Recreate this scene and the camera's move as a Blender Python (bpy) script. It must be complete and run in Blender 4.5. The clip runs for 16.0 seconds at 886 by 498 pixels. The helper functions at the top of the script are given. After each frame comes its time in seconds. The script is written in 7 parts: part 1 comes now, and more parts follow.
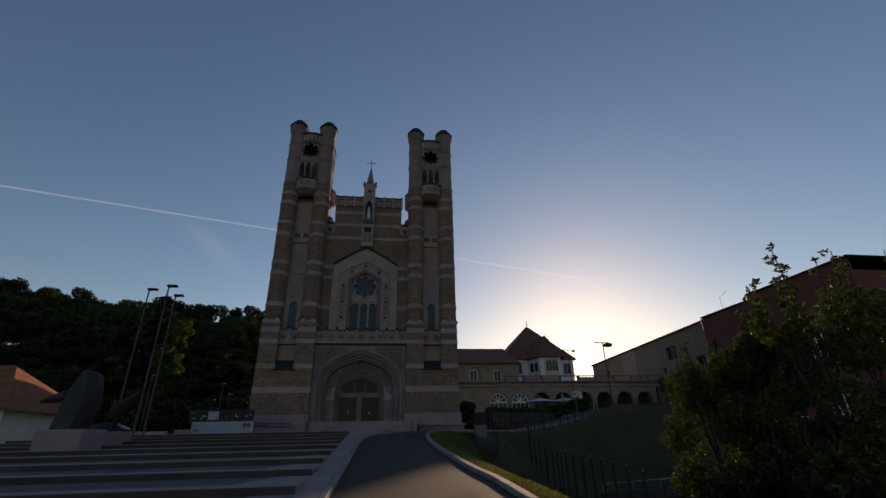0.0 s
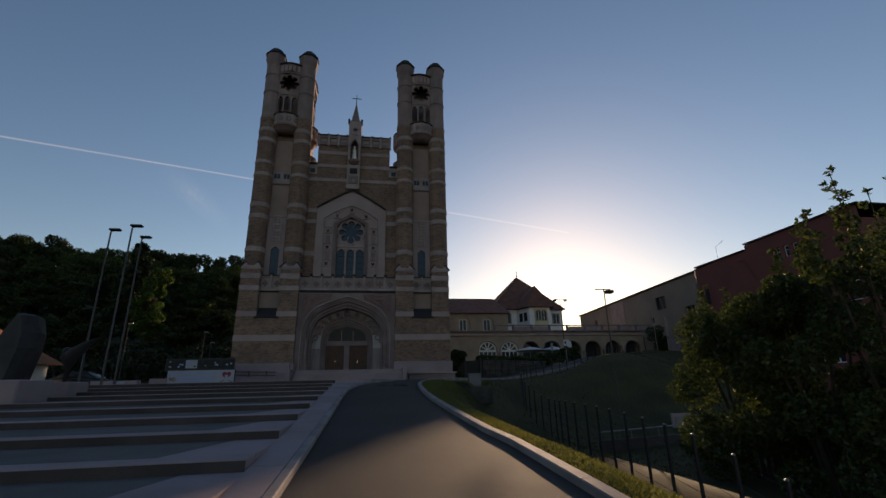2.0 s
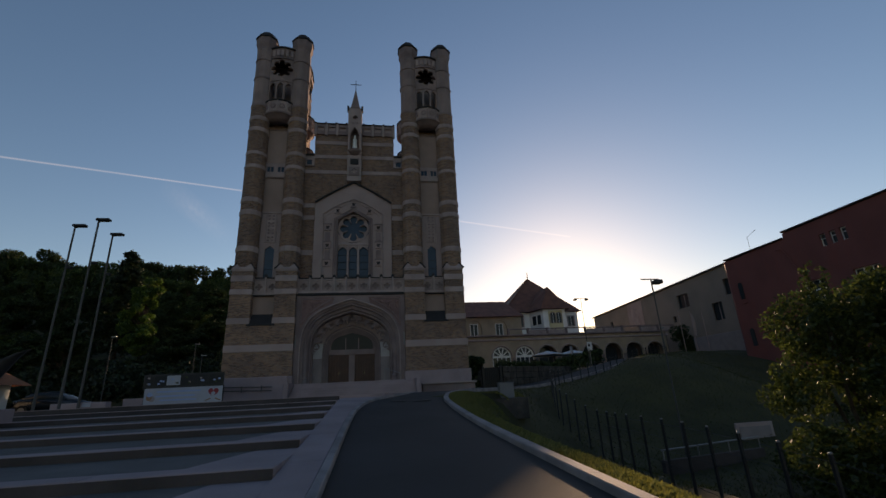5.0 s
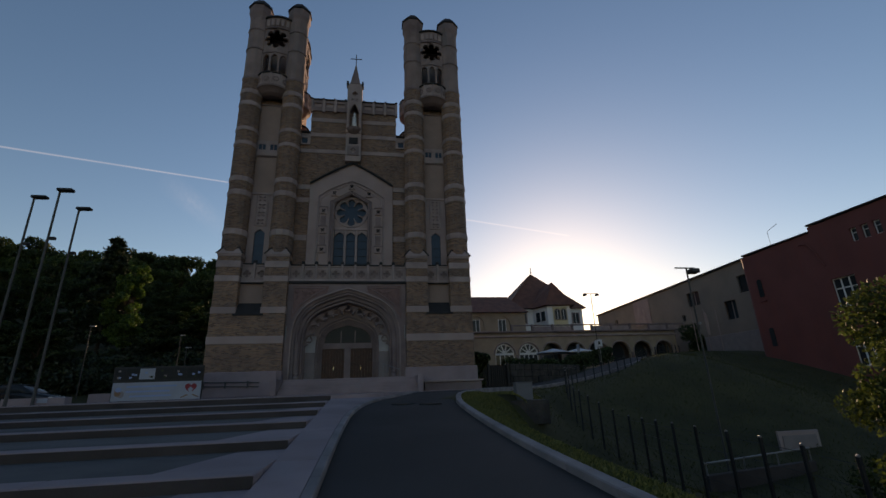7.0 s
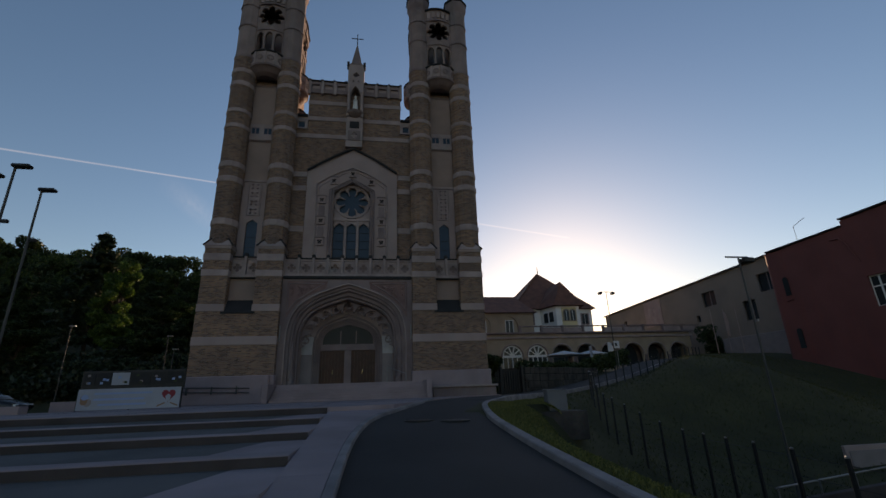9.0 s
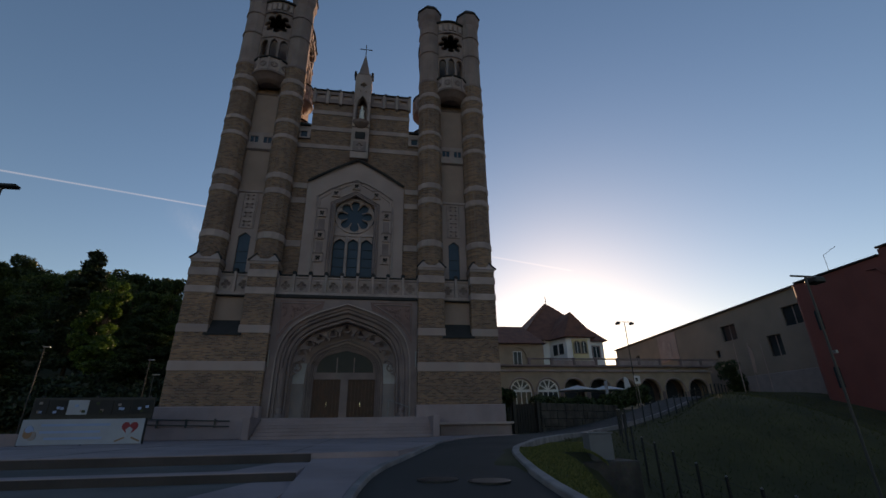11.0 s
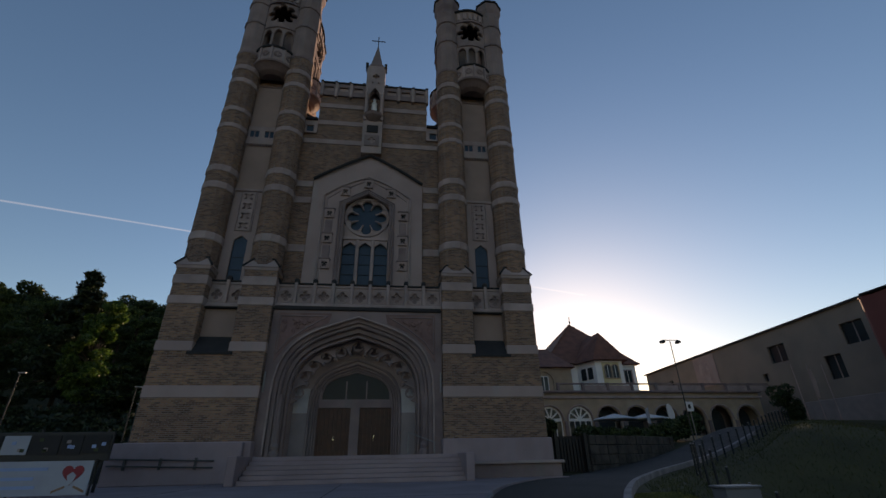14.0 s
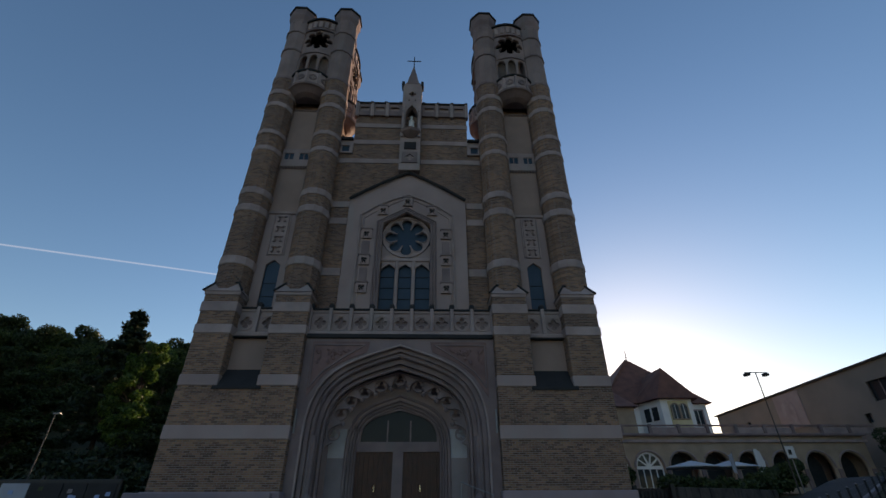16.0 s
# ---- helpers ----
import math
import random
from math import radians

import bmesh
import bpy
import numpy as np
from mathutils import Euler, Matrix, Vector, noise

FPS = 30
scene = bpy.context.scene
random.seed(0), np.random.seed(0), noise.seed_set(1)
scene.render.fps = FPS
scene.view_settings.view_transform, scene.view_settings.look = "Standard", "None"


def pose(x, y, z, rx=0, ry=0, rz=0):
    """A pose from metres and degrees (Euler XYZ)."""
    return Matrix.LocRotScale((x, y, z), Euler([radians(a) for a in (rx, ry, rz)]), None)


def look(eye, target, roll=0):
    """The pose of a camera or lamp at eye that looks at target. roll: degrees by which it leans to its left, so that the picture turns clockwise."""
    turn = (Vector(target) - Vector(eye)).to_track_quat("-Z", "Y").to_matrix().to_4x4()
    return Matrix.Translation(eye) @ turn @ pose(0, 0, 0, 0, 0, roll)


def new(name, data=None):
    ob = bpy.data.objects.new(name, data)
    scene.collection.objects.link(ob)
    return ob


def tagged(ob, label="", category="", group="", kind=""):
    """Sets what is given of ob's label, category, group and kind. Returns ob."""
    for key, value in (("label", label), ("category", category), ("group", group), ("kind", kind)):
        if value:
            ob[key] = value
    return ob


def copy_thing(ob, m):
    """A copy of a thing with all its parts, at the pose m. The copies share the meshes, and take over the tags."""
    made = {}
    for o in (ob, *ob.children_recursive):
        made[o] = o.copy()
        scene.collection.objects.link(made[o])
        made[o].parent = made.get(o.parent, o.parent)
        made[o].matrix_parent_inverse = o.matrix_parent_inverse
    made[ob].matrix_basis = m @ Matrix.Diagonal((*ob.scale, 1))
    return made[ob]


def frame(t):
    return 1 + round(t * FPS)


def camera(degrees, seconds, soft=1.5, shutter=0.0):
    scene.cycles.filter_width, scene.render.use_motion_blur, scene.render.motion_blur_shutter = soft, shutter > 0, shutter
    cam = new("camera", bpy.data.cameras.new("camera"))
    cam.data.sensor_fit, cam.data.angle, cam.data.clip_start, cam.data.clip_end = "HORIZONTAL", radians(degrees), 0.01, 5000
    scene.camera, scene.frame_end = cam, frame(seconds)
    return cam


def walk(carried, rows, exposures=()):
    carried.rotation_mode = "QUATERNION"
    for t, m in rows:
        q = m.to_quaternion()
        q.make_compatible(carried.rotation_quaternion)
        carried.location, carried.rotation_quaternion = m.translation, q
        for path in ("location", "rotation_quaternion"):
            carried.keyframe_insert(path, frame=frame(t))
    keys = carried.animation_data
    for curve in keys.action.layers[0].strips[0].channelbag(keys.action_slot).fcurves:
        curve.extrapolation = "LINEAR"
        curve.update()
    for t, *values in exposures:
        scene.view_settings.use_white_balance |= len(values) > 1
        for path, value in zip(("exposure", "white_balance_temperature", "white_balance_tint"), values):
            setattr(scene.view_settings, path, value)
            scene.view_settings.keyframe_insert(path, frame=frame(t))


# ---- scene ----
cam = camera(91.2, 16.0)
METRES, EYE, TILT, LEAN, TURN = 22.0, 1.5, 0.0, 0.0, -7.9
ROWS = [
    (0.0, 0.0, 0.0, 0.0, 0.49, 23.44, 1.14),
    (0.5, -0.0, 0.0279, -0.0004, -0.6, 19.93, 0.6),
    (1.0, -0.0025, 0.0548, 0.0008, -1.02, 18.03, 0.35),
    (1.5, -0.0087, 0.0822, 0.0028, -1.06, 17.52, 0.8),
    (2.0, -0.0135, 0.1118, 0.0053, -1.14, 17.22, 1.26),
    (2.5, -0.022, 0.1412, 0.0073, -1.12, 17.25, 1.32),
    (3.0, -0.03, 0.1705, 0.0087, -0.94, 17.45, 1.64),
    (3.5, -0.0388, 0.2004, 0.0102, -0.64, 17.93, 2.45),
    (4.0, -0.0435, 0.2316, 0.0115, -0.46, 18.22, 2.83),
    (6.5, -0.067, 0.3958, 0.0204, -0.72, 18.3, 2.24),
    (7.0, -0.0732, 0.4266, 0.0217, -0.91, 17.86, 1.95),
    (7.5, -0.0776, 0.4583, 0.0241, -0.91, 17.62, 1.8),
    (8.0, -0.0852, 0.4925, 0.0269, -1.02, 17.56, 1.87),
    (8.5, -0.0917, 0.5254, 0.0291, -1.01, 17.7, 1.89),
    (9.0, -0.0994, 0.5552, 0.0318, -0.9, 18.16, 1.94),
    (11.5, -0.1226, 0.7076, 0.0422, -0.96, 22.99, 0.67),
    (12.0, -0.1279, 0.7361, 0.0452, -0.59, 23.55, 0.9),
    (12.5, -0.1347, 0.7675, 0.0474, -0.06, 24.26, 1.2),
    (13.0, -0.1399, 0.7983, 0.051, 0.33, 24.87, 1.12),
    (13.5, -0.1478, 0.8314, 0.0531, 0.42, 25.39, 0.96),
    (14.0, -0.1528, 0.8626, 0.0548, 0.66, 25.66, 0.98),
    (14.5, -0.1592, 0.8922, 0.057, 1.71, 26.49, 0.77),
    (15.0, -0.1633, 0.9209, 0.0606, 3.39, 27.94, 0.36),
    (15.5, -0.1699, 0.9515, 0.063, 4.79, 29.7, 0.23),
    (16.0, -0.1774, 0.98, 0.0642, 5.95, 30.85, 0.28),
]
walk(cam, [(t, pose(0, 0, EYE, TILT, LEAN, TURN) @ pose(METRES * x, METRES * y, METRES * z, 90 + pitch, roll, yaw)) for t, x, y, z, yaw, pitch, roll in ROWS],
     [(0.0, 0.18, 9700, 28), (2.0, 0.44, 9700, 28), (4.0, 0.5, 9700, 28), (9.0, 0.56, 9700, 28), (12.5, 0.6, 9500, 28), (15.0, 0.68, 9100, 26), (16.0, 0.84, 8500, 24)])

# ---- light ----
SUN_AZ, SUN_EL = 24.8, 11.7        # degrees, azimuth from +y towards +x
sun_dir = Vector((math.sin(radians(SUN_AZ)) * math.cos(radians(SUN_EL)),
                  math.cos(radians(SUN_AZ)) * math.cos(radians(SUN_EL)), math.sin(radians(SUN_EL))))
world = bpy.data.worlds.new("evening_sky")
scene.world = world
world.use_nodes = True
wn, wl = world.node_tree.nodes, world.node_tree.links
sky = wn.new("ShaderNodeTexSky")
sky.sky_type, sky.sun_disc = "NISHITA", False
sky.sun_elevation, sky.sun_rotation = radians(SUN_EL), radians(SUN_AZ)
sky.air_density, sky.dust_density, sky.ozone_density = 1.0, 0.2, 2.6
wn["Background"].inputs["Strength"].default_value = 0.112
clear = wn.new("ShaderNodeHueSaturation")
clear.inputs["Saturation"].default_value = 1.18
wl.new(sky.outputs[0], clear.inputs["Color"])
wl.new(clear.outputs[0], wn["Background"].inputs["Color"])
sun = new("sun", bpy.data.lights.new("sun", "SUN"))
sun.data.energy, sun.data.angle, sun.data.color = 3.2, radians(0.6), (1.0, 0.87, 0.68)
sun.matrix_world = look(sun_dir * 200, (0, 0, 0))

# ---- materials ----
def shade(name, colour, rough=0.8, second=None, scale=3.0, fine=40.0, bump=0.15, spread=0.5, metal=0.0, gloss=0.3, stains=None):
    """Surface with slow blotches, a fine grain, piece-to-piece variation and relief."""
    m = bpy.data.materials.new(name)
    m.use_nodes = True
    n, l = m.node_tree.nodes, m.node_tree.links
    b = n["Principled BSDF"]
    second = second or tuple(c * (1 - 0.35 * spread) for c in colour)
    co = n.new("ShaderNodeTexCoord")
    big, small = n.new("ShaderNodeTexNoise"), n.new("ShaderNodeTexNoise")
    big.inputs["Scale"].default_value, big.inputs["Detail"].default_value = scale, 6
    small.inputs["Scale"].default_value, small.inputs["Detail"].default_value = fine, 3
    for t in (big, small):
        l.new(co.outputs["Object"], t.inputs["Vector"])
    ramp = n.new("ShaderNodeValToRGB")
    ramp.color_ramp.elements[0].position, ramp.color_ramp.elements[1].position = 0.36, 0.64
    ramp.color_ramp.elements[0].color, ramp.color_ramp.elements[1].color = (*second, 1), (*colour, 1)
    l.new(big.outputs["Fac"], ramp.inputs["Fac"])
    mix = n.new("ShaderNodeMixRGB")
    mix.blend_type = "MULTIPLY"
    mix.inputs["Fac"].default_value = 0.45 * spread
    l.new(ramp.outputs["Color"], mix.inputs[1])
    l.new(small.outputs["Color"], mix.inputs[2])
    hsv = n.new("ShaderNodeHueSaturation")
    info, rng = n.new("ShaderNodeObjectInfo"), n.new("ShaderNodeMapRange")
    rng.inputs["To Min"].default_value, rng.inputs["To Max"].default_value = 1 - 0.12 * spread, 1 + 0.12 * spread
    l.new(info.outputs["Random"], rng.inputs["Value"])
    l.new(rng.outputs["Result"], hsv.inputs["Value"])
    l.new(mix.outputs["Color"], hsv.inputs["Color"])
    out = hsv.outputs["Color"]
    if stains:
        st = n.new("ShaderNodeTexNoise")
        st.inputs["Scale"].default_value, st.inputs["Detail"].default_value = 0.9, 8
        mp = n.new("ShaderNodeMapping")
        mp.inputs["Scale"].default_value = (1.6, 1.6, 0.35)
        l.new(co.outputs["Object"], mp.inputs["Vector"])
        l.new(mp.outputs["Vector"], st.inputs["Vector"])
        sr = n.new("ShaderNodeValToRGB")
        sr.color_ramp.elements[0].position, sr.color_ramp.elements[1].position = 0.52, 0.72
        l.new(st.outputs["Fac"], sr.inputs["Fac"])
        sm = n.new("ShaderNodeMixRGB")
        sm.inputs[2].default_value = (*stains, 1)
        ml = n.new("ShaderNodeMath")
        ml.operation = "MULTIPLY"
        ml.inputs[1].default_value = 0.55
        l.new(sr.outputs["Color"], ml.inputs[0])
        l.new(ml.outputs["Value"], sm.inputs["Fac"])
        l.new(out, sm.inputs[1])
        out = sm.outputs["Color"]
    l.new(out, b.inputs["Base Color"])
    b.inputs["Roughness"].default_value, b.inputs["Metallic"].default_value = rough, metal
    b.inputs["Specular IOR Level"].default_value = gloss
    if bump:
        bp = n.new("ShaderNodeBump")
        bp.inputs["Strength"].default_value, bp.inputs["Distance"].default_value = bump, 0.02
        l.new(small.outputs["Fac"], bp.inputs["Height"])
        l.new(bp.outputs["Normal"], b.inputs["Normal"])
    return m


def brickwork(name, one, two, mortar, wide=0.25, high=0.075):
    """Coursed brick on upright faces: the course follows height, the stretcher runs along the wall."""
    m = shade(name, one, 0.85, two, 0.55, 14, 0, 0.9)
    n, l = m.node_tree.nodes, m.node_tree.links
    b = n["Principled BSDF"]
    geo, sep, add, com = (n.new("ShaderNode" + k) for k in ("NewGeometry", "SeparateXYZ", "Math", "CombineXYZ"))
    l.new(geo.outputs["Position"], sep.inputs[0])
    l.new(sep.outputs[0], add.inputs[0])
    l.new(sep.outputs[1], add.inputs[1])
    l.new(add.outputs[0], com.inputs[0])
    l.new(sep.outputs[2], com.inputs[1])
    br = n.new("ShaderNodeTexBrick")
    br.inputs["Scale"].default_value = 1.0
    br.inputs["Brick Width"].default_value, br.inputs["Row Height"].default_value = wide, high
    br.inputs["Mortar Size"].default_value, br.inputs["Bias"].default_value = 0.009, 0.1
    br.inputs["Color1"].default_value, br.inputs["Color2"].default_value = (0.34, 0.33, 0.34, 1), (1.3, 1.16, 1.0, 1)
    br.inputs["Mortar"].default_value = (1, 1, 1, 1)
    l.new(com.outputs[0], br.inputs["Vector"])
    base = b.inputs["Base Color"].links[0].from_socket
    mul, mor = n.new("ShaderNodeMixRGB"), n.new("ShaderNodeMixRGB")
    mul.blend_type = "MULTIPLY"
    mul.inputs["Fac"].default_value = 0.9
    l.new(base, mul.inputs[1])
    l.new(br.outputs["Color"], mul.inputs[2])
    mor.inputs[2].default_value = (*mortar, 1)
    l.new(br.outputs["Fac"], mor.inputs["Fac"])
    l.new(mul.outputs["Color"], mor.inputs[1])
    l.new(mor.outputs["Color"], b.inputs["Base Color"])
    inv, bp = n.new("ShaderNodeMath"), n.new("ShaderNodeBump")
    inv.operation = "SUBTRACT"
    inv.inputs[0].default_value = 1.0
    l.new(br.outputs["Fac"], inv.inputs[1])
    bp.inputs["Strength"].default_value, bp.inputs["Distance"].default_value = 0.7, 0.015
    l.new(inv.outputs[0], bp.inputs["Height"])
    l.new(bp.outputs["Normal"], b.inputs["Normal"])
    return m


def leafy(name, dark, light, through_light=0.45):
    """Thin leaves that let light through, each island its own green."""
    m = bpy.data.materials.new(name)
    m.use_nodes = True
    n, l = m.node_tree.nodes, m.node_tree.links
    n.remove(n["Principled BSDF"])
    geo, ramp = n.new("ShaderNodeNewGeometry"), n.new("ShaderNodeValToRGB")
    ramp.color_ramp.elements[0].color, ramp.color_ramp.elements[1].color = (*dark, 1), (*light, 1)
    l.new(geo.outputs["Random Per Island"], ramp.inputs["Fac"])
    d, t, g, a, b = (n.new("ShaderNode" + k) for k in ("BsdfDiffuse", "BsdfTranslucent", "BsdfGlossy", "MixShader", "MixShader"))
    g.inputs["Roughness"].default_value = 0.45
    g.inputs["Color"].default_value = (0.5, 0.5, 0.5, 1)
    a.inputs[0].default_value, b.inputs[0].default_value = through_light, 0.05
    l.new(ramp.outputs[0], d.inputs["Color"])
    l.new(ramp.outputs[0], t.inputs["Color"])
    l.new(d.outputs[0], a.inputs[1])
    l.new(t.outputs[0], a.inputs[2])
    l.new(a.outputs[0], b.inputs[1])
    l.new(g.outputs[0], b.inputs[2])
    l.new(b.outputs[0], n["Material Output"].inputs["Surface"])
    return m


def glassy(name, colour, rough=0.08):
    m = shade(name, colour, rough, None, 2.0, 8.0, 0.02, 0.4)
    m.node_tree.nodes["Principled BSDF"].inputs["Specular IOR Level"].default_value = 0.2
    return m


BRICK = brickwork("buff_brick", (0.31, 0.18, 0.122), (0.19, 0.112, 0.083), (0.22, 0.175, 0.165))
STONE = shade("pale_stone", (0.4, 0.3, 0.285), 0.85, (0.29, 0.215, 0.207), 0.9, 25, 0.2, 0.6, stains=(0.24, 0.22, 0.21))
BELFRY = shade("grey_brown_belfry_stone", (0.29, 0.21, 0.195), 0.88, (0.215, 0.155, 0.147), 0.8, 25, 0.2, 0.6, stains=(0.17, 0.15, 0.145))
# weathered tone that also carries shade in the porch arch and on corbels
STONE_DARK = shade("weathered_shaded_stone", (0.265, 0.19, 0.185), 0.85, (0.18, 0.13, 0.13), 0.8, 22, 0.25, 0.6, stains=(0.15, 0.135, 0.13))
RENDERED = shade("grey_render", (0.365, 0.265, 0.25), 0.9, (0.3, 0.218, 0.208), 0.5, 40, 0.12, 0.4, stains=(0.27, 0.24, 0.23))
PINK_RENDER = shade("pinkish_render", (0.33, 0.225, 0.19), 0.9, (0.26, 0.18, 0.155), 0.6, 40, 0.12, 0.4)
RED_RELIEF = shade("red_stucco_panel", (0.23, 0.135, 0.125), 0.9, (0.17, 0.10, 0.095), 2, 30, 0.3, 0.5)
WHITEWASH = shade("white_plaster", (0.76, 0.76, 0.74), 0.9, (0.66, 0.66, 0.65), 0.8, 40, 0.05, 0.3)
LIMEWASH = shade("grey_limewash", (0.45, 0.44, 0.45), 0.9, (0.38, 0.37, 0.38), 1.5, 30, 0.08, 0.5)
LEAD = shade("dark_lead_flashing", (0.035, 0.034, 0.036), 0.75, None, 2, 30, 0.1, 0.5, gloss=0.15)
TAUPE = shade("taupe_plaster", (0.26, 0.22, 0.22), 0.9, None, 1.5, 40, 0.08, 0.4)
GLASS = glassy("dark_leaded_glass", (0.035, 0.06, 0.085), 0.12)
PANE = glassy("window_glass", (0.03, 0.037, 0.042), 0.1)
FANLIGHT = shade("dark_fanlight_glass", (0.02, 0.024, 0.026), 0.25, None, 2, 10, 0, 0.3, gloss=0.12)
OAK = shade("dark_oak", (0.09, 0.033, 0.02), 0.5, (0.055, 0.022, 0.014), 4, 60, 0.2, 0.8)
BRASS = shade("polished_brass", (0.75, 0.66, 0.5), 0.25, None, 5, 40, 0.0, 0.3, metal=1.0)
IRON = shade("black_iron", (0.02, 0.02, 0.022), 0.5, None, 5, 50, 0.1, 0.5)
MAST = shade("dull_grey_mast_paint", (0.07, 0.068, 0.066), 0.6, None, 3, 40, 0.05, 0.4)
GALV = shade("galvanised_steel", (0.24, 0.24, 0.25), 0.45, None, 3, 40, 0.05, 0.4, metal=0.7)
CONCRETE = shade("pink_grey_concrete", (0.325, 0.24, 0.25), 0.85, (0.25, 0.185, 0.195), 0.7, 45, 0.2, 0.45, stains=(0.25, 0.21, 0.225))
# near-black tone: on the step risers it carries their shade
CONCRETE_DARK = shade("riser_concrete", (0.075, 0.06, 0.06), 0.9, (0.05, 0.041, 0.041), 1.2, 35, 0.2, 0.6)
INFILL = shade("grey_green_grit", (0.135, 0.125, 0.125), 0.95, (0.095, 0.09, 0.09), 0.8, 70, 0.4, 0.6)
ASPHALT = shade("asphalt", (0.06, 0.057, 0.058), 0.85, (0.045, 0.043, 0.044), 0.45, 120, 0.4, 0.7, gloss=0.2)
KERB = shade("kerb_granite", (0.28, 0.245, 0.25), 0.8, (0.185, 0.165, 0.17), 1.6, 60, 0.2, 0.6)
SOIL = shade("meadow_ground", (0.06, 0.056, 0.022), 0.95, (0.036, 0.036, 0.015), 0.35, 12, 0.5, 0.8)
RED_WALL = shade("red_facade_paint", (0.2, 0.06, 0.055), 0.8, (0.165, 0.05, 0.046), 0.35, 40, 0.08, 0.4, stains=(0.2, 0.05, 0.04))
BROWN_WALL = shade("brown_grey_facade", (0.26, 0.2, 0.165), 0.85, (0.21, 0.165, 0.14), 0.3, 40, 0.08, 0.4)
ROOF_TILE = shade("old_clay_tile", (0.24, 0.095, 0.065), 0.8, (0.16, 0.065, 0.05), 1.2, 20, 0.4, 0.8)
ROOF_ORANGE = shade("orange_clay_tile", (0.34, 0.115, 0.05), 0.8, (0.25, 0.08, 0.035), 1.2, 20, 0.4, 0.8)
CREAM = shade("cream_plaster", (0.66, 0.58, 0.36), 0.9, (0.58, 0.5, 0.3), 0.7, 40, 0.05, 0.3)
OCHRE = shade("ochre_brick_render", (0.4, 0.3, 0.22), 0.9, (0.31, 0.235, 0.175), 0.8, 30, 0.15, 0.5)
RUBBLE = shade("dark_rubble_stone", (0.085, 0.072, 0.066), 0.95, (0.04, 0.035, 0.032), 1.6, 9, 0.8, 0.9)
BARK = shade("bark", (0.09, 0.065, 0.045), 0.95, (0.05, 0.036, 0.026), 3, 25, 0.6, 0.8)
BRONZE = shade("weathered_bronze", (0.05, 0.046, 0.045), 0.6, (0.03, 0.028, 0.028), 1.5, 20, 0.3, 0.6, metal=0.4)
# paper white lowered: the shade on banner and board is in this colour
PAPER = shade("printed_sheet", (0.3, 0.33, 0.38), 0.6, (0.25, 0.27, 0.32), 0.8, 20, 0.02, 0.2)
INK_BLUE = shade("blue_print", (0.2, 0.3, 0.5), 0.6, None, 2, 20, 0, 0.2)
INK_RED = shade("red_print", (0.26, 0.025, 0.035), 0.6, None, 2, 20, 0, 0.2)
INK_BROWN = shade("brown_print", (0.25, 0.13, 0.08), 0.6, None, 2, 20, 0, 0.2)
CAR_PAINT = shade("black_car_paint", (0.012, 0.013, 0.016), 0.25, None, 2, 20, 0, 0.2, gloss=0.4)
RUBBER = shade("tyre_rubber", (0.02, 0.02, 0.02), 0.85, None, 4, 40, 0.1, 0.3)
CANVAS = shade("white_canvas", (0.55, 0.56, 0.58), 0.85, None, 1.5, 30, 0.05, 0.2)
LEAF_DARK = leafy("dark_leaves", (0.012, 0.025, 0.008), (0.042, 0.07, 0.018), 0.22)
LEAF_MID = leafy("green_leaves", (0.02, 0.04, 0.01), (0.075, 0.11, 0.022), 0.36)
LEAF_LIGHT = leafy("fresh_sunlit_leaves", (0.022, 0.055, 0.01), (0.1, 0.175, 0.028), 0.45)
NEEDLE = leafy("conifer_needles", (0.008, 0.018, 0.008), (0.028, 0.046, 0.016), 0.15)
LEAF_SHRUB = leafy("shrub_leaves", (0.018, 0.034, 0.009), (0.08, 0.105, 0.024), 0.42)
CABINET = shade("grey_cabinet_paint", (0.14, 0.145, 0.16), 0.5, None, 2, 30, 0.03, 0.3)
HILL_GRASS = leafy("rough_grass", (0.035, 0.038, 0.01), (0.085, 0.085, 0.022))
GRASS = leafy("grass_blades", (0.06, 0.07, 0.017), (0.2, 0.19, 0.05))

# ---- mesh tools ----
def smooth01(a, b, v):
    t = min(1.0, max(0.0, (v - a) / (b - a)))
    return t * t * (3 - 2 * t)


def box(bm, x0, x1, y0, y1, z0, z1, bevel=0.0):
    v = [bm.verts.new((x, y, z)) for z in (z0, z1) for y in (y0, y1) for x in (x0, x1)]
    f = [bm.faces.new([v[i] for i in q]) for q in ((0, 2, 3, 1), (4, 5, 7, 6), (0, 1, 5, 4), (2, 6, 7, 3), (0, 4, 6, 2), (1, 3, 7, 5))]
    if bevel:
        bmesh.ops.bevel(bm, geom=list({e for q in f for e in q.edges}), offset=bevel, segments=1, affect="EDGES")
    return v


def lathe(bm, profile, cx, cy, n=12, a0=0.0, a1=360.0, turn=0.0):
    """Turns a (radius, z) profile about an upright axis; a part turn stays open at its sides."""
    full = a1 - a0 >= 360
    rings = []
    for r, z in profile:
        ring = []
        for i in range(n if full else n + 1):
            a = radians(turn + a0 + (a1 - a0) * i / n)
            ring.append(bm.verts.new((cx + r * math.cos(a), cy + r * math.sin(a), z)))
        rings.append(ring)
    for p, q in zip(rings, rings[1:]):
        for i in range(len(p) if full else len(p) - 1):
            j = (i + 1) % len(p)
            bm.faces.new((p[i], p[j], q[j], q[i]))
    if len(rings[0]) > 2:
        bm.faces.new(rings[0][::-1])
        bm.faces.new(rings[-1])


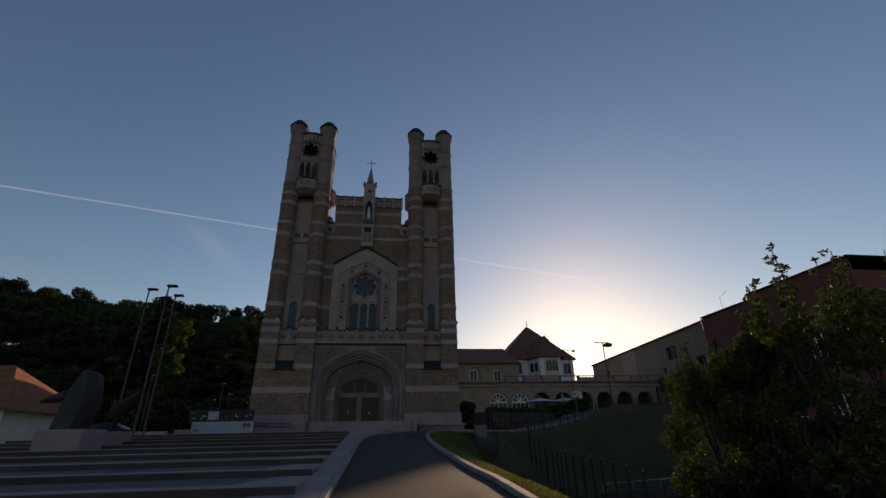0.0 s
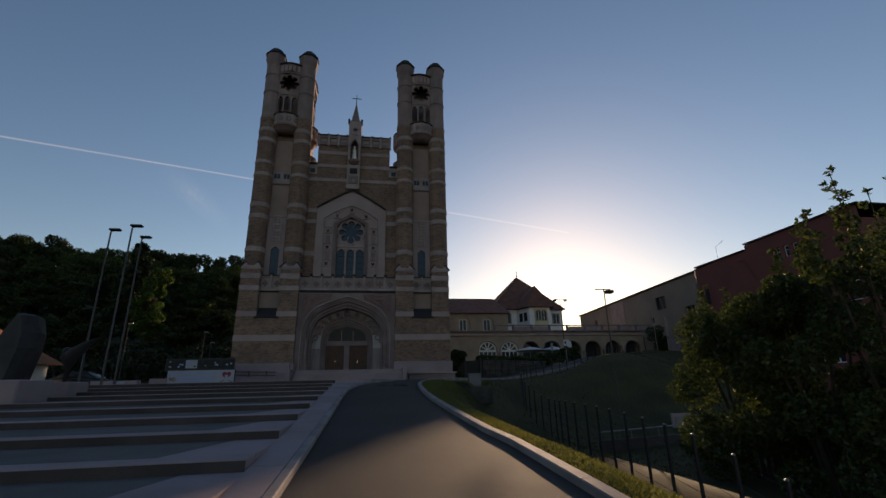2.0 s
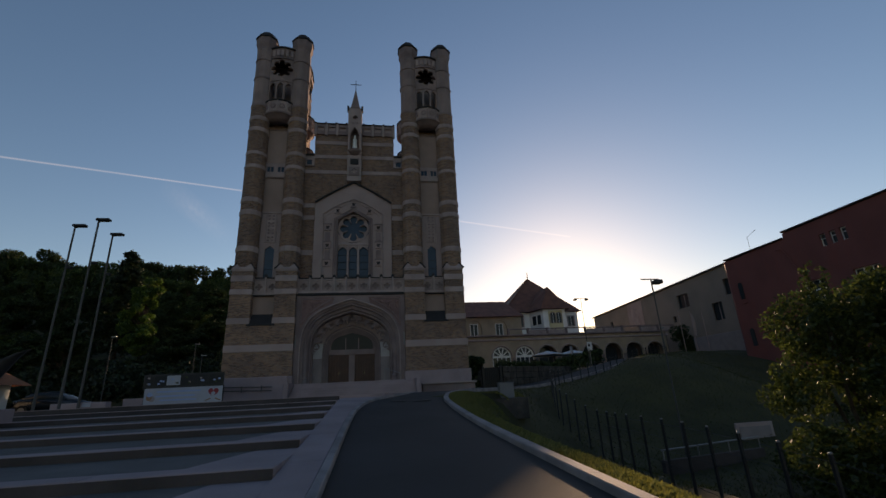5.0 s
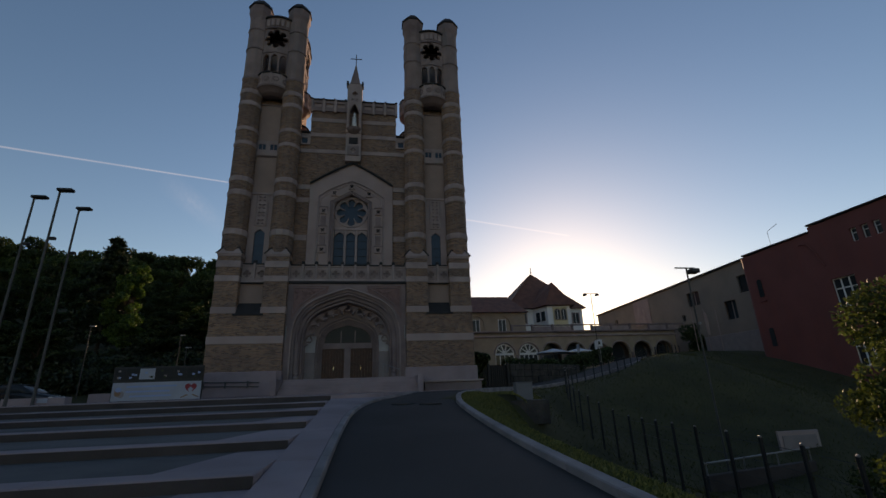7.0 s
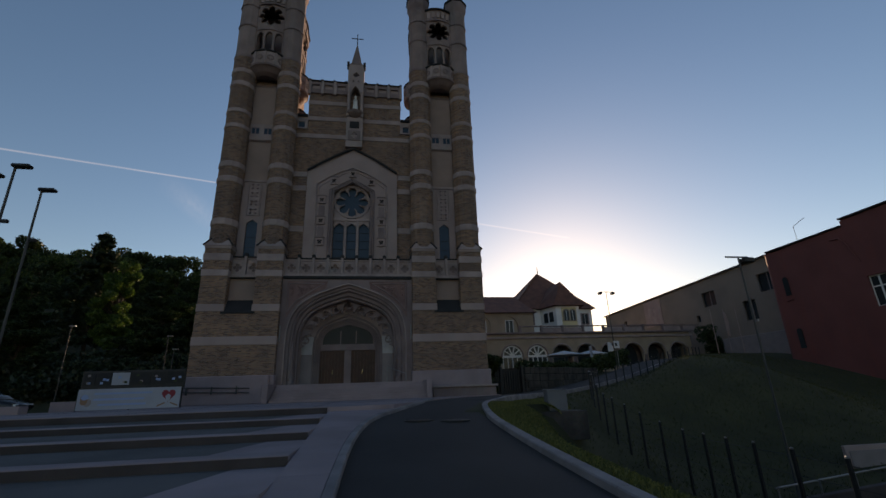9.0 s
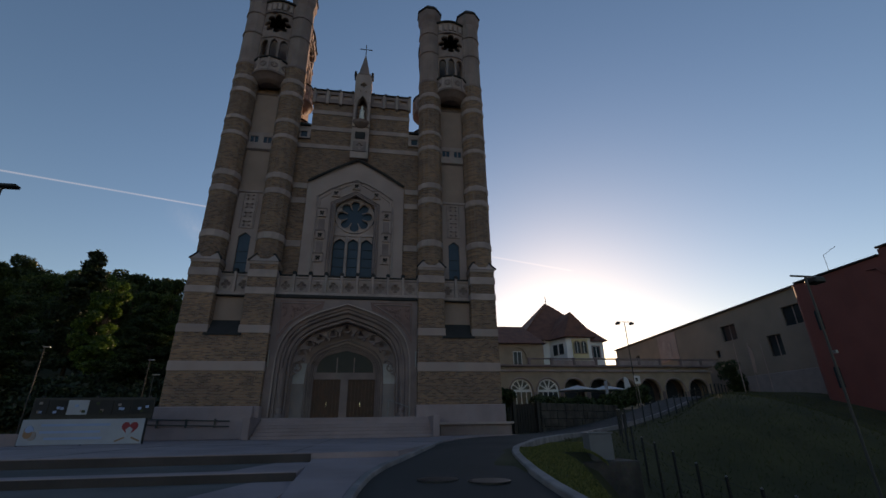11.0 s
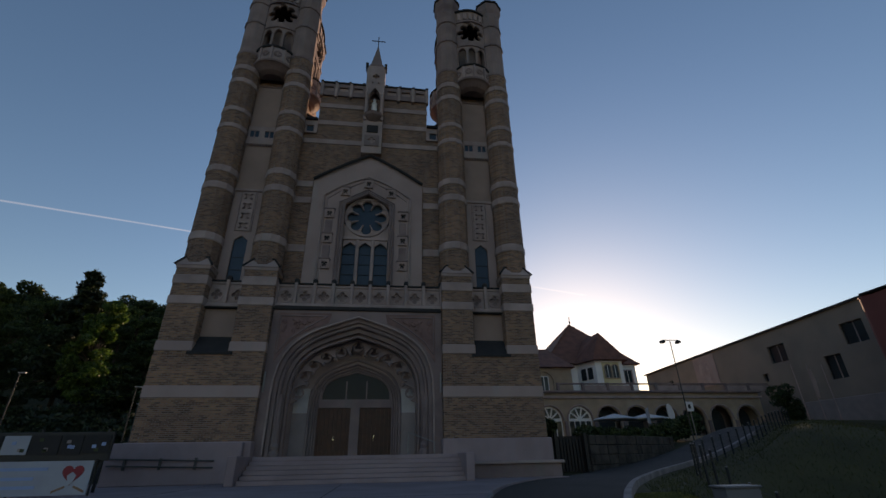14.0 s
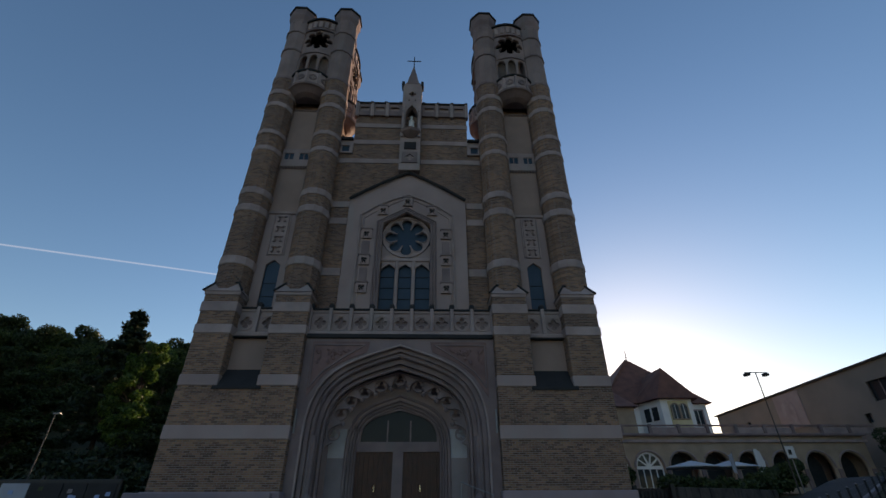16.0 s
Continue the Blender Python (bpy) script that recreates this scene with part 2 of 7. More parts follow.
def tube(bm, pts, r, n=8, r_end=None):
    """A round bar along a polyline."""
    r_end = r if r_end is None else r_end
    rings = []
    for i, p in enumerate(pts):
        p = Vector(p)
        d = (Vector(pts[min(i + 1, len(pts) - 1)]) - Vector(pts[max(i - 1, 0)])).normalized()
        s = d.cross(Vector((0, 0, 1)) if abs(d.z) < 0.9 else Vector((1, 0, 0))).normalized()
        u = s.cross(d)
        k = r + (r_end - r) * i / max(1, len(pts) - 1)
        rings.append([bm.verts.new(p + k * (math.cos(2 * math.pi * j / n) * s + math.sin(2 * math.pi * j / n) * u)) for j in range(n)])
    for p, q in zip(rings, rings[1:]):
        for j in range(n):
            bm.faces.new((p[j], p[(j + 1) % n], q[(j + 1) % n], q[j]))
    bm.faces.new(rings[0][::-1])
    bm.faces.new(rings[-1])


def prism(bm, outline, y0, y1):
    """An upright slab from an (x, z) outline between two depths."""
    a = [bm.verts.new((x, y0, z)) for x, z in outline]
    b = [bm.verts.new((x, y1, z)) for x, z in outline]
    bm.faces.new(a)
    bm.faces.new(b[::-1])
    for i in range(len(a)):
        j = (i + 1) % len(a)
        bm.faces.new((a[i], b[i], b[j], a[j]))


def slab(bm, outline, z0, z1):
    """A level slab from an (x, y) outline."""
    a = [bm.verts.new((x, y, z0)) for x, y in outline]
    b = [bm.verts.new((x, y, z1)) for x, y in outline]
    bm.faces.new(a[::-1])
    bm.faces.new(b)
    for i in range(len(a)):
        j = (i + 1) % len(a)
        bm.faces.new((a[i], a[j], b[j], b[i]))


def pierced(bm, outlines, y0, y1):
    """An upright slab with real holes: the first outline is the rim, the rest are openings."""
    cu = bpy.data.curves.new("outline", "CURVE")
    cu.dimensions, cu.fill_mode, cu.extrude = "2D", "BOTH", abs(y1 - y0) / 2
    for pts in outlines:
        sp = cu.splines.new("POLY")
        sp.points.add(len(pts) - 1)
        for p, (x, z) in zip(sp.points, pts):
            p.co = (x, z, 0, 1)
        sp.use_cyclic_u = True
    ob = bpy.data.objects.new("outline", cu)
    scene.collection.objects.link(ob)
    bpy.context.view_layer.update()
    me = bpy.data.meshes.new_from_object(ob.evaluated_get(bpy.context.evaluated_depsgraph_get()))
    me.transform(Matrix.Translation((0, (y0 + y1) / 2, 0)) @ Matrix.Rotation(radians(90), 4, "X"))
    bm.from_mesh(me)
    bmesh.ops.remove_doubles(bm, verts=bm.verts, dist=0.0005)
    bpy.data.objects.remove(ob)
    bpy.data.curves.remove(cu)
    bpy.data.meshes.remove(me)


def ring_pts(cx, cz, r, n=24, a0=0.0, a1=360.0):
    return [(cx + r * math.cos(radians(a0 + (a1 - a0) * i / n)), cz + r * math.sin(radians(a0 + (a1 - a0) * i / n))) for i in range(n)]


def foils(cx, cz, r_c, r_f, count, n=9, turn=90.0):
    """Outline of a foiled opening: `count` lobes of radius r_f on a circle r_c."""
    out, half = [], 180.0 / count
    for k in range(count):
        a = turn + 360.0 * k / count
        x, z = cx + r_c * math.cos(radians(a)), cz + r_c * math.sin(radians(a))
        lim = 90.0 + half
        out += [(x + r_f * math.cos(radians(a - lim + 2 * lim * i / n)), z + r_f * math.sin(radians(a - lim + 2 * lim * i / n))) for i in range(n + 1)]
    return out


def lobed(cx, cz, r_c, r_f, count, lim=128.0, n=11, turn=90.0):
    """Outline of a foiled circle whose lobes end in blunt cusps."""
    out = []
    for k in range(count):
        a = turn + 360.0 * k / count
        x, z = cx + r_c * math.cos(radians(a)), cz + r_c * math.sin(radians(a))
        out += [(x + r_f * math.cos(radians(a - lim + 2 * lim * i / n)), z + r_f * math.sin(radians(a - lim + 2 * lim * i / n))) for i in range(n + 1)]
    return out


def pointed(cx, half, spring, apex, n=10, flat=0.72):
    """A depressed pointed arch from left spring to right spring, as (x, z)."""
    left = []
    for i in range(n + 1):
        t = i / n
        # a tight curve at the haunch that runs out straight to the apex
        p0, p1, p2, p3 = (-half, spring), (-half, spring + (apex - spring) * flat), (-half * 0.62, spring + (apex - spring) * 0.80), (0, apex)
        w = ((1 - t) ** 3, 3 * t * (1 - t) ** 2, 3 * t * t * (1 - t), t ** 3)
        left.append((sum(a * p[0] for a, p in zip(w, (p0, p1, p2, p3))), sum(a * p[1] for a, p in zip(w, (p0, p1, p2, p3)))))
    return [(cx + x, z) for x, z in left] + [(cx - x, z) for x, z in left[-2::-1]]


def mesh_of(name, bm, material):
    bmesh.ops.recalc_face_normals(bm, faces=bm.faces)
    me = bpy.data.meshes.new(name)
    bm.to_mesh(me)
    bm.free()
    me.materials.append(material)
    return me


def part(name, bm, material, parent, label=""):
    ob = new(name, mesh_of(name, bm, material))
    if parent is not None:
        ob.parent = parent
        base, up = Vector(), parent
        while up is not None:
            base, up = base + up.location, up.parent
        ob.data.transform(Matrix.Translation(-base))
    if label:
        ob["label"] = label
    return ob


def thing(name, at, label, category, group="", kind=""):
    ob = new(name)
    ob.location = at
    return tagged(ob, label, category, group, kind)


def solid(name, bm, material, label, category, group="", kind=""):
    return tagged(new(name, mesh_of(name, bm, material)), label, category, group, kind)


def B():
    return bmesh.new()

# ---- ground, road, steps ----
PLAZA = 1.9


def road_z(y):
    """The drive climbs at 6.5 % and levels out before the church."""
    a, b = 0.08 + 0.0655 * y, PLAZA - 0.06
    k = 0.35
    h = min(1.0, max(0.0, 0.5 + 0.5 * (b - a) / k))
    return b * (1 - h) + a * h - k * h * (1 - h)


LEFT_EDGE = [(-0.8, -30), (-0.8, 5), (-0.8, 12), (-0.82, 18), (-0.72, 21), (-0.38, 23.4), (0.3, 25.4), (1.2, 28.2), (2.2, 31.6), (3.6, 35.0), (6.0, 38.6), (10.2, 43.2), (14.5, 45.8), (19.0, 48.7), (25.3, 53.6), (32.0, 59.0)]
RIGHT_EDGE = [(2.25, -30), (2.2, 5), (1.98, 11), (1.82, 16.5), (2.0, 21.5), (2.35, 24.0), (2.75, 25.8), (3.25, 27.2), (4.2, 28.9), (5.6, 31.4), (8.2, 35.6), (11.9, 40.4), (16.2, 43.3), (20.7, 46.2), (27.0, 51.0), (33.8, 56.4)]


def bed_z(x, y):
    return PLAZA - 0.06 + 2.9 * smooth01(29, 59, 0.84 * x + 0.54 * y)


def along(pts, n=8):
    """A smooth line through points."""
    out = []
    P = [Vector(p) for p in pts]
    for i in range(len(P) - 1):
        a, b, c, d = P[max(i - 1, 0)], P[i], P[i + 1], P[min(i + 2, len(P) - 1)]
        for j in range(n):
            t = j / n
            m0, m1 = (c - a) * 0.5, (d - b) * 0.5
            out.append(b * (2 * t**3 - 3 * t * t + 1) + m0 * (t**3 - 2 * t * t + t) + c * (3 * t * t - 2 * t**3) + m1 * (t**3 - t * t))
    return out + [P[-1]]


L_LINE, R_LINE = along(LEFT_EDGE), along(RIGHT_EDGE)


def kerb_x(y):
    """Where the kerb stands beside the drive."""
    best = R_LINE[0].x
    for p in R_LINE:
        if p.y <= y:
            best = p.x
    return best


def ground_z(x, y):
    base = road_z(y)
    court = -2.2 + 7.5 * smooth01(25, 60, y)
    bump = 2.7 * math.exp(-((x - 24) / (9.0 if x < 24 else 6.0)) ** 2 - ((y - 40) / 8.5) ** 2)
    right = court + bump
    edge = kerb_x(y) + 0.55 + 0.6 * smooth01(22, 27, y)
    w = smooth01(edge - 0.6, edge + 6.2, x)
    if y > 34:
        w = max(w, smooth01(36, 50, y))
    z = (base + 0.06) * (1 - w) + right * w - 0.5 * smooth01(edge + 0.4, edge + 1.8, x) * (1 - smooth01(edge + 4, edge + 8, x)) * (1 - smooth01(27, 31, y))
    # bank down to the fence
    fx = 9.25 + 0.12 * max(0.0, y - 23.4)
    g = math.exp(-((x - fx) / 1.8) ** 2) * (1 - smooth01(32, 37, y)) * smooth01(8, 14, y)
    z = z * (1 - g) + (-1.28 + 1.2 * smooth01(26, 34, y)) * g
    # the drive's bed
    if 27 < y < 64 and x > 0:
        d = min((Vector((x, y)) - (a + b) * 0.5).length for a, b in zip(L_LINE[-65:], R_LINE[-65:]))
        near = 1 - smooth01(2.7, 5.0, d)
        bed = bed_z(x, y) - 0.12
        z = z * (1 - near) + bed * near
    if y > 38 and x > 2:
        cap = 1.8 + 0.16 * max(0.0, x - 9) + 3.2 * smooth01(46.5, 52, y)
        z = min(z, cap)
    if y > 0.66 * x + 37.3 and x > 2 and y < 75:
        z = min(z, 3.45)
    side = max(2.2, kerb_x(y)) if y < 30 else 2.2
    if x < side:
        left = (base - 0.5 if y < 24 else PLAZA - 0.25 - 0.4 * smooth01(-15.5, -17.0, x) * smooth01(-19.2, -17.8, x)) + 0.3 * max(0.0, min(60.0, max(y - 52 - 0.12 * (x + 10), 1.1 * math.hypot(x, y) - 70))) * smooth01(-4, -16, x)
        k = smooth01(side, side - 1.0, x) if y < 46 else smooth01(8, -4, x)
        z = z * (1 - k) + left * k
    if y < -12:
        z = z + (-1.0 - z) * smooth01(-12, -40, y)
    far = smooth01(150, 600, math.hypot(x, y))
    return z * (1 - far) + 2.0 * far


def spaced(lo, hi, step, reach):
    v, s, out = hi, step, [lo + i * step for i in range(int((hi - lo) / step) + 1)]
    a, b = out[0], out[-1]
    while b < reach:
        s *= 1.45
        a, b = a - s, b + s
        out = [a] + out + [b]
    return out


xs, ys = spaced(-24, 50, 0.75, 2600), spaced(-6, 66, 0.75, 2600)
verts = [(x, y, ground_z(x, y)) for y in ys for x in xs]
nx = len(xs)
faces = [(j * nx + i, j * nx + i + 1, (j + 1) * nx + i + 1, (j + 1) * nx + i) for j in range(len(ys) - 1) for i in range(nx - 1)]
me = bpy.data.meshes.new("ground")
me.from_pydata(verts, [], faces)
me.polygons.foreach_set("use_smooth", [True] * len(faces))
me.materials.append(SOIL)
tagged(new("ground", me), "sloping grassy ground falling away beside the drive", "ground", kind="structure")

# drive
bm = B()
rows = []
for a, b in zip(L_LINE, R_LINE):
    row = []
    for k in range(7):
        p = a.lerp(b, k / 6)
        z = road_z(p.y) if p.y < 29 else bed_z(p.x, p.y)
        row.append(bm.verts.new((p.x, p.y, z + 0.03 * math.sin(math.pi * k / 6) + 0.02)))
    rows.append(row)
for p, q in zip(rows, rows[1:]):
    for k in range(6):
        bm.faces.new((p[k], p[k + 1], q[k + 1], q[k])).smooth = True
road = solid("road", bm, ASPHALT, "dark grey asphalt drive climbing to the church", "road", kind="structure")
bm = B()
lathe(bm, [(0.33, road_z(22.6) + 0.03), (0.33, road_z(22.6) + 0.058), (0.28, road_z(22.6) + 0.062)], 0.55, 22.6, 20)
cover = solid("manhole_cover", bm, IRON, "round cast iron manhole cover set in the asphalt", "manhole cover")
copy_thing(cover, pose(0.75, -0.25, road_z(22.35) - road_z(22.6)))

def strip(line, offs, heights, name, material, parent, joints=1.2, y_max=None, x_max=None):
    """Kerb stones along a line: each a bevelled block."""
    pts, acc, last = [line[0]], 0.0, line[0]
    dense = []
    for a, b in zip(line, line[1:]):
        for j in range(6):
            dense.append(a.lerp(b, j / 6))
    for p in dense:
        acc += (p - last).length
        last = p
        if acc >= joints:
            pts.append(p)
            acc = 0.0
    for i in range(len(pts) - 1):
        a, b = pts[i], pts[i + 1]
        if a.y < -8 or (y_max and b.y > y_max) or (x_max and b.x > x_max):
            continue
        d = (b - a).normalized()
        nrm = Vector((d.y, -d.x))
        a2, b2 = a + d * 0.006, b - d * 0.006
        bm = B()
        vs = []
        for p, hs in ((a2, heights(a)), (b2, heights(b))):
            for o, h in ((offs[0], hs[0]), (offs[1], hs[0]), (offs[1], hs[1] - 0.015), (offs[1] - 0.015 * (1 if offs[1] > offs[0] else -1), hs[1]), (offs[0] + 0.015 * (1 if offs[1] > offs[0] else -1), hs[1]), (offs[0], hs[1] - 0.015)):
                q = p + nrm * o
                vs.append(bm.verts.new((q.x, q.y, h)))
        for k in range(6):
            bm.faces.new((vs[k], vs[(k + 1) % 6], vs[6 + (k + 1) % 6], vs[6 + k]))
        bm.faces.new(vs[:6][::-1])
        bm.faces.new(vs[6:])
        part(name, bm, material, parent)


def lift(p):
    return road_z(p.y) if p.y < 29 else bed_z(p.x, p.y)


kerb = thing("kerb", (0, 0, 0), "raised granite kerb between drive and grass verge", "kerb", kind="structure")
strip(R_LINE, (0.0, 0.17), lambda p: (lift(p) - 0.35, lift(p) + 0.11), "kerb_stone", KERB, kerb, 1.0, 50)

# paved band between steps and drive, in long slabs
pave = thing("pavement", (0, 0, 0), "pink-grey concrete band along the drive", "pavement", kind="structure")


def coping_z(y):
    return min(PLAZA, road_z(y) + 0.10)


def left_x(y):
    best = -0.8
    for p, q in zip(L_LINE, L_LINE[1:]):
        if p.y <= y <= q.y:
            best = p.x + (q.x - p.x) * (y - p.y) / (q.y - p.y)
    return best


def step_x(y):
    """Right end of the steps, which draws away from the drive."""
    return -1.19 - 0.018 * y


Y_TOP = 25.2
y = -6.0
while y < Y_TOP:
    y1 = min(Y_TOP, y + 2.4)
    bm = B()
    cut = [y + 0.004 + (y1 - y - 0.008) * k / 4 for k in range(5)]
    rows = [[bm.verts.new((x, yy, z)) for x, z in ((step_x(yy), coping_z(yy)), (left_x(yy) - 0.13, coping_z(yy)), (left_x(yy) - 0.13, coping_z(yy) - 0.4), (step_x(yy), coping_z(yy) - 0.4))] for yy in cut]
    for p, q in zip(rows, rows[1:]):
        for k in range(4):
            bm.faces.new((p[k], p[(k + 1) % 4], q[(k + 1) % 4], q[k]))
    bm.faces.new(rows[0][::-1])
    bm.faces.new(rows[-1])
    part("paving_slab", bm, CONCRETE, pave)
    y = y1
strip(L_LINE, (-0.13, -0.005), lambda p: (lift(p) - 0.3, max(lift(p) + 0.085, coping_z(p.y) + 0.006 if p.y < 29 else 0)), "kerb_stone", KERB, pave, 1.0, 31)

# plaza before the church
bm = B()
edge = [(p.x - 0.125, p.y) for p in L_LINE if p.y >= Y_TOP and p.x < 6.25]
slab(bm, [(-16.5, Y_TOP), (left_x(Y_TOP) - 0.13, Y_TOP)] + edge + [(7.1, 38.9), (7.1, 47), (-12.5, 47), (-14.5, 35.2), (-16.5, 33)], PLAZA - 0.5, PLAZA)
plaza = solid("plaza", bm, CONCRETE, "pale pink-grey concrete forecourt before the church", "plaza", kind="structure")

for x0, x1, y0, y1 in ((-2.12, -2.10, 25.5, 37.3), (-7.02, -7.0, 25.5, 39.3), (-11.92, -11.9, 25.5, 34.2), (-15.9, 2.0, 31.0, 31.02)):
    bm = B()
    box(bm, x0, x1, y0, y1, PLAZA - 0.02, PLAZA + 0.003)
    part("joint", bm, CONCRETE_DARK, plaza)

# broad steps
steps = thing("steps", (0, 0, 0), "broad low concrete seating steps with grit treads", "steps", kind="structure")
N_STEP, Y0, DY, Z0, DZ = 12, 4.115, 2.108, 0.565, 0.1302
for k in range(-4, N_STEP - 1):
    yk, zk = Y0 + DY * k, Z0 + DZ * k
    top = PLAZA if k == N_STEP - 2 else zk
    if k == N_STEP - 2:
        yk = Y_TOP - 0.03
    x_r = step_x(yk) - 0.02
    # nose beam
    for j in range(7):
        xa, xb = x_r - 2.1 * (j + 1) + 0.004, x_r - 2.1 * j - 0.004
        bm = B()
        box(bm, xa, xb, yk, yk + (0.42 if k < N_STEP - 2 else 0.028), top - 0.42, top + (0 if k < N_STEP - 2 else 0.004), 0.012 if k < N_STEP - 2 else 0)
        part("nose_block", bm, CONCRETE, steps)
    # thin dark sheet over the nose front paints the riser's shade
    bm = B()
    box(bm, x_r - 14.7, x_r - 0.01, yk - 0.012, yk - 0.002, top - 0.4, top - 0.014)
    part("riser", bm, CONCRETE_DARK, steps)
    if k < N_STEP - 2:
        bm = B()
        slab(bm, [(x_r - 14.7, yk + 0.42), (x_r - 1.15, yk + 0.42), (x_r - 0.72, yk + DY), (x_r - 14.7, yk + DY)], zk - 0.4, zk - 0.006)
        part("grit_tread", bm, INFILL, steps)
        bm = B()
        slab(bm, [(x_r - 1.15, yk + 0.424), (x_r, yk + 0.424), (x_r, yk + DY - 0.02), (x_r - 0.72, yk + DY - 0.02)], zk - 0.4, zk - 0.003)
        part("paved_corner", bm, CONCRETE, steps)

# ---- church ----
C = -2.11                      # axis of the front
church = thing("church", (C, 41.0, PLAZA), "twin-towered church of buff brick with pale stone bands", "church")
BANDS = [(25.0, 24.63), (23.9, 23.55), (21.6, 21.3), (20.35, 20.05), (17.4, 17.0), (16.3, 15.9), (13.26, 12.83)]
LOW_BANDS = [(10.86, 10.4), (9.8, 9.4), (7.64, 7.2), (5.7, 5.2)]
R_SH, Y_SH = 0.81, 40.8


def ring(r, z1, z0, x, y, proud=0.05, n=12):
    bm = B()
    lathe(bm, [(r - 0.05, z0), (r + proud * 0.6, z0), (r + proud, z0 + 0.05), (r + proud, z1 - 0.05), (r + proud * 0.6, z1), (r - 0.05, z1)], x, y, n, turn=15)
    return bm


def turret(tower, x, y, front=True):
    """One corner shaft: brick, banded, with a moulded crown; square below when it stands in front."""
    bm = B()
    z0 = 11.4 if front else 9.0
    lathe(bm, [(R_SH, z0), (R_SH, 26.1), (R_SH - 0.05, 26.3), (R_SH - 0.05, 32.2)], x, y, 12, turn=15)
    shaft = part("corner_shaft", bm, BRICK, church)
    bm = B()
    lathe(bm, [(R_SH - 0.1, 26.3), (R_SH - 0.035, 26.32), (R_SH - 0.035, 32.15), (R_SH - 0.1, 32.18)], x, y, 12, turn=15)
    part("upper_shaft", bm, BELFRY, shaft, "smooth grey-brown stone shaft")
    for z1, zb in BANDS:
        part("stone_band", ring(R_SH, z1, zb, x, y), STONE, shaft)
    for z, h in ((26.05, 0.28), (28.95, 0.18), (30.9, 0.16)):
        part("string_course", ring(R_SH - 0.03, z + h, z, x, y, 0.07), STONE_DARK, shaft)
    bm = B()
    lathe(bm, [(0.74, 31.9), (0.79, 32.05), (0.81, 32.4), (0.9, 32.65), (0.94, 32.8), (0.94, 33.45), (0.86, 33.5)], x, y, 8, turn=22.5)
    crown = part("crown", bm, STONE_DARK, shaft)
    bm = B()
    lathe(bm, [(0.9, 33.41), (1.03, 33.43), (1.03, 33.57), (0.54, 34.25), (0.1, 34.32)], x, y, 8, turn=22.5)
    part("crown_cap", bm, LEAD, shaft, "dark lead cap")
    return shaft


def buttress(x0, x1):
    """Square pier under a shaft, banded, with a sloped stone cap."""
    bm = B()
    box(bm, x0, x1, 40.0, 41.6, 3.4, 11.3, 0.03)
    pier = part("buttress", bm, BRICK, church)
    for z1, z0 in LOW_BANDS + [(11.42, 11.2)]:
        bm = B()
        box(bm, x0 - 0.03, x1 + 0.03, 39.965, 41.55, z0, z1, 0.02)
        part("stone_band", bm, STONE if z0 > 8 else RENDERED, pier)
    bm = B()
    cx = (x0 + x1) / 2
    a = [bm.verts.new(p) for p in ((x0 - 0.08, 39.92, 11.36), (x1 + 0.08, 39.92, 11.36), (x1 + 0.08, 41.3, 11.36), (x0 - 0.08, 41.3, 11.36))]
    b = [bm.verts.new(p) for p in ((cx - 0.5, 40.2, 11.85), (cx + 0.5, 40.2, 11.85), (cx + 0.5, 41.3, 11.95), (cx - 0.5, 41.3, 11.95))]
    bm.faces.new(a[::-1])
    bm.faces.new(b)
    for i in range(4):
        bm.faces.new((a[i], a[(i + 1) % 4], b[(i + 1) % 4], b[i]))
    part("pier_cap", bm, STONE, pier)
    bm = B()
    tube(bm, [(x0 - 0.1, 39.9, 11.38), (cx - 0.52, 40.18, 11.88), (cx + 0.52, 40.18, 11.88), (x1 + 0.1, 39.9, 11.38)], 0.055, 6)
    part("cap_flashing", bm, LEAD, pier)
    bm = B()
    box(bm, x0 - 0.12, x1 + 0.12, 39.72, 41.7, PLAZA, 3.45, 0.04)
    part("plinth", bm, CONCRETE, pier)


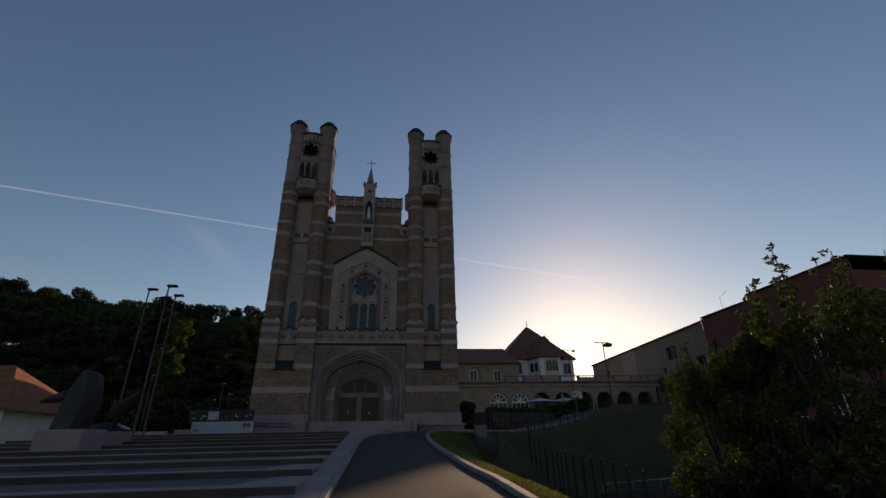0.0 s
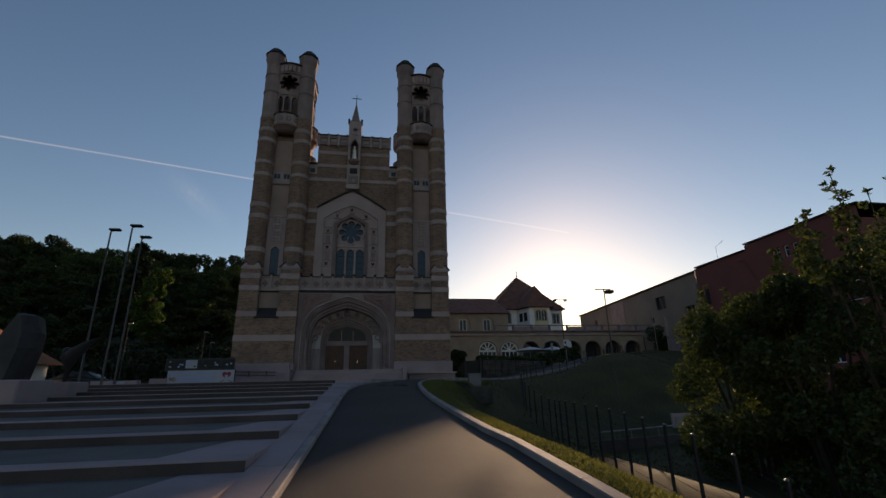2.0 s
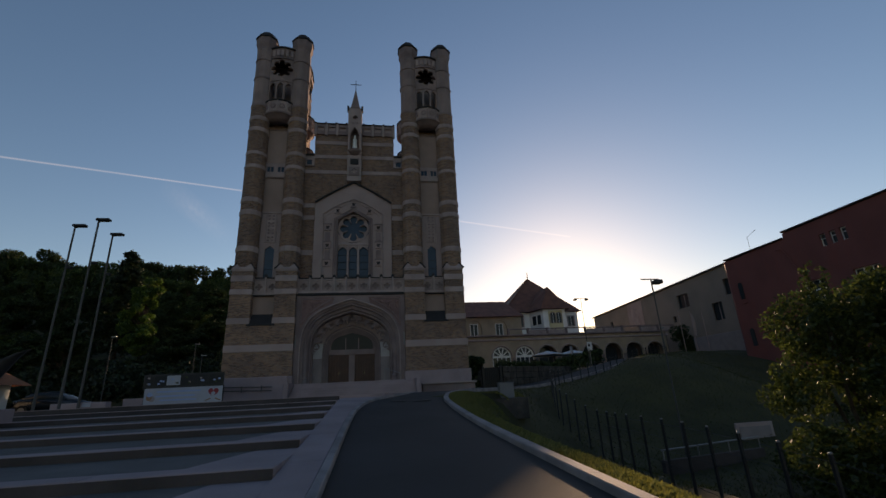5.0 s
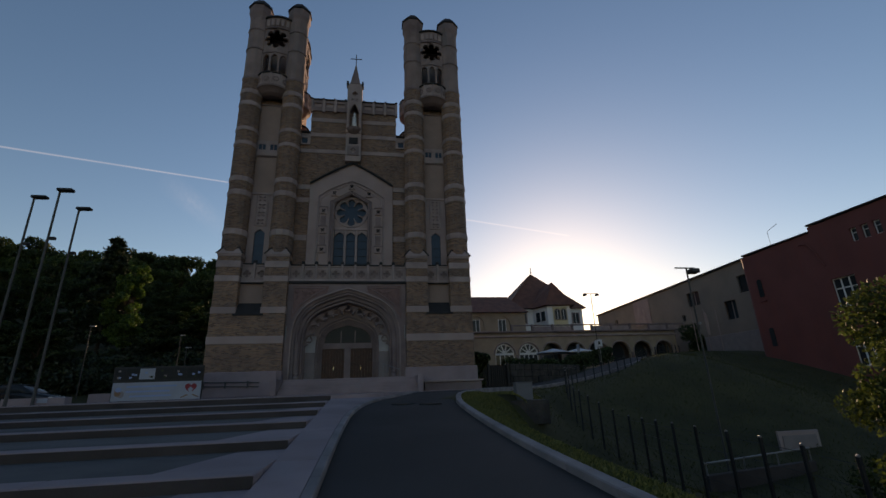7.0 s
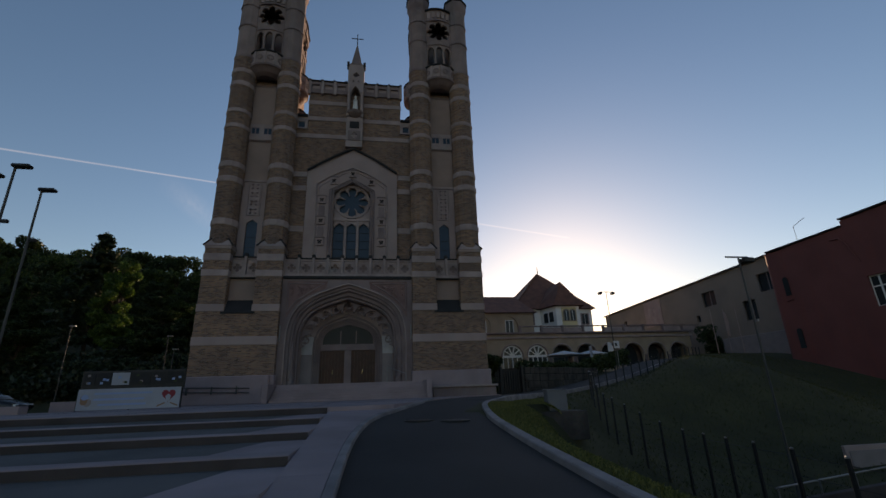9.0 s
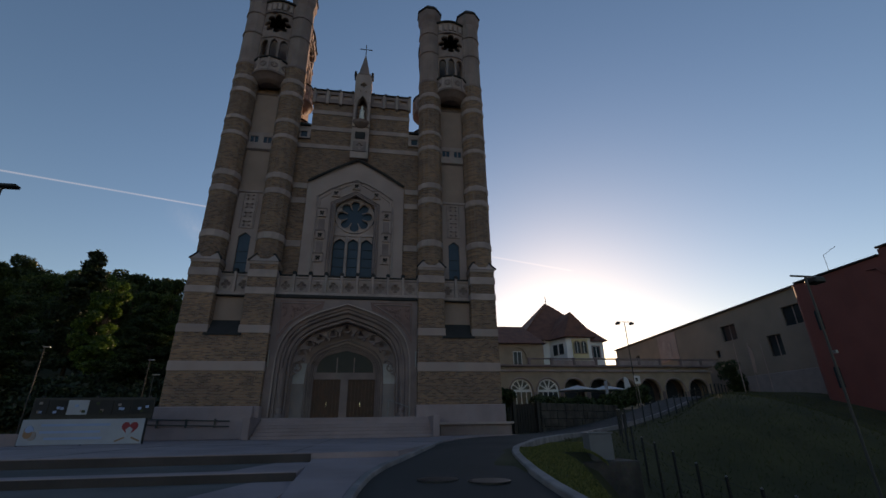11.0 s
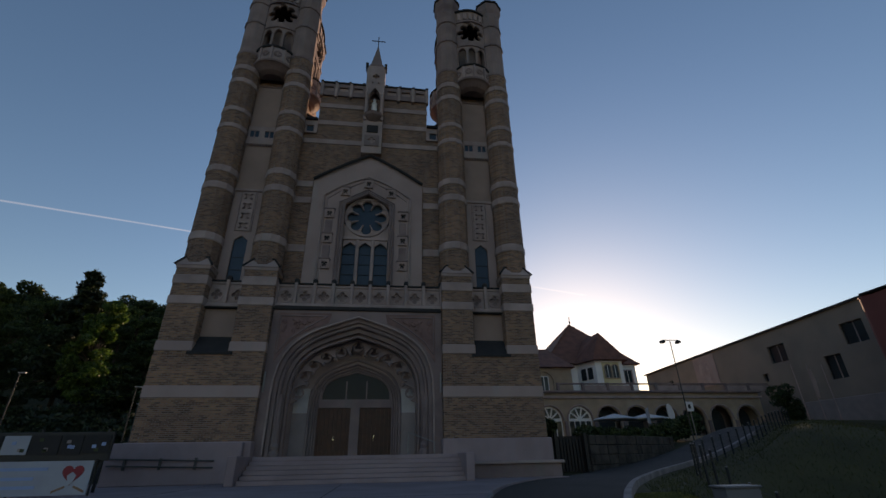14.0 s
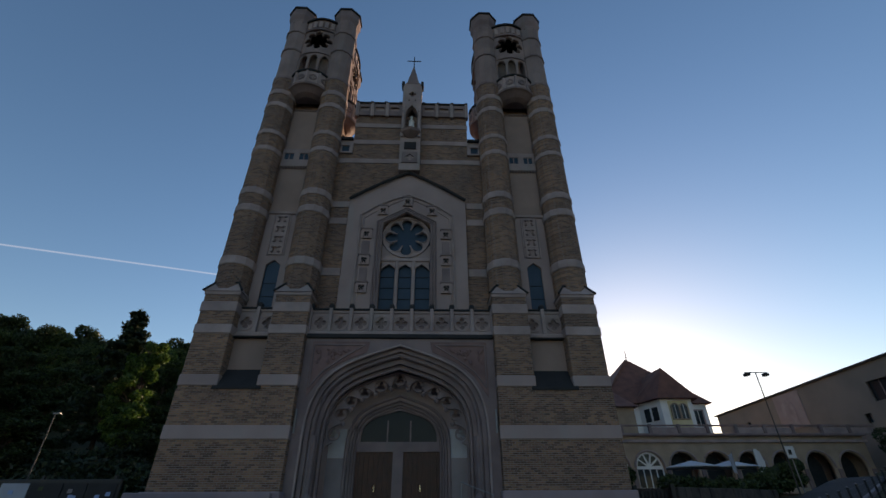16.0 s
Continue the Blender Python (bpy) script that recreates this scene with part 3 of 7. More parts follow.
def balcony_bow(tower, x, y, face, z0, z1, name, k=1.0):
    """A bowed stone balcony on a corbel; face is the outward angle."""
    # corbel in the darker stone: shadow under the balcony put into its colour
    bm = B()
    lathe(bm, [(0.55 * k, z0 - 0.58), (0.78 * k, z0 - 0.44), (0.92 * k, z0 - 0.28), (1.02 * k, z0 - 0.18), (1.12 * k, z0 - 0.12), (1.14 * k, z0), (0.9 * k, z0)], x, y, 12, face - 80, face + 80)
    part("corbel", bm, STONE_DARK, church)
    bm = B()
    lathe(bm, [(1.06 * k - 0.16, z0), (1.06 * k, z0), (1.06 * k, z1 - 0.16), (1.06 * k - 0.16, z1 - 0.16)], x, y, 14, face - 82, face + 82)
    rail = part(name, bm, STONE, church)
    bm = B()
    lathe(bm, [(1.06 * k - 0.2, z1 - 0.16), (1.06 * k + 0.08, z1 - 0.16), (1.06 * k + 0.1, z1 - 0.06), (1.06 * k, z1), (1.06 * k - 0.2, z1)], x, y, 14, face - 84, face + 84)
    part("coping", bm, LEAD, rail)
    for i in range(-2, 3):
        a = radians(face + i * 33)
        px, py = x + 1.07 * k * math.cos(a), y + 1.07 * k * math.sin(a)
        bm = B()
        lathe(bm, [(0.07, z0 + 0.02), (0.09, z0 + 0.1), (0.09, z1 - 0.2), (0.07, z1 - 0.16)], px, py, 6)
        part("baluster", bm, STONE, rail)
    for i in range(-2, 2):
        a = radians(face + (i + 0.5) * 33)
        px, py = x + (1.06 * k + 0.01) * math.cos(a), y + (1.06 * k + 0.01) * math.sin(a)
        bm = B()
        pierced(bm, [ring_pts(0, z0 + (z1 - z0) * 0.45, 0.24, 16), foils(0, z0 + (z1 - z0) * 0.45, 0.09, 0.085, 4)], -0.03, 0.03)
        bmesh.ops.transform(bm, matrix=Matrix.Translation((px, py, 0)) @ Matrix.Rotation(a + math.pi / 2, 4, "Z"), verts=bm.verts)
        part("tracery_roundel", bm, STONE_DARK, rail)


def tower(side):
    X = lambda u: C + side * u
    span = lambda a, b: (min(X(a), X(b)), max(X(a), X(b)))
    bm = B()
    a, b = span(4.6, 8.65)
    box(bm, a, b, 41.15, 45.6, 3.4, 26.4)
    core = part("tower", bm, BRICK, church)
    bm = B()
    box(bm, a + 0.1, b - 0.1, 41.4, 45.3, 26.3, 26.45)
    box(bm, a + 1.0, b - 1.0, 41.9, 44.6, 26.45, 31.6)
    part("belfry_chamber", bm, TAUPE, core, "dark bell chamber")
    bm = B()
    box(bm, a + 0.15, b - 0.15, 40.75, 45.5, 31.75, 32.0)
    part("tower_roof", bm, LEAD, core)
    bm = B()
    box(bm, a - 0.1, b + 0.1, 41.2, 45.8, PLAZA, 3.45, 0.03)
    part("plinth", bm, CONCRETE, core)
    for u in (4.91, 8.1):
        turret(core, X(u), Y_SH)
        turret(core, X(u + 0.6 if u < 6 else u), 45.6, False)
        buttress(*span(u - 0.81, u + 0.76 if u < 6 else u + 0.72))
    a, b = span(5.55, 7.4)
    mid = X(6.5)
    # belfry walls with rose and three lights, on the four sides
    for k, (cx, cy, rot) in enumerate(((mid, 40.5, 0), (X(4.85), 43.2, -90 * side), (X(8.6), 43.2, 90 * side), (mid, 45.7, 180))):
        w = 1.08 if k in (0, 3) else 1.75
        bm = B()
        rose = lobed(0, 30.1, 0.7, 0.255, 8)
        lights = [[(c - 0.26, 26.7), (c + 0.26, 26.7), (c + 0.26, 28.2), (c + 0.16, 28.46), (c, 28.56), (c - 0.16, 28.46), (c - 0.26, 28.2)] for c in (-0.66, 0, 0.66)]
        n_ = 12
        rim = [(-w + 2 * w * i / n_, 25.4) for i in range(n_ + 1)] + [(w - 2 * w * i / n_, 32.3) for i in range(n_ + 1)]
        pierced(bm, [rim, rose] + lights, -0.12, 0.12)
        bow = 0.34
        for v in bm.verts:
            v.co.y -= bow * (1 - (v.co.x / w) ** 2)
        bmesh.ops.transform(bm, matrix=Matrix.Translation((cx, cy, 0)) @ Matrix.Rotation(radians(rot), 4, "Z"), verts=bm.verts)
        wall = part("belfry_wall", bm, BELFRY, church)
        for z, hh, pr, mt, nm in ((31.15, 0.16, 0.08, STONE_DARK, "string_course"), (28.68, 0.12, 0.05, STONE_DARK, "string_course"), (32.28, 0.14, 0.12, LEAD, "parapet_coping")):
            bm = B()
            cols = []
            for i in range(n_ + 1):
                x = -w + 2 * w * i / n_
                f = -0.12 - bow * (1 - (x / w) ** 2)
                cols.append([bm.verts.new((x, f - pr, z)), bm.verts.new((x, f - pr, z + hh)), bm.verts.new((x, f + 0.3, z + hh)), bm.verts.new((x, f + 0.3, z))])
            for p, q in zip(cols, cols[1:]):
                for t in range(4):
                    bm.faces.new((p[t], p[(t + 1) % 4], q[(t + 1) % 4], q[t]))
            bm.faces.new(cols[0][::-1])
            bm.faces.new(cols[-1])
            bmesh.ops.transform(bm, matrix=Matrix.Translation((cx, cy, 0)) @ Matrix.Rotation(radians(rot), 4, "Z"), verts=bm.verts)
            part(nm, bm, mt, wall)
        for i in range(5):
            x = -w * 0.72 + w * 1.44 * i / 4
            bm = B()
            f = -0.12 - bow * (1 - (x / w) ** 2)
            box(bm, x - 0.11 * w, x + 0.11 * w, f - 0.05, f + 0.05, 31.45, 32.1, 0.02)
            bmesh.ops.transform(bm, matrix=Matrix.Translation((cx, cy, 0)) @ Matrix.Rotation(radians(rot), 4, "Z"), verts=bm.verts)
            part("parapet_panel", bm, STONE, wall)
    balcony_bow(core, mid, 41.0, -90, 25.3, 26.55, "belfry_balcony", 1.24)
    inner = 180 if side > 0 else 0
    for zb, zt in ((25.35, 26.85), (22.6, 23.5)):
        balcony_bow(core, X(5.0), 43.2, inner, zb, zt, "side_balcony")
    # rendered bay between the shafts
    bm = B()
    box(bm, a, b, 40.98, 41.2, 19.6, 24.2)
    part("bay_panel", bm, PINK_RENDER, core)
    bm = B()
    holes = [[(mid + c - 0.26, 20.1), (mid + c + 0.26, 20.1), (mid + c + 0.26, 20.6), (mid + c - 0.26, 20.6)] for c in (-0.42, 0.42)]
    pierced(bm, [[(a, 19.6), (b, 19.6), (b, 20.9), (a, 20.9)]] + holes, 40.86, 40.98)
    win_band = part("window_band", bm, STONE, church)
    for c in (-0.42, 0.42):
        bm = B()
        box(bm, mid + c - 0.27, mid + c + 0.27, 40.93, 40.97, 20.08, 20.62)
        part("small_window", bm, GLASS, win_band)
        bm = B()
        box(bm, mid + c - 0.03, mid + c + 0.03, 40.88, 40.93, 20.1, 20.6)
        part("window_bar", bm, STONE_DARK, win_band)
    for z in (24.15, 19.5):
        for i in range(11):
            bm = B()
            x = a + (b - a) * (i + 0.5) / 11
            box(bm, x - 0.045, x + 0.045, 40.9, 41.0, z, z + 0.1)
            part("dentil", bm, STONE_DARK, core)
    bm = B()
    box(bm, a, b, 41.0, 41.2, 16.35, 19.6)
    part("bay_panel", bm, PINK_RENDER, core)
    bm = B()
    box(bm, a + 0.05, b - 0.05, 40.86, 41.05, 16.3, 16.46, 0.02)
    part("string_course", bm, STONE, core)
    # lancet with its pierced stone field
    bm = B()
    lan = [(mid - 0.36, 10.2), (mid + 0.36, 10.2), (mid + 0.36, 13.3), (mid, 13.58), (mid - 0.36, 13.3)]
    pierced(bm, [[(a, 9.6), (b, 9.6), (b, 16.3), (a, 16.3)], lan], 40.96, 41.16)
    field = part("lancet_surround", bm, RENDERED, church)
    bm = B()
    prism(bm, [(mid - 0.37, 10.2), (mid + 0.37, 10.2), (mid + 0.37, 13.3), (mid, 13.59), (mid - 0.37, 13.3)], 41.1, 41.13)
    pane = part("lancet_window", bm, GLASS, church, "dark leaded glass")
    for z in (10.9, 11.6, 12.3):
        bm = B()
        box(bm, mid - 0.36, mid + 0.36, 41.08, 41.1, z, z + 0.03)
        part("glazing_bar", bm, LEAD, pane)
    for i in range(4):
        z = 14.12 + 0.61 * i
        bm = B()
        pierced(bm, [[(mid - 0.34, z - 0.3), (mid + 0.34, z - 0.3), (mid + 0.34, z + 0.3), (mid - 0.34, z + 0.3)], foils(mid, z, 0.13, 0.1, 4, turn=45)], 40.88, 40.97)
        carved = part("tracery_panel", bm, STONE, field)
        for q in range(4):
            bm = B()
            a_ = radians(45 + 90 * q)
            bmesh.ops.create_icosphere(bm, subdivisions=1, radius=1, matrix=Matrix.Translation((mid + 0.24 * math.cos(a_), 40.87, z + 0.2 * math.sin(a_))) @ Matrix.Diagonal((0.09, 0.06, 0.06, 1)))
            part("carved_leaf", bm, STONE_DARK, carved)
        for e_ in (-0.41, 0.41):
            bm = B()
            box(bm, mid + e_ - 0.03, mid + e_ + 0.03, 40.9, 40.97, z - 0.3, z + 0.3, 0.01)
            part("panel_border", bm, STONE, carved)
    # balconet and the closed bay under it
    balustrade(a - 0.05, b + 0.05, 40.62, 9.55, 10.75, 2, church)
    bm = B()
    box(bm, a, b, 40.6, 41.2, 7.35, 9.5)
    part("bay_panel", bm, PINK_RENDER, core)
    bm = B()
    vs = [bm.verts.new(p) for p in ((a - 0.04, 39.93, 7.15), (b + 0.04, 39.93, 7.15), (b + 0.04, 40.6, 8.0), (a - 0.04, 40.6, 8.0), (a - 0.04, 39.93, 7.05), (b + 0.04, 39.93, 7.05), (b + 0.1, 40.6, 7.05), (a - 0.1, 40.6, 7.05))]
    for q in ((0, 1, 2, 3), (4, 7, 6, 5), (0, 4, 5, 1), (1, 5, 6, 2), (2, 6, 7, 3), (3, 7, 4, 0)):
        bm.faces.new([vs[i] for i in q])
    part("lean_to_roof", bm, LEAD, core, "small dark sheet-metal roof")
    bm = B()
    wa, wb_ = span(4.09, 8.835)
    box(bm, wa, wb_, 39.985, 41.2, 3.4, 7.05)
    lower = part("bay_wall", bm, BRICK, church)
    bm = B()
    box(bm, wa - 0.03, wb_ + 0.03, 39.95, 40.1, 5.2, 5.7, 0.015)
    part("stone_band", bm, RENDERED, lower)
    bm = B()
    box(bm, wa - 0.1, wb_ + 0.1, 39.715, 41.0, PLAZA, 3.44, 0.03)
    part("plinth", bm, CONCRETE, lower)


def balustrade(x0, x1, y, z0, z1, count, parent):
    """Stone balustrade: posts with caps, pierced quatrefoil panels, coping and base."""
    h = z1 - z0
    bm = B()
    box(bm, x0, x1, y - 0.22, y + 0.5, z0 - 0.12, z0 + 0.06, 0.03)
    base = part("balcony_ledge", bm, STONE, parent)
    bm = B()
    box(bm, x0, x1, y - 0.1, y + 0.12, z1 - 0.14, z1, 0.03)
    part("handrail", bm, STONE, base)
    bm = B()
    box(bm, x0, x1, y - 0.16, y + 0.16, z1 + 0.003, z1 + 0.075, 0.01)
    part("lead_cap", bm, LEAD, base)
    w = (x1 - x0) / count
    for i in range(count):
        cx, cz = x0 + w * (i + 0.5), z0 + (h - 0.1) * 0.5
        bm = B()
        pierced(bm, [[(cx - w / 2, z0 + 0.06), (cx + w / 2, z0 + 0.06), (cx + w / 2, z1 - 0.14), (cx - w / 2, z1 - 0.14)], foils(cx, cz, 0.15, 0.125, 4)], y - 0.04, y + 0.06)
        panel = part("balustrade_panel", bm, STONE, base)
        bm = B()
        pierced(bm, [ring_pts(cx, cz, 0.37, 20), ring_pts(cx, cz, 0.31, 20)], y - 0.075, y - 0.035)
        part("ring_moulding", bm, STONE, base)
        # added backing, darker than the panel, paints recess shade into the foil holes
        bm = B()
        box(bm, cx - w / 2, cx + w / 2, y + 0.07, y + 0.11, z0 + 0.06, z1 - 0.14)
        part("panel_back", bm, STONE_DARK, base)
    for i in range(count + 1):
        if count == 2 and i in (0, 2):
            continue
        px = x0 + w * i
        bm = B()
        box(bm, px - 0.08, px + 0.08, y - 0.2, y + 0.14, z0 + 0.06, z1 + 0.08, 0.02)
        part("post", bm, STONE, base)
        bm = B()
        lathe(bm, [(0.15, z1 + 0.08), (0.16, z1 + 0.12), (0.16, z1 + 0.24), (0.1, z1 + 0.32), (0.03, z1 + 0.34)], px, y - 0.04, 4, turn=45)
        part("post_cap", bm, LEAD, base)
    # dark strip standing in for the shade line beneath the ledge
    bm = B()
    box(bm, x0, x1, y - 0.25, y + 0.3, z0 - 0.19, z0 - 0.123, 0.01)
    part("drip_edge", bm, LEAD, base)


tower(-1)
tower(1)

# middle wall between the towers
bm = B()
win = [(C - 1.25, 10.0), (C + 1.25, 10.0), (C + 1.25, 15.8), (C + 1.15, 15.95), (C, 16.62), (C - 1.15, 15.95), (C - 1.25, 15.8)]
pierced(bm, [[(C - 4.2, 9.5), (C + 4.2, 9.5), (C + 4.2, 22.0), (C + 3.43, 22.0), (C + 3.43, 24.1), (C - 3.43, 24.1), (C - 3.43, 22.0), (C - 4.2, 22.0)], win], 41.2, 41.8)
front = part("front_wall", bm, BRICK, church)
for z1, z0 in ((23.45, 23.1), (22.05, 21.7), (20.55, 20.2), (17.4, 17.0), (16.3, 15.9), (13.26, 12.83)):
    wide = 3.46 if z0 > 22.2 else 4.2
    lim = 0.62 if z0 > 19.5 else 3.2
    for s in (-1, 1):
        a, b = sorted((C + s * lim, C + s * wide))
        bm = B()
        box(bm, a, b, 41.15, 41.3, z0, z1, 0.015)
        part("stone_band", bm, STONE, front)
# crenellated parapet with sunk panels
for s in (-1, 1):
    for i in range(3):
        a, b = sorted((C + s * (0.62 + 0.94 * i), C + s * (0.62 + 0.94 * (i + 1))))
        bm = B()
        m = (a + b) / 2
        pierced(bm, [[(a, 24.1), (b, 24.1), (b, 25.1), (a, 25.1)], [(m - 0.28, 24.45), (m + 0.28, 24.45), (m + 0.28, 24.85), (m - 0.28, 24.85)]], 41.06, 41.2)
        pan = part("parapet_panel", bm, STONE_DARK, church)
        bm = B()
        box(bm, a, b, 41.2, 41.6, 24.1, 25.1)
        part("parapet_core", bm, RENDERED, pan)
        bm = B()
        box(bm, (b if s > 0 else a) - 0.1, (b if s > 0 else a) + 0.1, 40.98, 41.3, 23.95, 25.16, 0.03)
        part("parapet_pier", bm, STONE, pan)
    a, b = sorted((C + s * 0.6, C + s * 3.5))
    bm = B()
    box(bm, a, b, 40.98, 41.7, 25.1, 25.22, 0.02)
    part("parapet_coping", bm, LEAD, front)
    for i in range(4):
        bm = B()
        px = C + s * (0.75 + 0.9 * i)
        box(bm, px - 0.09, px + 0.09, 41.0, 41.3, 25.2, 25.3)
        part("coping_stud", bm, LEAD, front)
    a, b = sorted((C + s * 3.43, C + s * 4.25))
    bm = B()
    box(bm, a, b, 41.0, 41.8, 21.95, 22.1)
    part("shoulder_coping", bm, LEAD, front)
    m = C + s * 3.82
    bm = B()
    pierced(bm, [[(m - 0.42, 20.9), (m + 0.42, 20.9), (m + 0.42, 21.7), (m - 0.42, 21.7)], [(m - 0.22, 21.0), (m + 0.22, 21.0), (m + 0.22, 21.5), (m - 0.22, 21.5)]], 41.06, 41.2)
    sw = part("small_window_frame", bm, STONE, church)
    bm = B()
    box(bm, m - 0.23, m + 0.23, 41.16, 41.2, 20.98, 21.52)
    part("small_window", bm, GLASS, sw)

# niche pier, statue, spirelet and cross
bm = B()
niche = [(C - 0.38, 22.3), (C + 0.38, 22.3), (C + 0.38, 24.0), (C + 0.22, 24.45), (C, 24.75), (C - 0.22, 24.45), (C - 0.38, 24.0)]
tri = [[(C + s * 0.2 - 0.1, 25.1), (C + s * 0.2 + 0.1, 25.1), (C + s * 0.2, 25.3)] for s in (-1, 1)] + [foils(C, 25.75, 0.13, 0.11, 4)]
pierced(bm, [[(C - 0.6, 19.4), (C + 0.6, 19.4), (C + 0.6, 26.7), (C - 0.6, 26.7)], niche] + tri, 40.75, 41.0)
pier = part("niche_pier", bm, STONE, church)
bm = B()
pierced(bm, [[(C - 0.6, 19.4), (C + 0.6, 19.4), (C + 0.6, 26.7), (C - 0.6, 26.7)], niche], 41.0, 41.5)
box(bm, C - 0.6, C + 0.6, 41.5, 41.9, 19.4, 26.7)
part("niche_back", bm, STONE_DARK, pier)
bm = B()
lathe(bm, [(0.2, 21.85), (0.45, 21.98), (0.62, 22.1), (0.7, 22.25), (0.4, 22.3)], C, 40.85, 4, 180, 360)
part("niche_corbel", bm, STONE_DARK, pier)
for s in (-1, 1):
    bm = B()
    lathe(bm, [(0.1, 21.9), (0.13, 22.2), (0.09, 22.3), (0.08, 24.0), (0.12, 24.1), (0.02, 24.7)], C + s * 0.5, 40.72, 8)
    part("colonnette", bm, STONE, pier)
    bm = B()
    box(bm, C + s * 0.62 - 0.09, C + s * 0.62 + 0.09, 40.72, 41.2, 26.5, 26.95, 0.02)
    part("spire_shoulder", bm, LEAD, pier)
bm = B()
pierced(bm, [[(C - 0.45, 19.9), (C + 0.45, 19.9), (C + 0.45, 20.7), (C - 0.45, 20.7)], foils(C, 20.3, 0.14, 0.11, 4)], 40.68, 40.76)
part("tracery_panel", bm, STONE_DARK, pier)
# plate stands proud; its dark colour paints the shade of a sunk panel
bm = B()
box(bm, C - 0.35, C + 0.35, 40.7, 40.77, 20.95, 21.5)
part("sunk_panel", bm, LEAD, pier)
bm = B()
lathe(bm, [(0.62, 26.7), (0.66, 26.8), (0.56, 26.85), (0.06, 28.95), (0.02, 29.0)], C, 41.2, 4, turn=45)
part("spire", bm, STONE_DARK, pier, "slim pyramidal stone spirelet")
bm = B()
tube(bm, [(C, 41.2, 28.9), (C, 41.2, 30.1)], 0.035, 6)
tube(bm, [(C - 0.48, 41.2, 29.66), (C + 0.48, 41.2, 29.66)], 0.035, 6)
part("cross", bm, IRON, pier, "plain black iron cross")
bm = B()
lathe(bm, [(0.26, 22.3), (0.28, 22.4), (0.2, 22.45), (0.24, 22.5), (0.2, 23.0), (0.16, 23.5), (0.2, 23.6), (0.1, 23.75), (0.06, 23.8), (0.1, 23.9), (0.1, 24.0), (0.04, 24.1)], C, 41.12, 10)
solid("statue", bm, WHITEWASH, "small pale robed stone statue in the gable niche", "statue")

# gabled stone field with the great window
bm = B()
gable = [(C - 3.15, 9.6), (C + 3.15, 9.6), (C + 3.15, 17.35)] + [(C + 3.15 * (1 - t), 17.35 + 1.85 * (1 - (1 - t) ** 1.2)) for t in (0.25, 0.5, 0.75)] + [(C, 19.24)] + [(C - 3.15 * (1 - t), 17.35 + 1.85 * (1 - (1 - t) ** 1.2)) for t in (0.75, 0.5, 0.25)] + [(C - 3.15, 17.35)]
pierced(bm, [gable, win], 41.02, 41.2)
field = part("gable_field", bm, RENDERED, church)
line = [(x, 40.9, z + 0.06) for x, z in gable[2:]]
bm = B()
for p, q in zip(line, line[1:]):
    tube(bm, [p, q], 0.09, 6)
part("gable_hood", bm, LEAD, field, "dark lead-covered gable moulding")
inner = [(C - 2.45, 10.4), (C - 2.45, 16.38), (C - 1.7, 16.95), (C - 0.85, 17.42), (C, 17.76), (C + 0.85, 17.42), (C + 1.7, 16.95), (C + 2.45, 16.38), (C + 2.45, 10.4)]
for off, yy, rr in ((0.0, 40.98, 0.06), (-0.18, 41.0, 0.035)):
    bm = B()
    pts = [(x + (off if x < C else -off) * (0 if abs(x - C) < 0.1 else -1), yy, z + off) for x, z in inner]
    for p, q in zip(pts, pts[1:]):
        tube(bm, [p, q], rr, 6)
    part("inner_moulding", bm, STONE, field)
for k, rr in ((0.05, 0.045), (0.16, 0.06), (0.3, 0.04)):
    bm = B()
    pts = [(C - 1.25 - k, 40.98, 10.2), (C - 1.25 - k, 40.98, 15.86 + 0.4 * k), (C, 40.98, 16.6 + k), (C + 1.25 + k, 40.98, 15.86 + 0.4 * k), (C + 1.25 + k, 40.98, 10.2)]
    for p, q in zip(pts, pts[1:]):
        tube(bm, [p, q], rr, 6)
    part("window_moulding", bm, STONE_DARK, field)
spots = [(s * 2.06, z) for s in (-1, 1) for z in (15.16, 13.6, 12.07)] + [(-1.3, 16.66), (1.33, 16.66), (0, 17.26)]
for u, z in spots:
    bm = B()
    w = 0.26
    pierced(bm, [[(C + u - w, z - w), (C + u + w, z - w), (C + u + w, z + w), (C + u - w, z + w)], foils(C + u, z, 0.1, 0.085, 4, turn=45)], 40.9, 41.02)
    orn = part("carved_square", bm, RENDERED, church)
    bm = B()
    box(bm, C + u - 0.3, C + u + 0.3, 40.86, 41.02, z + w, z + w + 0.09, 0.015)
    part("drip", bm, STONE_DARK, orn)
    # near-black sheet behind the foil paints the shade of the recess
    bm = B()
    box(bm, C + u - w, C + u + w, 40.99, 41.018, z - w, z + w)
    part("dark_recess", bm, LEAD, orn)
    for q in (-0.13, 0.13):
        bm = B()
        lathe(bm, [(0.03, z - 0.2), (0.05, z - 0.15), (0.03, z - 0.08)], C + u + q, 40.88, 6)
        part("carved_knob", bm, RENDERED, orn)
for s in (-1, 1):
    for z0, z1 in ((12.45, 13.2), (14.0, 14.75)):
        bm = B()
        box(bm, C + s * 2.06 - 0.2, C + s * 2.06 + 0.2, 40.97, 41.03, z0, z1, 0.015)
        part("raised_panel", bm, STONE_DARK, field)

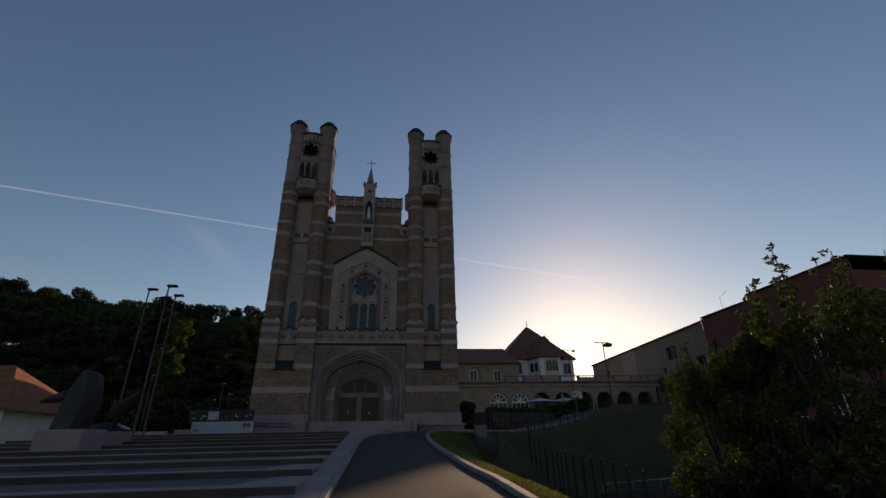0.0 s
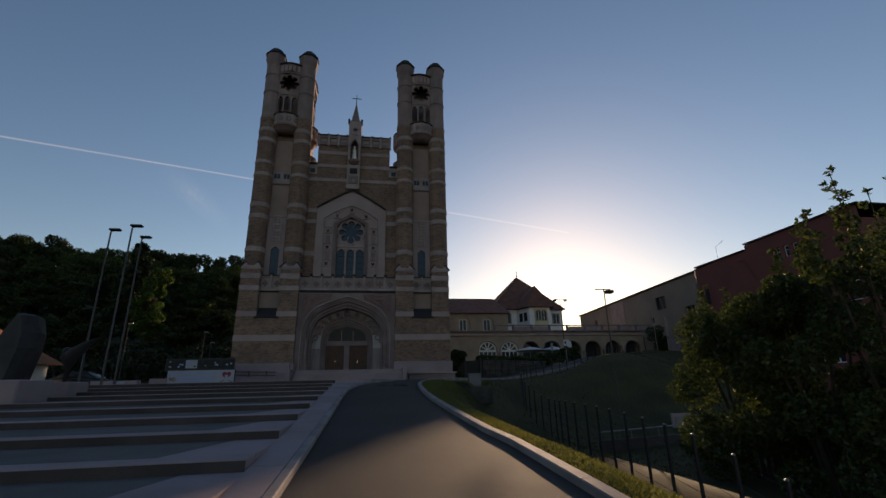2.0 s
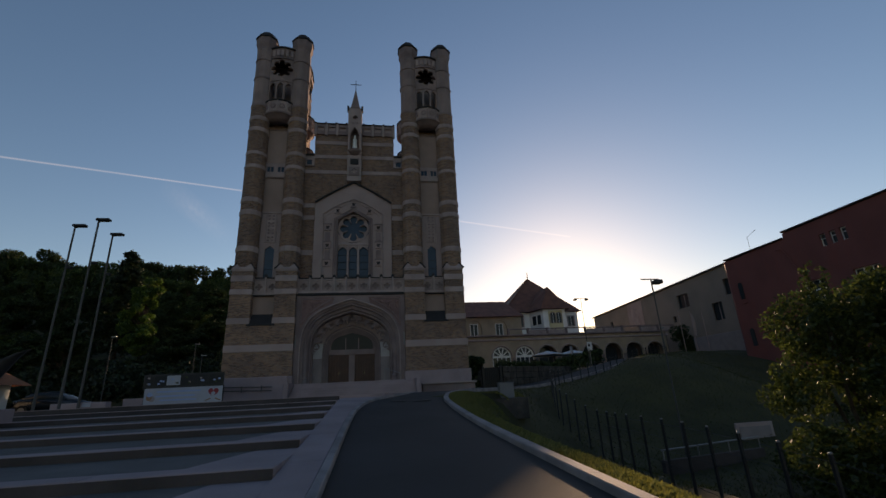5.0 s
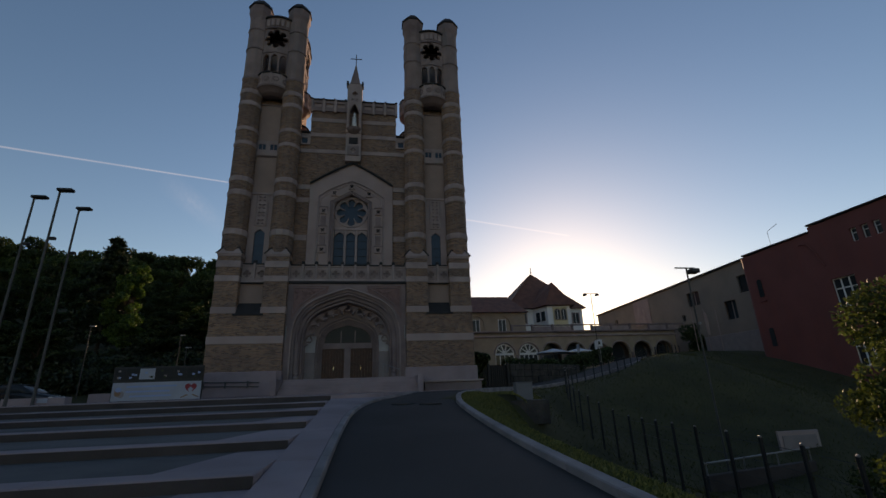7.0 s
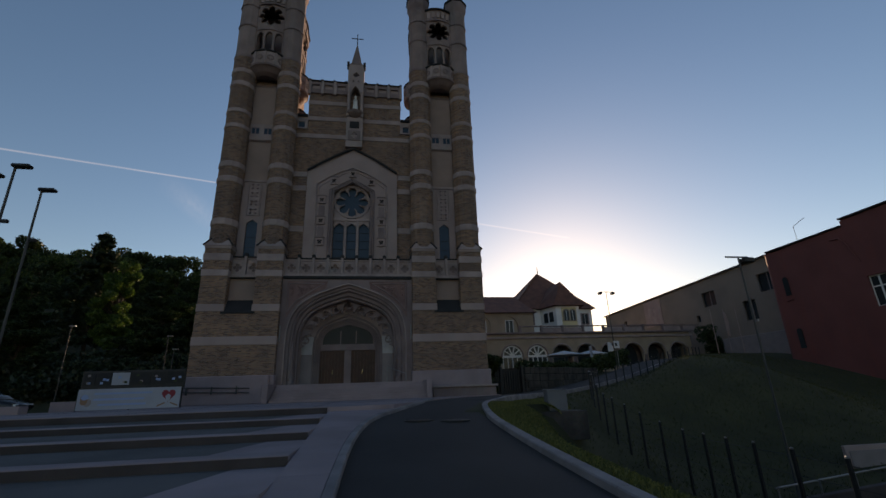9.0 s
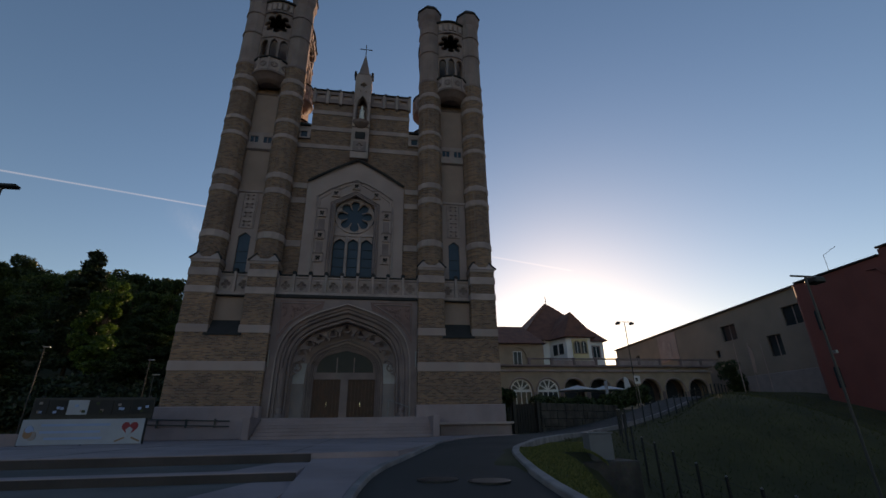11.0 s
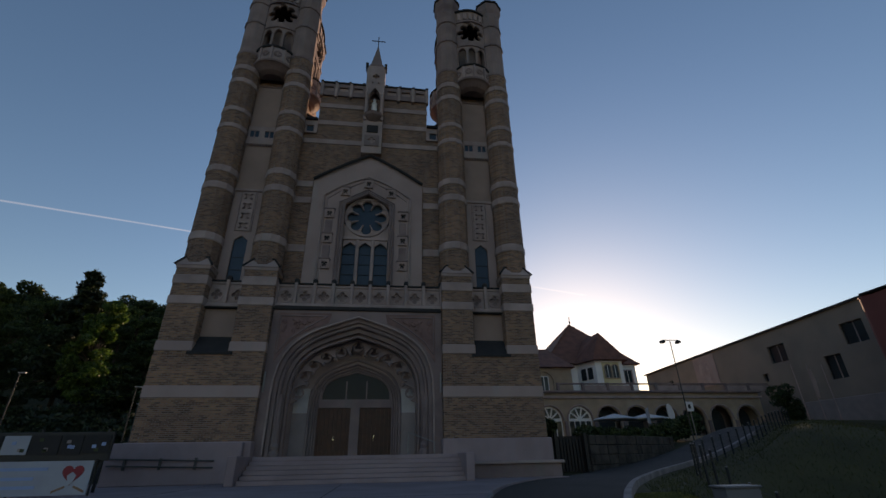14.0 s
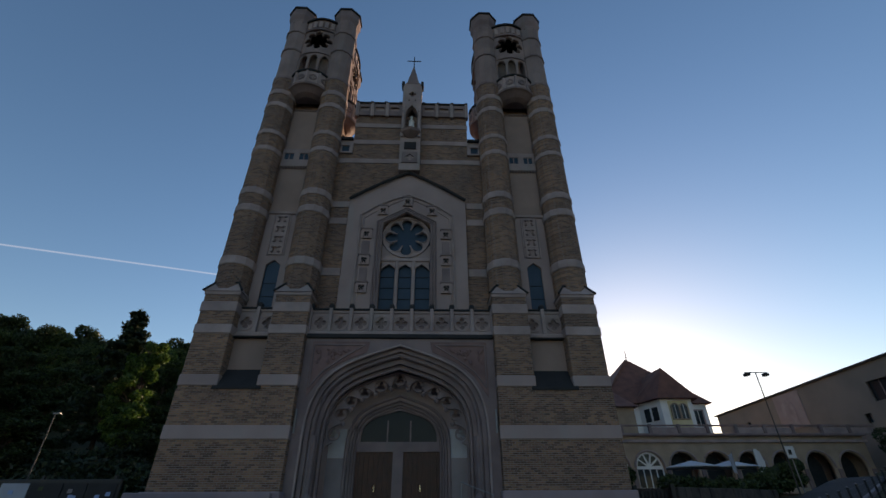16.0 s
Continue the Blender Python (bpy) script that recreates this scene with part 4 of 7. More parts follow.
# tracery
ROSE_Z = 15.2
bm = B()
pierced(bm, [ring_pts(C, ROSE_Z, 1.2, 40), lobed(C, ROSE_Z, 0.82, 0.295, 8, 118.0)], 41.3, 41.48)
rose = part("rose_tracery", bm, STONE, church, "eight-lobed pale stone rose tracery")
bm = B()
pierced(bm, [ring_pts(C, ROSE_Z, 1.25, 40), ring_pts(C, ROSE_Z, 1.15, 40)], 41.24, 41.32)
part("rose_rim", bm, STONE, rose)
for a in range(0, 360, 45):
    arcs = [(C + 0.82 * math.cos(radians(a)) + r * math.cos(radians(a + w)), ROSE_Z + 0.82 * math.sin(radians(a)) + r * math.sin(radians(a + w))) for r, ws in ((0.335, range(-108, 109, 18)), (0.3, range(108, -109, -18))) for w in ws]
    bm = B()
    pierced(bm, [arcs], 41.25, 41.31)
    part("rose_lobe", bm, STONE, rose)
    bm = B()
    t_ = radians(a + 22.5)
    tube(bm, [(C + q * math.cos(t_), 41.34, ROSE_Z + q * math.sin(t_)) for q in (0.86, 0.66, 0.56)], 0.07, 6, 0.03)
    bmesh.ops.create_icosphere(bm, subdivisions=1, radius=0.06, matrix=Matrix.Translation((C + 0.56 * math.cos(t_), 41.34, ROSE_Z + 0.56 * math.sin(t_))))
    part("cusp_tip", bm, STONE, rose)
for s in (-1, 1):
    bm = B()
    pierced(bm, [[(C + s * 1.25, 13.8), (C + s * 1.25, 14.75), (C + s * 1.02, 14.5), (C + s * 0.62, 14.12), (C + s * 0.3, 13.98), (C + s * 0.3, 13.8)][::s]], 41.32, 41.46)
    part("corner_spandrel", bm, STONE, rose)
bm = B()
box(bm, C - 1.25, C + 1.25, 41.22, 41.48, 13.72, 13.9, 0.03)
part("transom", bm, STONE, rose)
for u in (-0.42, 0.42):
    bm = B()
    box(bm, C + u - 0.09, C + u + 0.09, 41.24, 41.46, 10.0, 13.75, 0.03)
    part("mullion", bm, STONE, rose)
for u in (-0.83, 0, 0.83):
    bm = B()
    pierced(bm, [[(C + u - 0.37, 13.25), (C + u - 0.37, 13.74), (C + u + 0.37, 13.74), (C + u + 0.37, 13.25), (C + u + 0.25, 13.42), (C + u, 13.6), (C + u - 0.25, 13.42)]], 41.3, 41.44)
    part("light_head", bm, STONE, rose)
    bm = B()
    prism(bm, [(C + u - 0.42, 10.0), (C + u + 0.42, 10.0), (C + u + 0.42, 13.7), (C + u - 0.42, 13.7)], 41.5, 41.53)
    light = part("window_light", bm, GLASS, church, "dark blue leaded glass")
    for i in range(5):
        bm = B()
        box(bm, C + u - 0.4, C + u + 0.4, 41.47, 41.5, 10.5 + 0.6 * i, 10.53 + 0.6 * i)
        part("glazing_bar", bm, LEAD, light)
bm = B()
prism(bm, [(C - 1.25, 13.7), (C + 1.25, 13.7), (C + 1.25, 15.8), (C + 1.15, 15.95), (C, 16.62), (C - 1.15, 15.95), (C - 1.25, 15.8)], 41.5, 41.53)
part("rose_window", bm, GLASS, church, "dark leaded rose glass")

# balcony over the porch
balustrade(C - 4.1, C + 4.1, 40.5, 9.58, 10.66, 9, church)

# porch front with its moulded arch
YP = 40.32
out_arch = pointed(C, 3.62, 5.3, 9.0)
bm = B()
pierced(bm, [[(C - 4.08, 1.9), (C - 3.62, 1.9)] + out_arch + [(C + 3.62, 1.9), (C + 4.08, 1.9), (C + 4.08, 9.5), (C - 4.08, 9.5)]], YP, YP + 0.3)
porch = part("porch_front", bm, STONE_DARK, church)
# inner orders take the darker stone: the arch's shade is in their colour
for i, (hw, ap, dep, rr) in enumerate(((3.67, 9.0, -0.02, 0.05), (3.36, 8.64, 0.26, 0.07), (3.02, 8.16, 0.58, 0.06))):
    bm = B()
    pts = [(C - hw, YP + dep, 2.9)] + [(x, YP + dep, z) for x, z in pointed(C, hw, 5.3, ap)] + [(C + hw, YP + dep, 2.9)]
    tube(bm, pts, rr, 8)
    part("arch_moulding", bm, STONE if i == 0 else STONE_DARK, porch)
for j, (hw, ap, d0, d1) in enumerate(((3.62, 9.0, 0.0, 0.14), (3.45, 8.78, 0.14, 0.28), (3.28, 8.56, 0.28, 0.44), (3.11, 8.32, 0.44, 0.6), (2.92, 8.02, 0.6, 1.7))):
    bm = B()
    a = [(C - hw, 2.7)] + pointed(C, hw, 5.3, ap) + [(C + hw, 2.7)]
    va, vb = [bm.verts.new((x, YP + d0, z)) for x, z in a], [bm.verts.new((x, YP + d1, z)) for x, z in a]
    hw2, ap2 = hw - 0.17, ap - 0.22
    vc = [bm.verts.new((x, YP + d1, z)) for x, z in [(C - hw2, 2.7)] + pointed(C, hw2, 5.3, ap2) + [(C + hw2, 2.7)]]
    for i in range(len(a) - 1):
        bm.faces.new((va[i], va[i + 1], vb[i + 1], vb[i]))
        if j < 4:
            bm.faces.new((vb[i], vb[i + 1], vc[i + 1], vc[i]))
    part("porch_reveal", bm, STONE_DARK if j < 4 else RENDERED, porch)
# cusped band hanging inside the arch, with a boss at each point
outer = pointed(C, 2.96, 5.0, 8.08, 77)
mid_pt = Vector((C, 5.6))
inner, tips = [], []
for i, (x, z) in enumerate(outer):
    s_ = i / (len(outer) - 1)
    ph = abs(math.sin(math.pi * 11.0 * s_))
    d = (mid_pt - Vector((x, z))).normalized()
    inset = 0.07 + 0.5 * (1 - ph) ** 1.3 if 0.01 < s_ < 0.99 else 0.07
    p = Vector((x, z)) + d * inset
    inner.append((p.x, p.y))
    if inset > 0.07 and abs(11.0 * s_ - round(11.0 * s_)) < 5.6 / (len(outer) - 1):
        tips.append(p)
bm = B()
pierced(bm, [outer + inner[::-1]], YP + 0.9, YP + 1.05)
part("cusped_band", bm, STONE_DARK, porch)
for p in tips:
    bm = B()
    lathe(bm, [(0.02, p.y - 0.12), (0.08, p.y - 0.07), (0.1, p.y), (0.08, p.y + 0.06), (0.02, p.y + 0.1)], p.x, YP + 0.92, 8)
    part("cusp_boss", bm, STONE_DARK, porch)
for i in range(11):
    # a small trefoil in the head of each hanging arch
    k = int((len(outer) - 1) * (i + 0.5) / 11)
    p = Vector(outer[k])
    q = p + (mid_pt - p).normalized() * 0.3
    bm = B()
    pierced(bm, [ring_pts(q.x, q.y, 0.25, 18), foils(q.x, q.y, 0.1, 0.09, 3)], YP + 1.02, YP + 1.1)
    part("trefoil", bm, STONE_DARK, porch)
# spandrels with reliefs
for s in (-1, 1):
    top, spn = 9.15, []
    arc = [(x, z) for x, z in pointed(C, 3.7, 5.3, 9.0) if (x - C) * s > 1.0 and z > 6.7]
    edge = sorted(arc, key=lambda p: abs(p[0] - C))
    poly = [(C + s * 3.75, top), (C + s * 1.3, top)] + [(x + s * 0.14, min(z + 0.1, top - 0.03)) for x, z in edge if abs(x - C) < 3.62] + [(C + s * 3.75, 6.8)]
    bm = B()
    prism(bm, poly, YP - 0.035, YP - 0.003)
    sp = part("spandrel", bm, RED_RELIEF, church, "dark red stucco relief panel")
    for i in range(26):
        rnd = random.Random(40 + i)
        u_, w_ = rnd.random(), rnd.random()
        px, pz = C + s * (2.2 + 1.35 * u_), 8.82 - 1.0 * w_ * u_
        bm = B()
        bmesh.ops.create_icosphere(bm, subdivisions=1, radius=1)
        bmesh.ops.transform(bm, matrix=Matrix.Translation((px, YP - 0.04, pz)) @ Matrix.Rotation(rnd.random() * 3, 4, "Y") @ Matrix.Diagonal((0.06 + 0.14 * rnd.random(), 0.06, 0.04 + 0.05 * rnd.random(), 1)), verts=bm.verts)
        part("relief", bm, RED_RELIEF, sp)
    bm = B()
    for p, q in (((1.5, 9.0), (3.68, 9.0)), ((3.68, 9.0), (3.68, 7.2)), ((3.68, 7.2), (3.2, 7.85)), ((3.2, 7.85), (2.4, 8.45)), ((2.4, 8.45), (1.5, 9.0))):
        tube(bm, [(C + s * p[0], YP - 0.05, p[1]), (C + s * q[0], YP - 0.05, q[1])], 0.035, 6)
    part("panel_border", bm, STONE_DARK, sp)
    # slim flanking shaft with moulded base
    bm = B()
    lathe(bm, [(0.24, 2.7), (0.24, 3.0), (0.17, 3.1), (0.2, 3.25), (0.09, 3.4), (0.09, 5.2), (0.09, 5.4)], C + s * 3.25, YP + 0.3, 10)
    part("porch_shaft", bm, STONE_DARK, porch)
    bm = B()
    tube(bm, [(C + s * 4.0, YP - 0.08, 5.45), (C + s * 4.0, YP - 0.08, 6.35)], 0.05, 8)
    part("drain_pipe", bm, GALV, porch, "short pale drain pipe")
bm = B()
box(bm, C - 4.08, C + 4.08, YP - 0.1, YP + 0.3, 9.3, 9.5, 0.03)
part("cornice", bm, LEAD, porch)

# door wall
YD = 42.0
bm = B()
door_arch = pointed(C, 2.1, 5.0, 7.1)
pierced(bm, [[(C - 3.0, 4.35), (C - 2.1, 4.35)] + door_arch + [(C + 2.1, 4.35), (C + 3.0, 4.35), (C + 3.0, 8.3), (C - 3.0, 8.3)]], YD, YD + 0.3)
wall = part("porch_back_wall", bm, RENDERED, church, "grey-beige plastered porch wall")
for s in (-1, 1):
    a, b = sorted((C + s * 2.1, C + s * 3.0))
    bm = B()
    box(bm, a, b, YD - 0.04, YD + 0.3, 2.8, 4.7)
    part("dado", bm, TAUPE, wall, "taupe painted dado")
    bm = B()
    box(bm, a + (0.0 if s < 0 else 0.1), b - (0.1 if s < 0 else 0.0), YD - 0.02, YD - 0.003, 4.72, 5.85)
    part("white_panel", bm, LIMEWASH, wall, "whitewashed panel")
for hw, ap, yy, rr in ((2.17, 7.24, -0.05, 0.07), (2.04, 7.06, 0.06, 0.06), (1.93, 6.92, 0.14, 0.06), (1.82, 6.8, 0.22, 0.05)):
    bm = B()
    tube(bm, [(C - hw, YD + yy, 2.8)] + [(x, YD + yy, z) for x, z in pointed(C, hw, 5.0, ap)] + [(C + hw, YD + yy, 2.8)], rr, 8)
    part("door_arch_moulding", bm, STONE_DARK, wall)
bm = B()
pierced(bm, [[(C - 2.1, 2.8)] + door_arch + [(C + 2.1, 2.8)],
             [(C - 1.65, 5.37)] + pointed(C, 1.65, 5.4, 6.66) + [(C + 1.65, 5.37)],
             [(C - 1.84, 2.8), (C - 0.22, 2.8), (C - 0.22, 4.98), (C - 1.84, 4.98)], [(C + 0.22, 2.8), (C + 1.84, 2.8), (C + 1.84, 4.98), (C + 0.22, 4.98)]], YD + 0.24, YD + 0.42)
frm = part("door_frame", bm, STONE_DARK, church)
bm = B()
prism(bm, [(C - 1.65, 5.37)] + pointed(C, 1.65, 5.4, 6.66) + [(C + 1.65, 5.37)], YD + 0.36, YD + 0.39)
part("fanlight", bm, FANLIGHT, frm, "dark arched fanlight")
for u in (-0.5, 0.5):
    bm = B()
    box(bm, C + u - 0.03, C + u + 0.03, YD + 0.32, YD + 0.37, 5.37, 6.25)
    part("fanlight_bar", bm, STONE_DARK, frm)
for s in (-1, 1):
    a, b = sorted((C + s * 0.22, C + s * 1.84))
    bm = B()
    for i in range(8):
        xa = a + (b - a) * i / 8
        box(bm, xa + 0.004, xa + (b - a) / 8 - 0.004, YD + 0.34, YD + 0.40, 2.82, 4.97)
    leaf = part("door_leaf", bm, OAK, frm, "dark boarded oak door leaf, closed")
    m = C + s * 0.95
    bm = B()
    tube(bm, [(m, YD + 0.3, 3.52), (m, YD + 0.27, 3.55), (m, YD + 0.27, 3.68), (m, YD + 0.3, 3.71)], 0.014, 6)
    box(bm, m - 0.02, m + 0.02, YD + 0.31, YD + 0.345, 3.5, 3.73)
    part("door_handle", bm, BRASS, frm, "bright vertical pull handle")
bm = B()
box(bm, C - 3.3, C + 3.3, YP + 0.3, 43.2, 8.9, 9.4)
part("porch_vault", bm, RENDERED, church)
# nave body behind
bm = B()
prism(bm, [(C - 7.5, PLAZA), (C + 7.5, PLAZA), (C + 7.5, 13), (C, 19.5), (C - 7.5, 13)], 46.3, 68)
part("nave", bm, BRICK, church)
bm = B()
box(bm, C - 4.5, C + 4.5, 42.6, 46.4, PLAZA, 9.4)
box(bm, C - 4.3, C + 4.3, 41.9, 42.6, 9.5, 21.9)
box(bm, C - 3.4, C + 3.4, 41.81, 42.5, 21.9, 24.9)
part("vestibule", bm, BRICK, church)

# church steps
flight = thing("church_steps", (C, 39, PLAZA), "pink-grey stone steps before the church doors", "steps", kind="structure")
for i in range(6):
    bm = B()
    box(bm, C - 3.75, C + 4.6, 37.6 + 0.34 * i, 42.3 if i == 5 else 39.9, PLAZA + 0.158 * i, PLAZA + 0.158 * (i + 1) - 0.006, 0.012)
    part("step", bm, CONCRETE, flight)
for s, x in ((-1, C - 3.95), (1, C + 4.75)):
    bm = B()
    box(bm, x - 0.16, x + 0.16, 37.4, 40.0, PLAZA, PLAZA + 0.97, 0.02)
    part("stair_cheek", bm, CONCRETE, flight)
rail = thing("stair_rail", (C + 2.6, 38.2, PLAZA + 0.95), "slim pale steel handrail beside the church doors", "handrail")
bm = B()
tube(bm, [(C + 2.5, 39.9, 2.78), (C + 2.5, 39.9, 3.75)], 0.025, 8)
part("rail_post", bm, GALV, rail)
bm = B()
tube(bm, [(C + 2.5, 39.9, 3.72), (C + 3.6, 39.5, 3.3), (C + 3.6, 39.5, 2.5)], 0.025, 8)
part("rail_bar", bm, GALV, rail)
# side ramp wall with dark handrail
bm = B()
box(bm, -11.4, -6.35, 39.45, 39.75, PLAZA, 3.42, 0.03)
ramp = solid("ramp_wall", bm, CONCRETE, "smooth pink-grey parapet wall beside the church", "wall", kind="structure")
hr = thing("ramp_handrail", (-9, 39.4, 2.6), "dark double handrail fixed along the ramp wall", "handrail")
for z in (2.84, 2.6):
    bm = B()
    tube(bm, [(-11.2, 39.34, z + 0.02), (-7.3, 39.34, z - 0.1)], 0.03, 8)
    part("rail_bar", bm, MAST, hr)
for x in (-10.6, -9.3, -8.0):
    bm = B()
    box(bm, x - 0.03, x + 0.03, 39.32, 39.46, 2.45, 2.86)
    part("bracket", bm, MAST, hr)
bm = B()
box(bm, C + 5.2, C + 9.05, 39.2, 39.65, PLAZA - 0.1, 2.42, 0.03)
bench = thing("stone_bench", (C + 7, 39.3, PLAZA), "long stone bench along the church base", "bench")
part("bench_base", bm, STONE_DARK, bench)
bm = B()
box(bm, C + 5.1, C + 9.15, 39.05, 39.7, 2.42, 2.54, 0.02)
part("bench_top", bm, STONE, bench)

# ---- houses and walls beyond the church ----
def turned(bm, at, deg):
    bmesh.ops.transform(bm, matrix=Matrix.Translation(at) @ Matrix.Rotation(radians(deg), 4, "Z"), verts=bm.verts)
    return bm


def arch_pts(cx, half, z0, top, n=10):
    spring = top - half
    return [(cx - half, z0)] + [(cx - half * math.cos(math.pi * i / n), spring + half * math.sin(math.pi * i / n)) for i in range(n + 1)] + [(cx + half, z0)]


# arcade under a terrace
ARC = [17.75 + 3.48 * i for i in range(8)]
arcade = thing("arcade", (30, 70, 4.4), "ochre-grey arcade with round arches under a balustraded terrace", "arcade")
bm = B()
pierced(bm, [[(10, 4.0), (44.2, 4.0), (44.2, 9.1), (10, 9.1)]] + [arch_pts(c, 1.38, 4.45, 7.65) for c in ARC], 69.0, 69.5)
awall = part("arcade_wall", bm, OCHRE, arcade)
bm = B()
box(bm, 10, 44.2, 71.8, 72.2, 4.0, 9.0)
part("back_wall", bm, RENDERED, arcade)
bm = B()
box(bm, 43.8, 44.2, 69.5, 77, 4.0, 9.1)
part("end_wall", bm, OCHRE, arcade)
bm = B()
box(bm, 10, 44.4, 68.6, 78, 9.1, 9.35, 0.04)
part("terrace", bm, STONE_DARK, arcade)
bm = B()
box(bm, 10, 44.4, 68.75, 69.0, 8.5, 8.75, 0.03)
part("cornice", bm, STONE, arcade)
for c in ARC:
    bm = B()
    pts = [(x, 68.97, z) for x, z in arch_pts(c, 1.5, 6.2, 7.78)]
    tube(bm, pts, 0.1, 6)
    part("arch_moulding", bm, STONE, awall)
    bm = B()
    box(bm, c + 1.74 - 0.2, c + 1.74 + 0.2, 68.85, 69.0, 4.2, 6.1, 0.02)
    part("pilaster", bm, STONE_DARK, awall)
for i, c in enumerate(ARC):
    bm = B()
    if i < 2:
        bars = [arch_pts(c, 1.38, 4.45, 7.65)] + [[(c + u - 0.28, 4.5), (c + u + 0.28, 4.5), (c + u + 0.28, 6.1), (c + u - 0.28, 6.1)] for u in (-0.98, -0.33, 0.33, 0.98)]
        bars += [[(c + 0.25 * math.cos(radians(a)), 6.3 + 0.25 * math.sin(radians(a))), (c + 1.2 * math.cos(radians(a - 14)), 6.3 + 1.2 * math.sin(radians(a - 14))), (c + 1.2 * math.cos(radians(a + 14)), 6.3 + 1.2 * math.sin(radians(a + 14)))] for a in (20, 56, 92, 128, 162)]
        pierced(bm, bars, 69.2, 69.28)
        fw = part("arched_window", bm, WHITEWASH, arcade, "white-framed arched window with radiating bars")
        bm = B()
        prism(bm, arch_pts(c, 1.38, 4.45, 7.65), 69.3, 69.33)
        part("pane", bm, PANE, fw)
    else:
        prism(bm, arch_pts(c, 1.38, 4.45, 7.65), 70.6, 70.64)
        part("dark_glazing", bm, PANE, arcade)
bal = thing("terrace_balustrade", (30, 68.9, 9.35), "low stone balustrade with open panels along the terrace", "balustrade")
for x0 in range(19, 44, 3):
    bm = B()
    box(bm, x0 - 0.16, x0 + 0.16, 68.72, 69.04, 9.35, 10.24, 0.02)
    part("post", bm, STONE_DARK, bal)
    bm = B()
    box(bm, x0 + 0.16, x0 + 2.84, 68.78, 68.98, 10.04, 10.2, 0.02)
    part("top_rail", bm, STONE_DARK, bal)
    if (x0 // 3) % 3:
        bm = B()
        box(bm, x0 + 0.16, x0 + 2.84, 68.83, 68.93, 9.35, 9.95)
        part("parapet_panel", bm, STONE, bal)

# link wing
link = thing("link_building", (16, 74, 9.3), "ochre brick wing with a tiled roof beside the church", "building")
bm = B()
pierced(bm, [[(9.5, 9.3), (22.2, 9.3), (22.2, 12.6), (9.5, 12.6)]] + [arch_pts(c, 1.2, 9.6, 12.0) for c in (14.6, 18.6)], 72.0, 72.2)
part("wall", bm, OCHRE, link)
bm = B()
box(bm, 9.5, 22.2, 72.2, 82, 4.5, 12.6)
part("body", bm, OCHRE, link)
bm = B()
v = [bm.verts.new(p) for p in ((9, 71.4, 12.5), (22.6, 71.4, 12.5), (22.6, 83, 12.5), (9, 83, 12.5), (9, 77, 15.9), (21.2, 77, 15.9))]
for q in ((0, 1, 5, 4), (1, 2, 5), (2, 3, 4, 5), (3, 0, 4), (0, 3, 2, 1)):
    bm.faces.new([v[i] for i in q])
part("roof", bm, ROOF_TILE, link)
for c in (14.6, 18.6):
    bm = B()
    pierced(bm, [[(c - 0.6, 9.7), (c + 0.6, 9.7), (c + 0.6, 11.5), (c - 0.6, 11.5)], [(c - 0.52, 9.78), (c - 0.04, 9.78), (c - 0.04, 11.42), (c - 0.52, 11.42)], [(c + 0.04, 9.78), (c + 0.52, 9.78), (c + 0.52, 11.42), (c + 0.04, 11.42)]], 72.1, 72.19)
    w = part("window", bm, WHITEWASH, link)
    bm = B()
    box(bm, c - 0.55, c + 0.55, 72.15, 72.17, 9.75, 11.45)
    part("pane", bm, PANE, w)

# white villa with a hipped roof and a bay
villa = thing("villa", (29, 84, 9.3), "white and cream villa with a steep hipped tile roof", "house")
bm = B()
box(bm, 22.2, 35.3, 79.6, 92, 4.5, 14.7)
part("wall", bm, WHITEWASH, villa)
bm = B()
prism_pts = [(26.4, 79.6), (27.6, 76.2), (31.5, 76.2), (32.5, 79.6)]
slab(bm, prism_pts, 4.5, 14.5)
part("bay", bm, WHITEWASH, villa)
bm = B()
v = [bm.verts.new(p) for p in ((21.5, 78.9, 14.4), (35.9, 78.9, 14.4), (35.9, 93, 14.4), (21.5, 93, 14.4), (28.7, 85.4, 21.95), (29.6, 86.2, 21.95))]
for q in ((0, 1, 5, 4), (1, 2, 5), (2, 3, 4, 5), (3, 0, 4), (0, 3, 2, 1)):
    bm.faces.new([v[i] for i in q])
part("roof", bm, ROOF_TILE, villa)
bm = B()
v = [bm.verts.new(p) for p in ((25.7, 80, 14.3), (27.0, 75.4, 14.3), (32.1, 75.4, 14.3), (33.2, 80, 14.3), (29.5, 77.6, 18.55), (29.5, 84.2, 18.7))]
for q in ((1, 2, 4), (0, 1, 4, 5), (2, 3, 5, 4), (0, 3, 2, 1)):
    bm.faces.new([v[i] for i in q])
part("bay_roof", bm, ROOF_TILE, villa)
bm = B()
tube(bm, [(29.1, 85.8, 21.8), (29.1, 85.8, 23.3)], 0.06, 6)
bmesh.ops.create_icosphere(bm, subdivisions=1, radius=0.16, matrix=Matrix.Translation((29.1, 85.8, 22.4)))
part("finial", bm, IRON, villa)
bm = B()
box(bm, 28.5, 30.95, 76.12, 76.2, 9.4, 14.05)
part("cream_panel", bm, CREAM, villa)
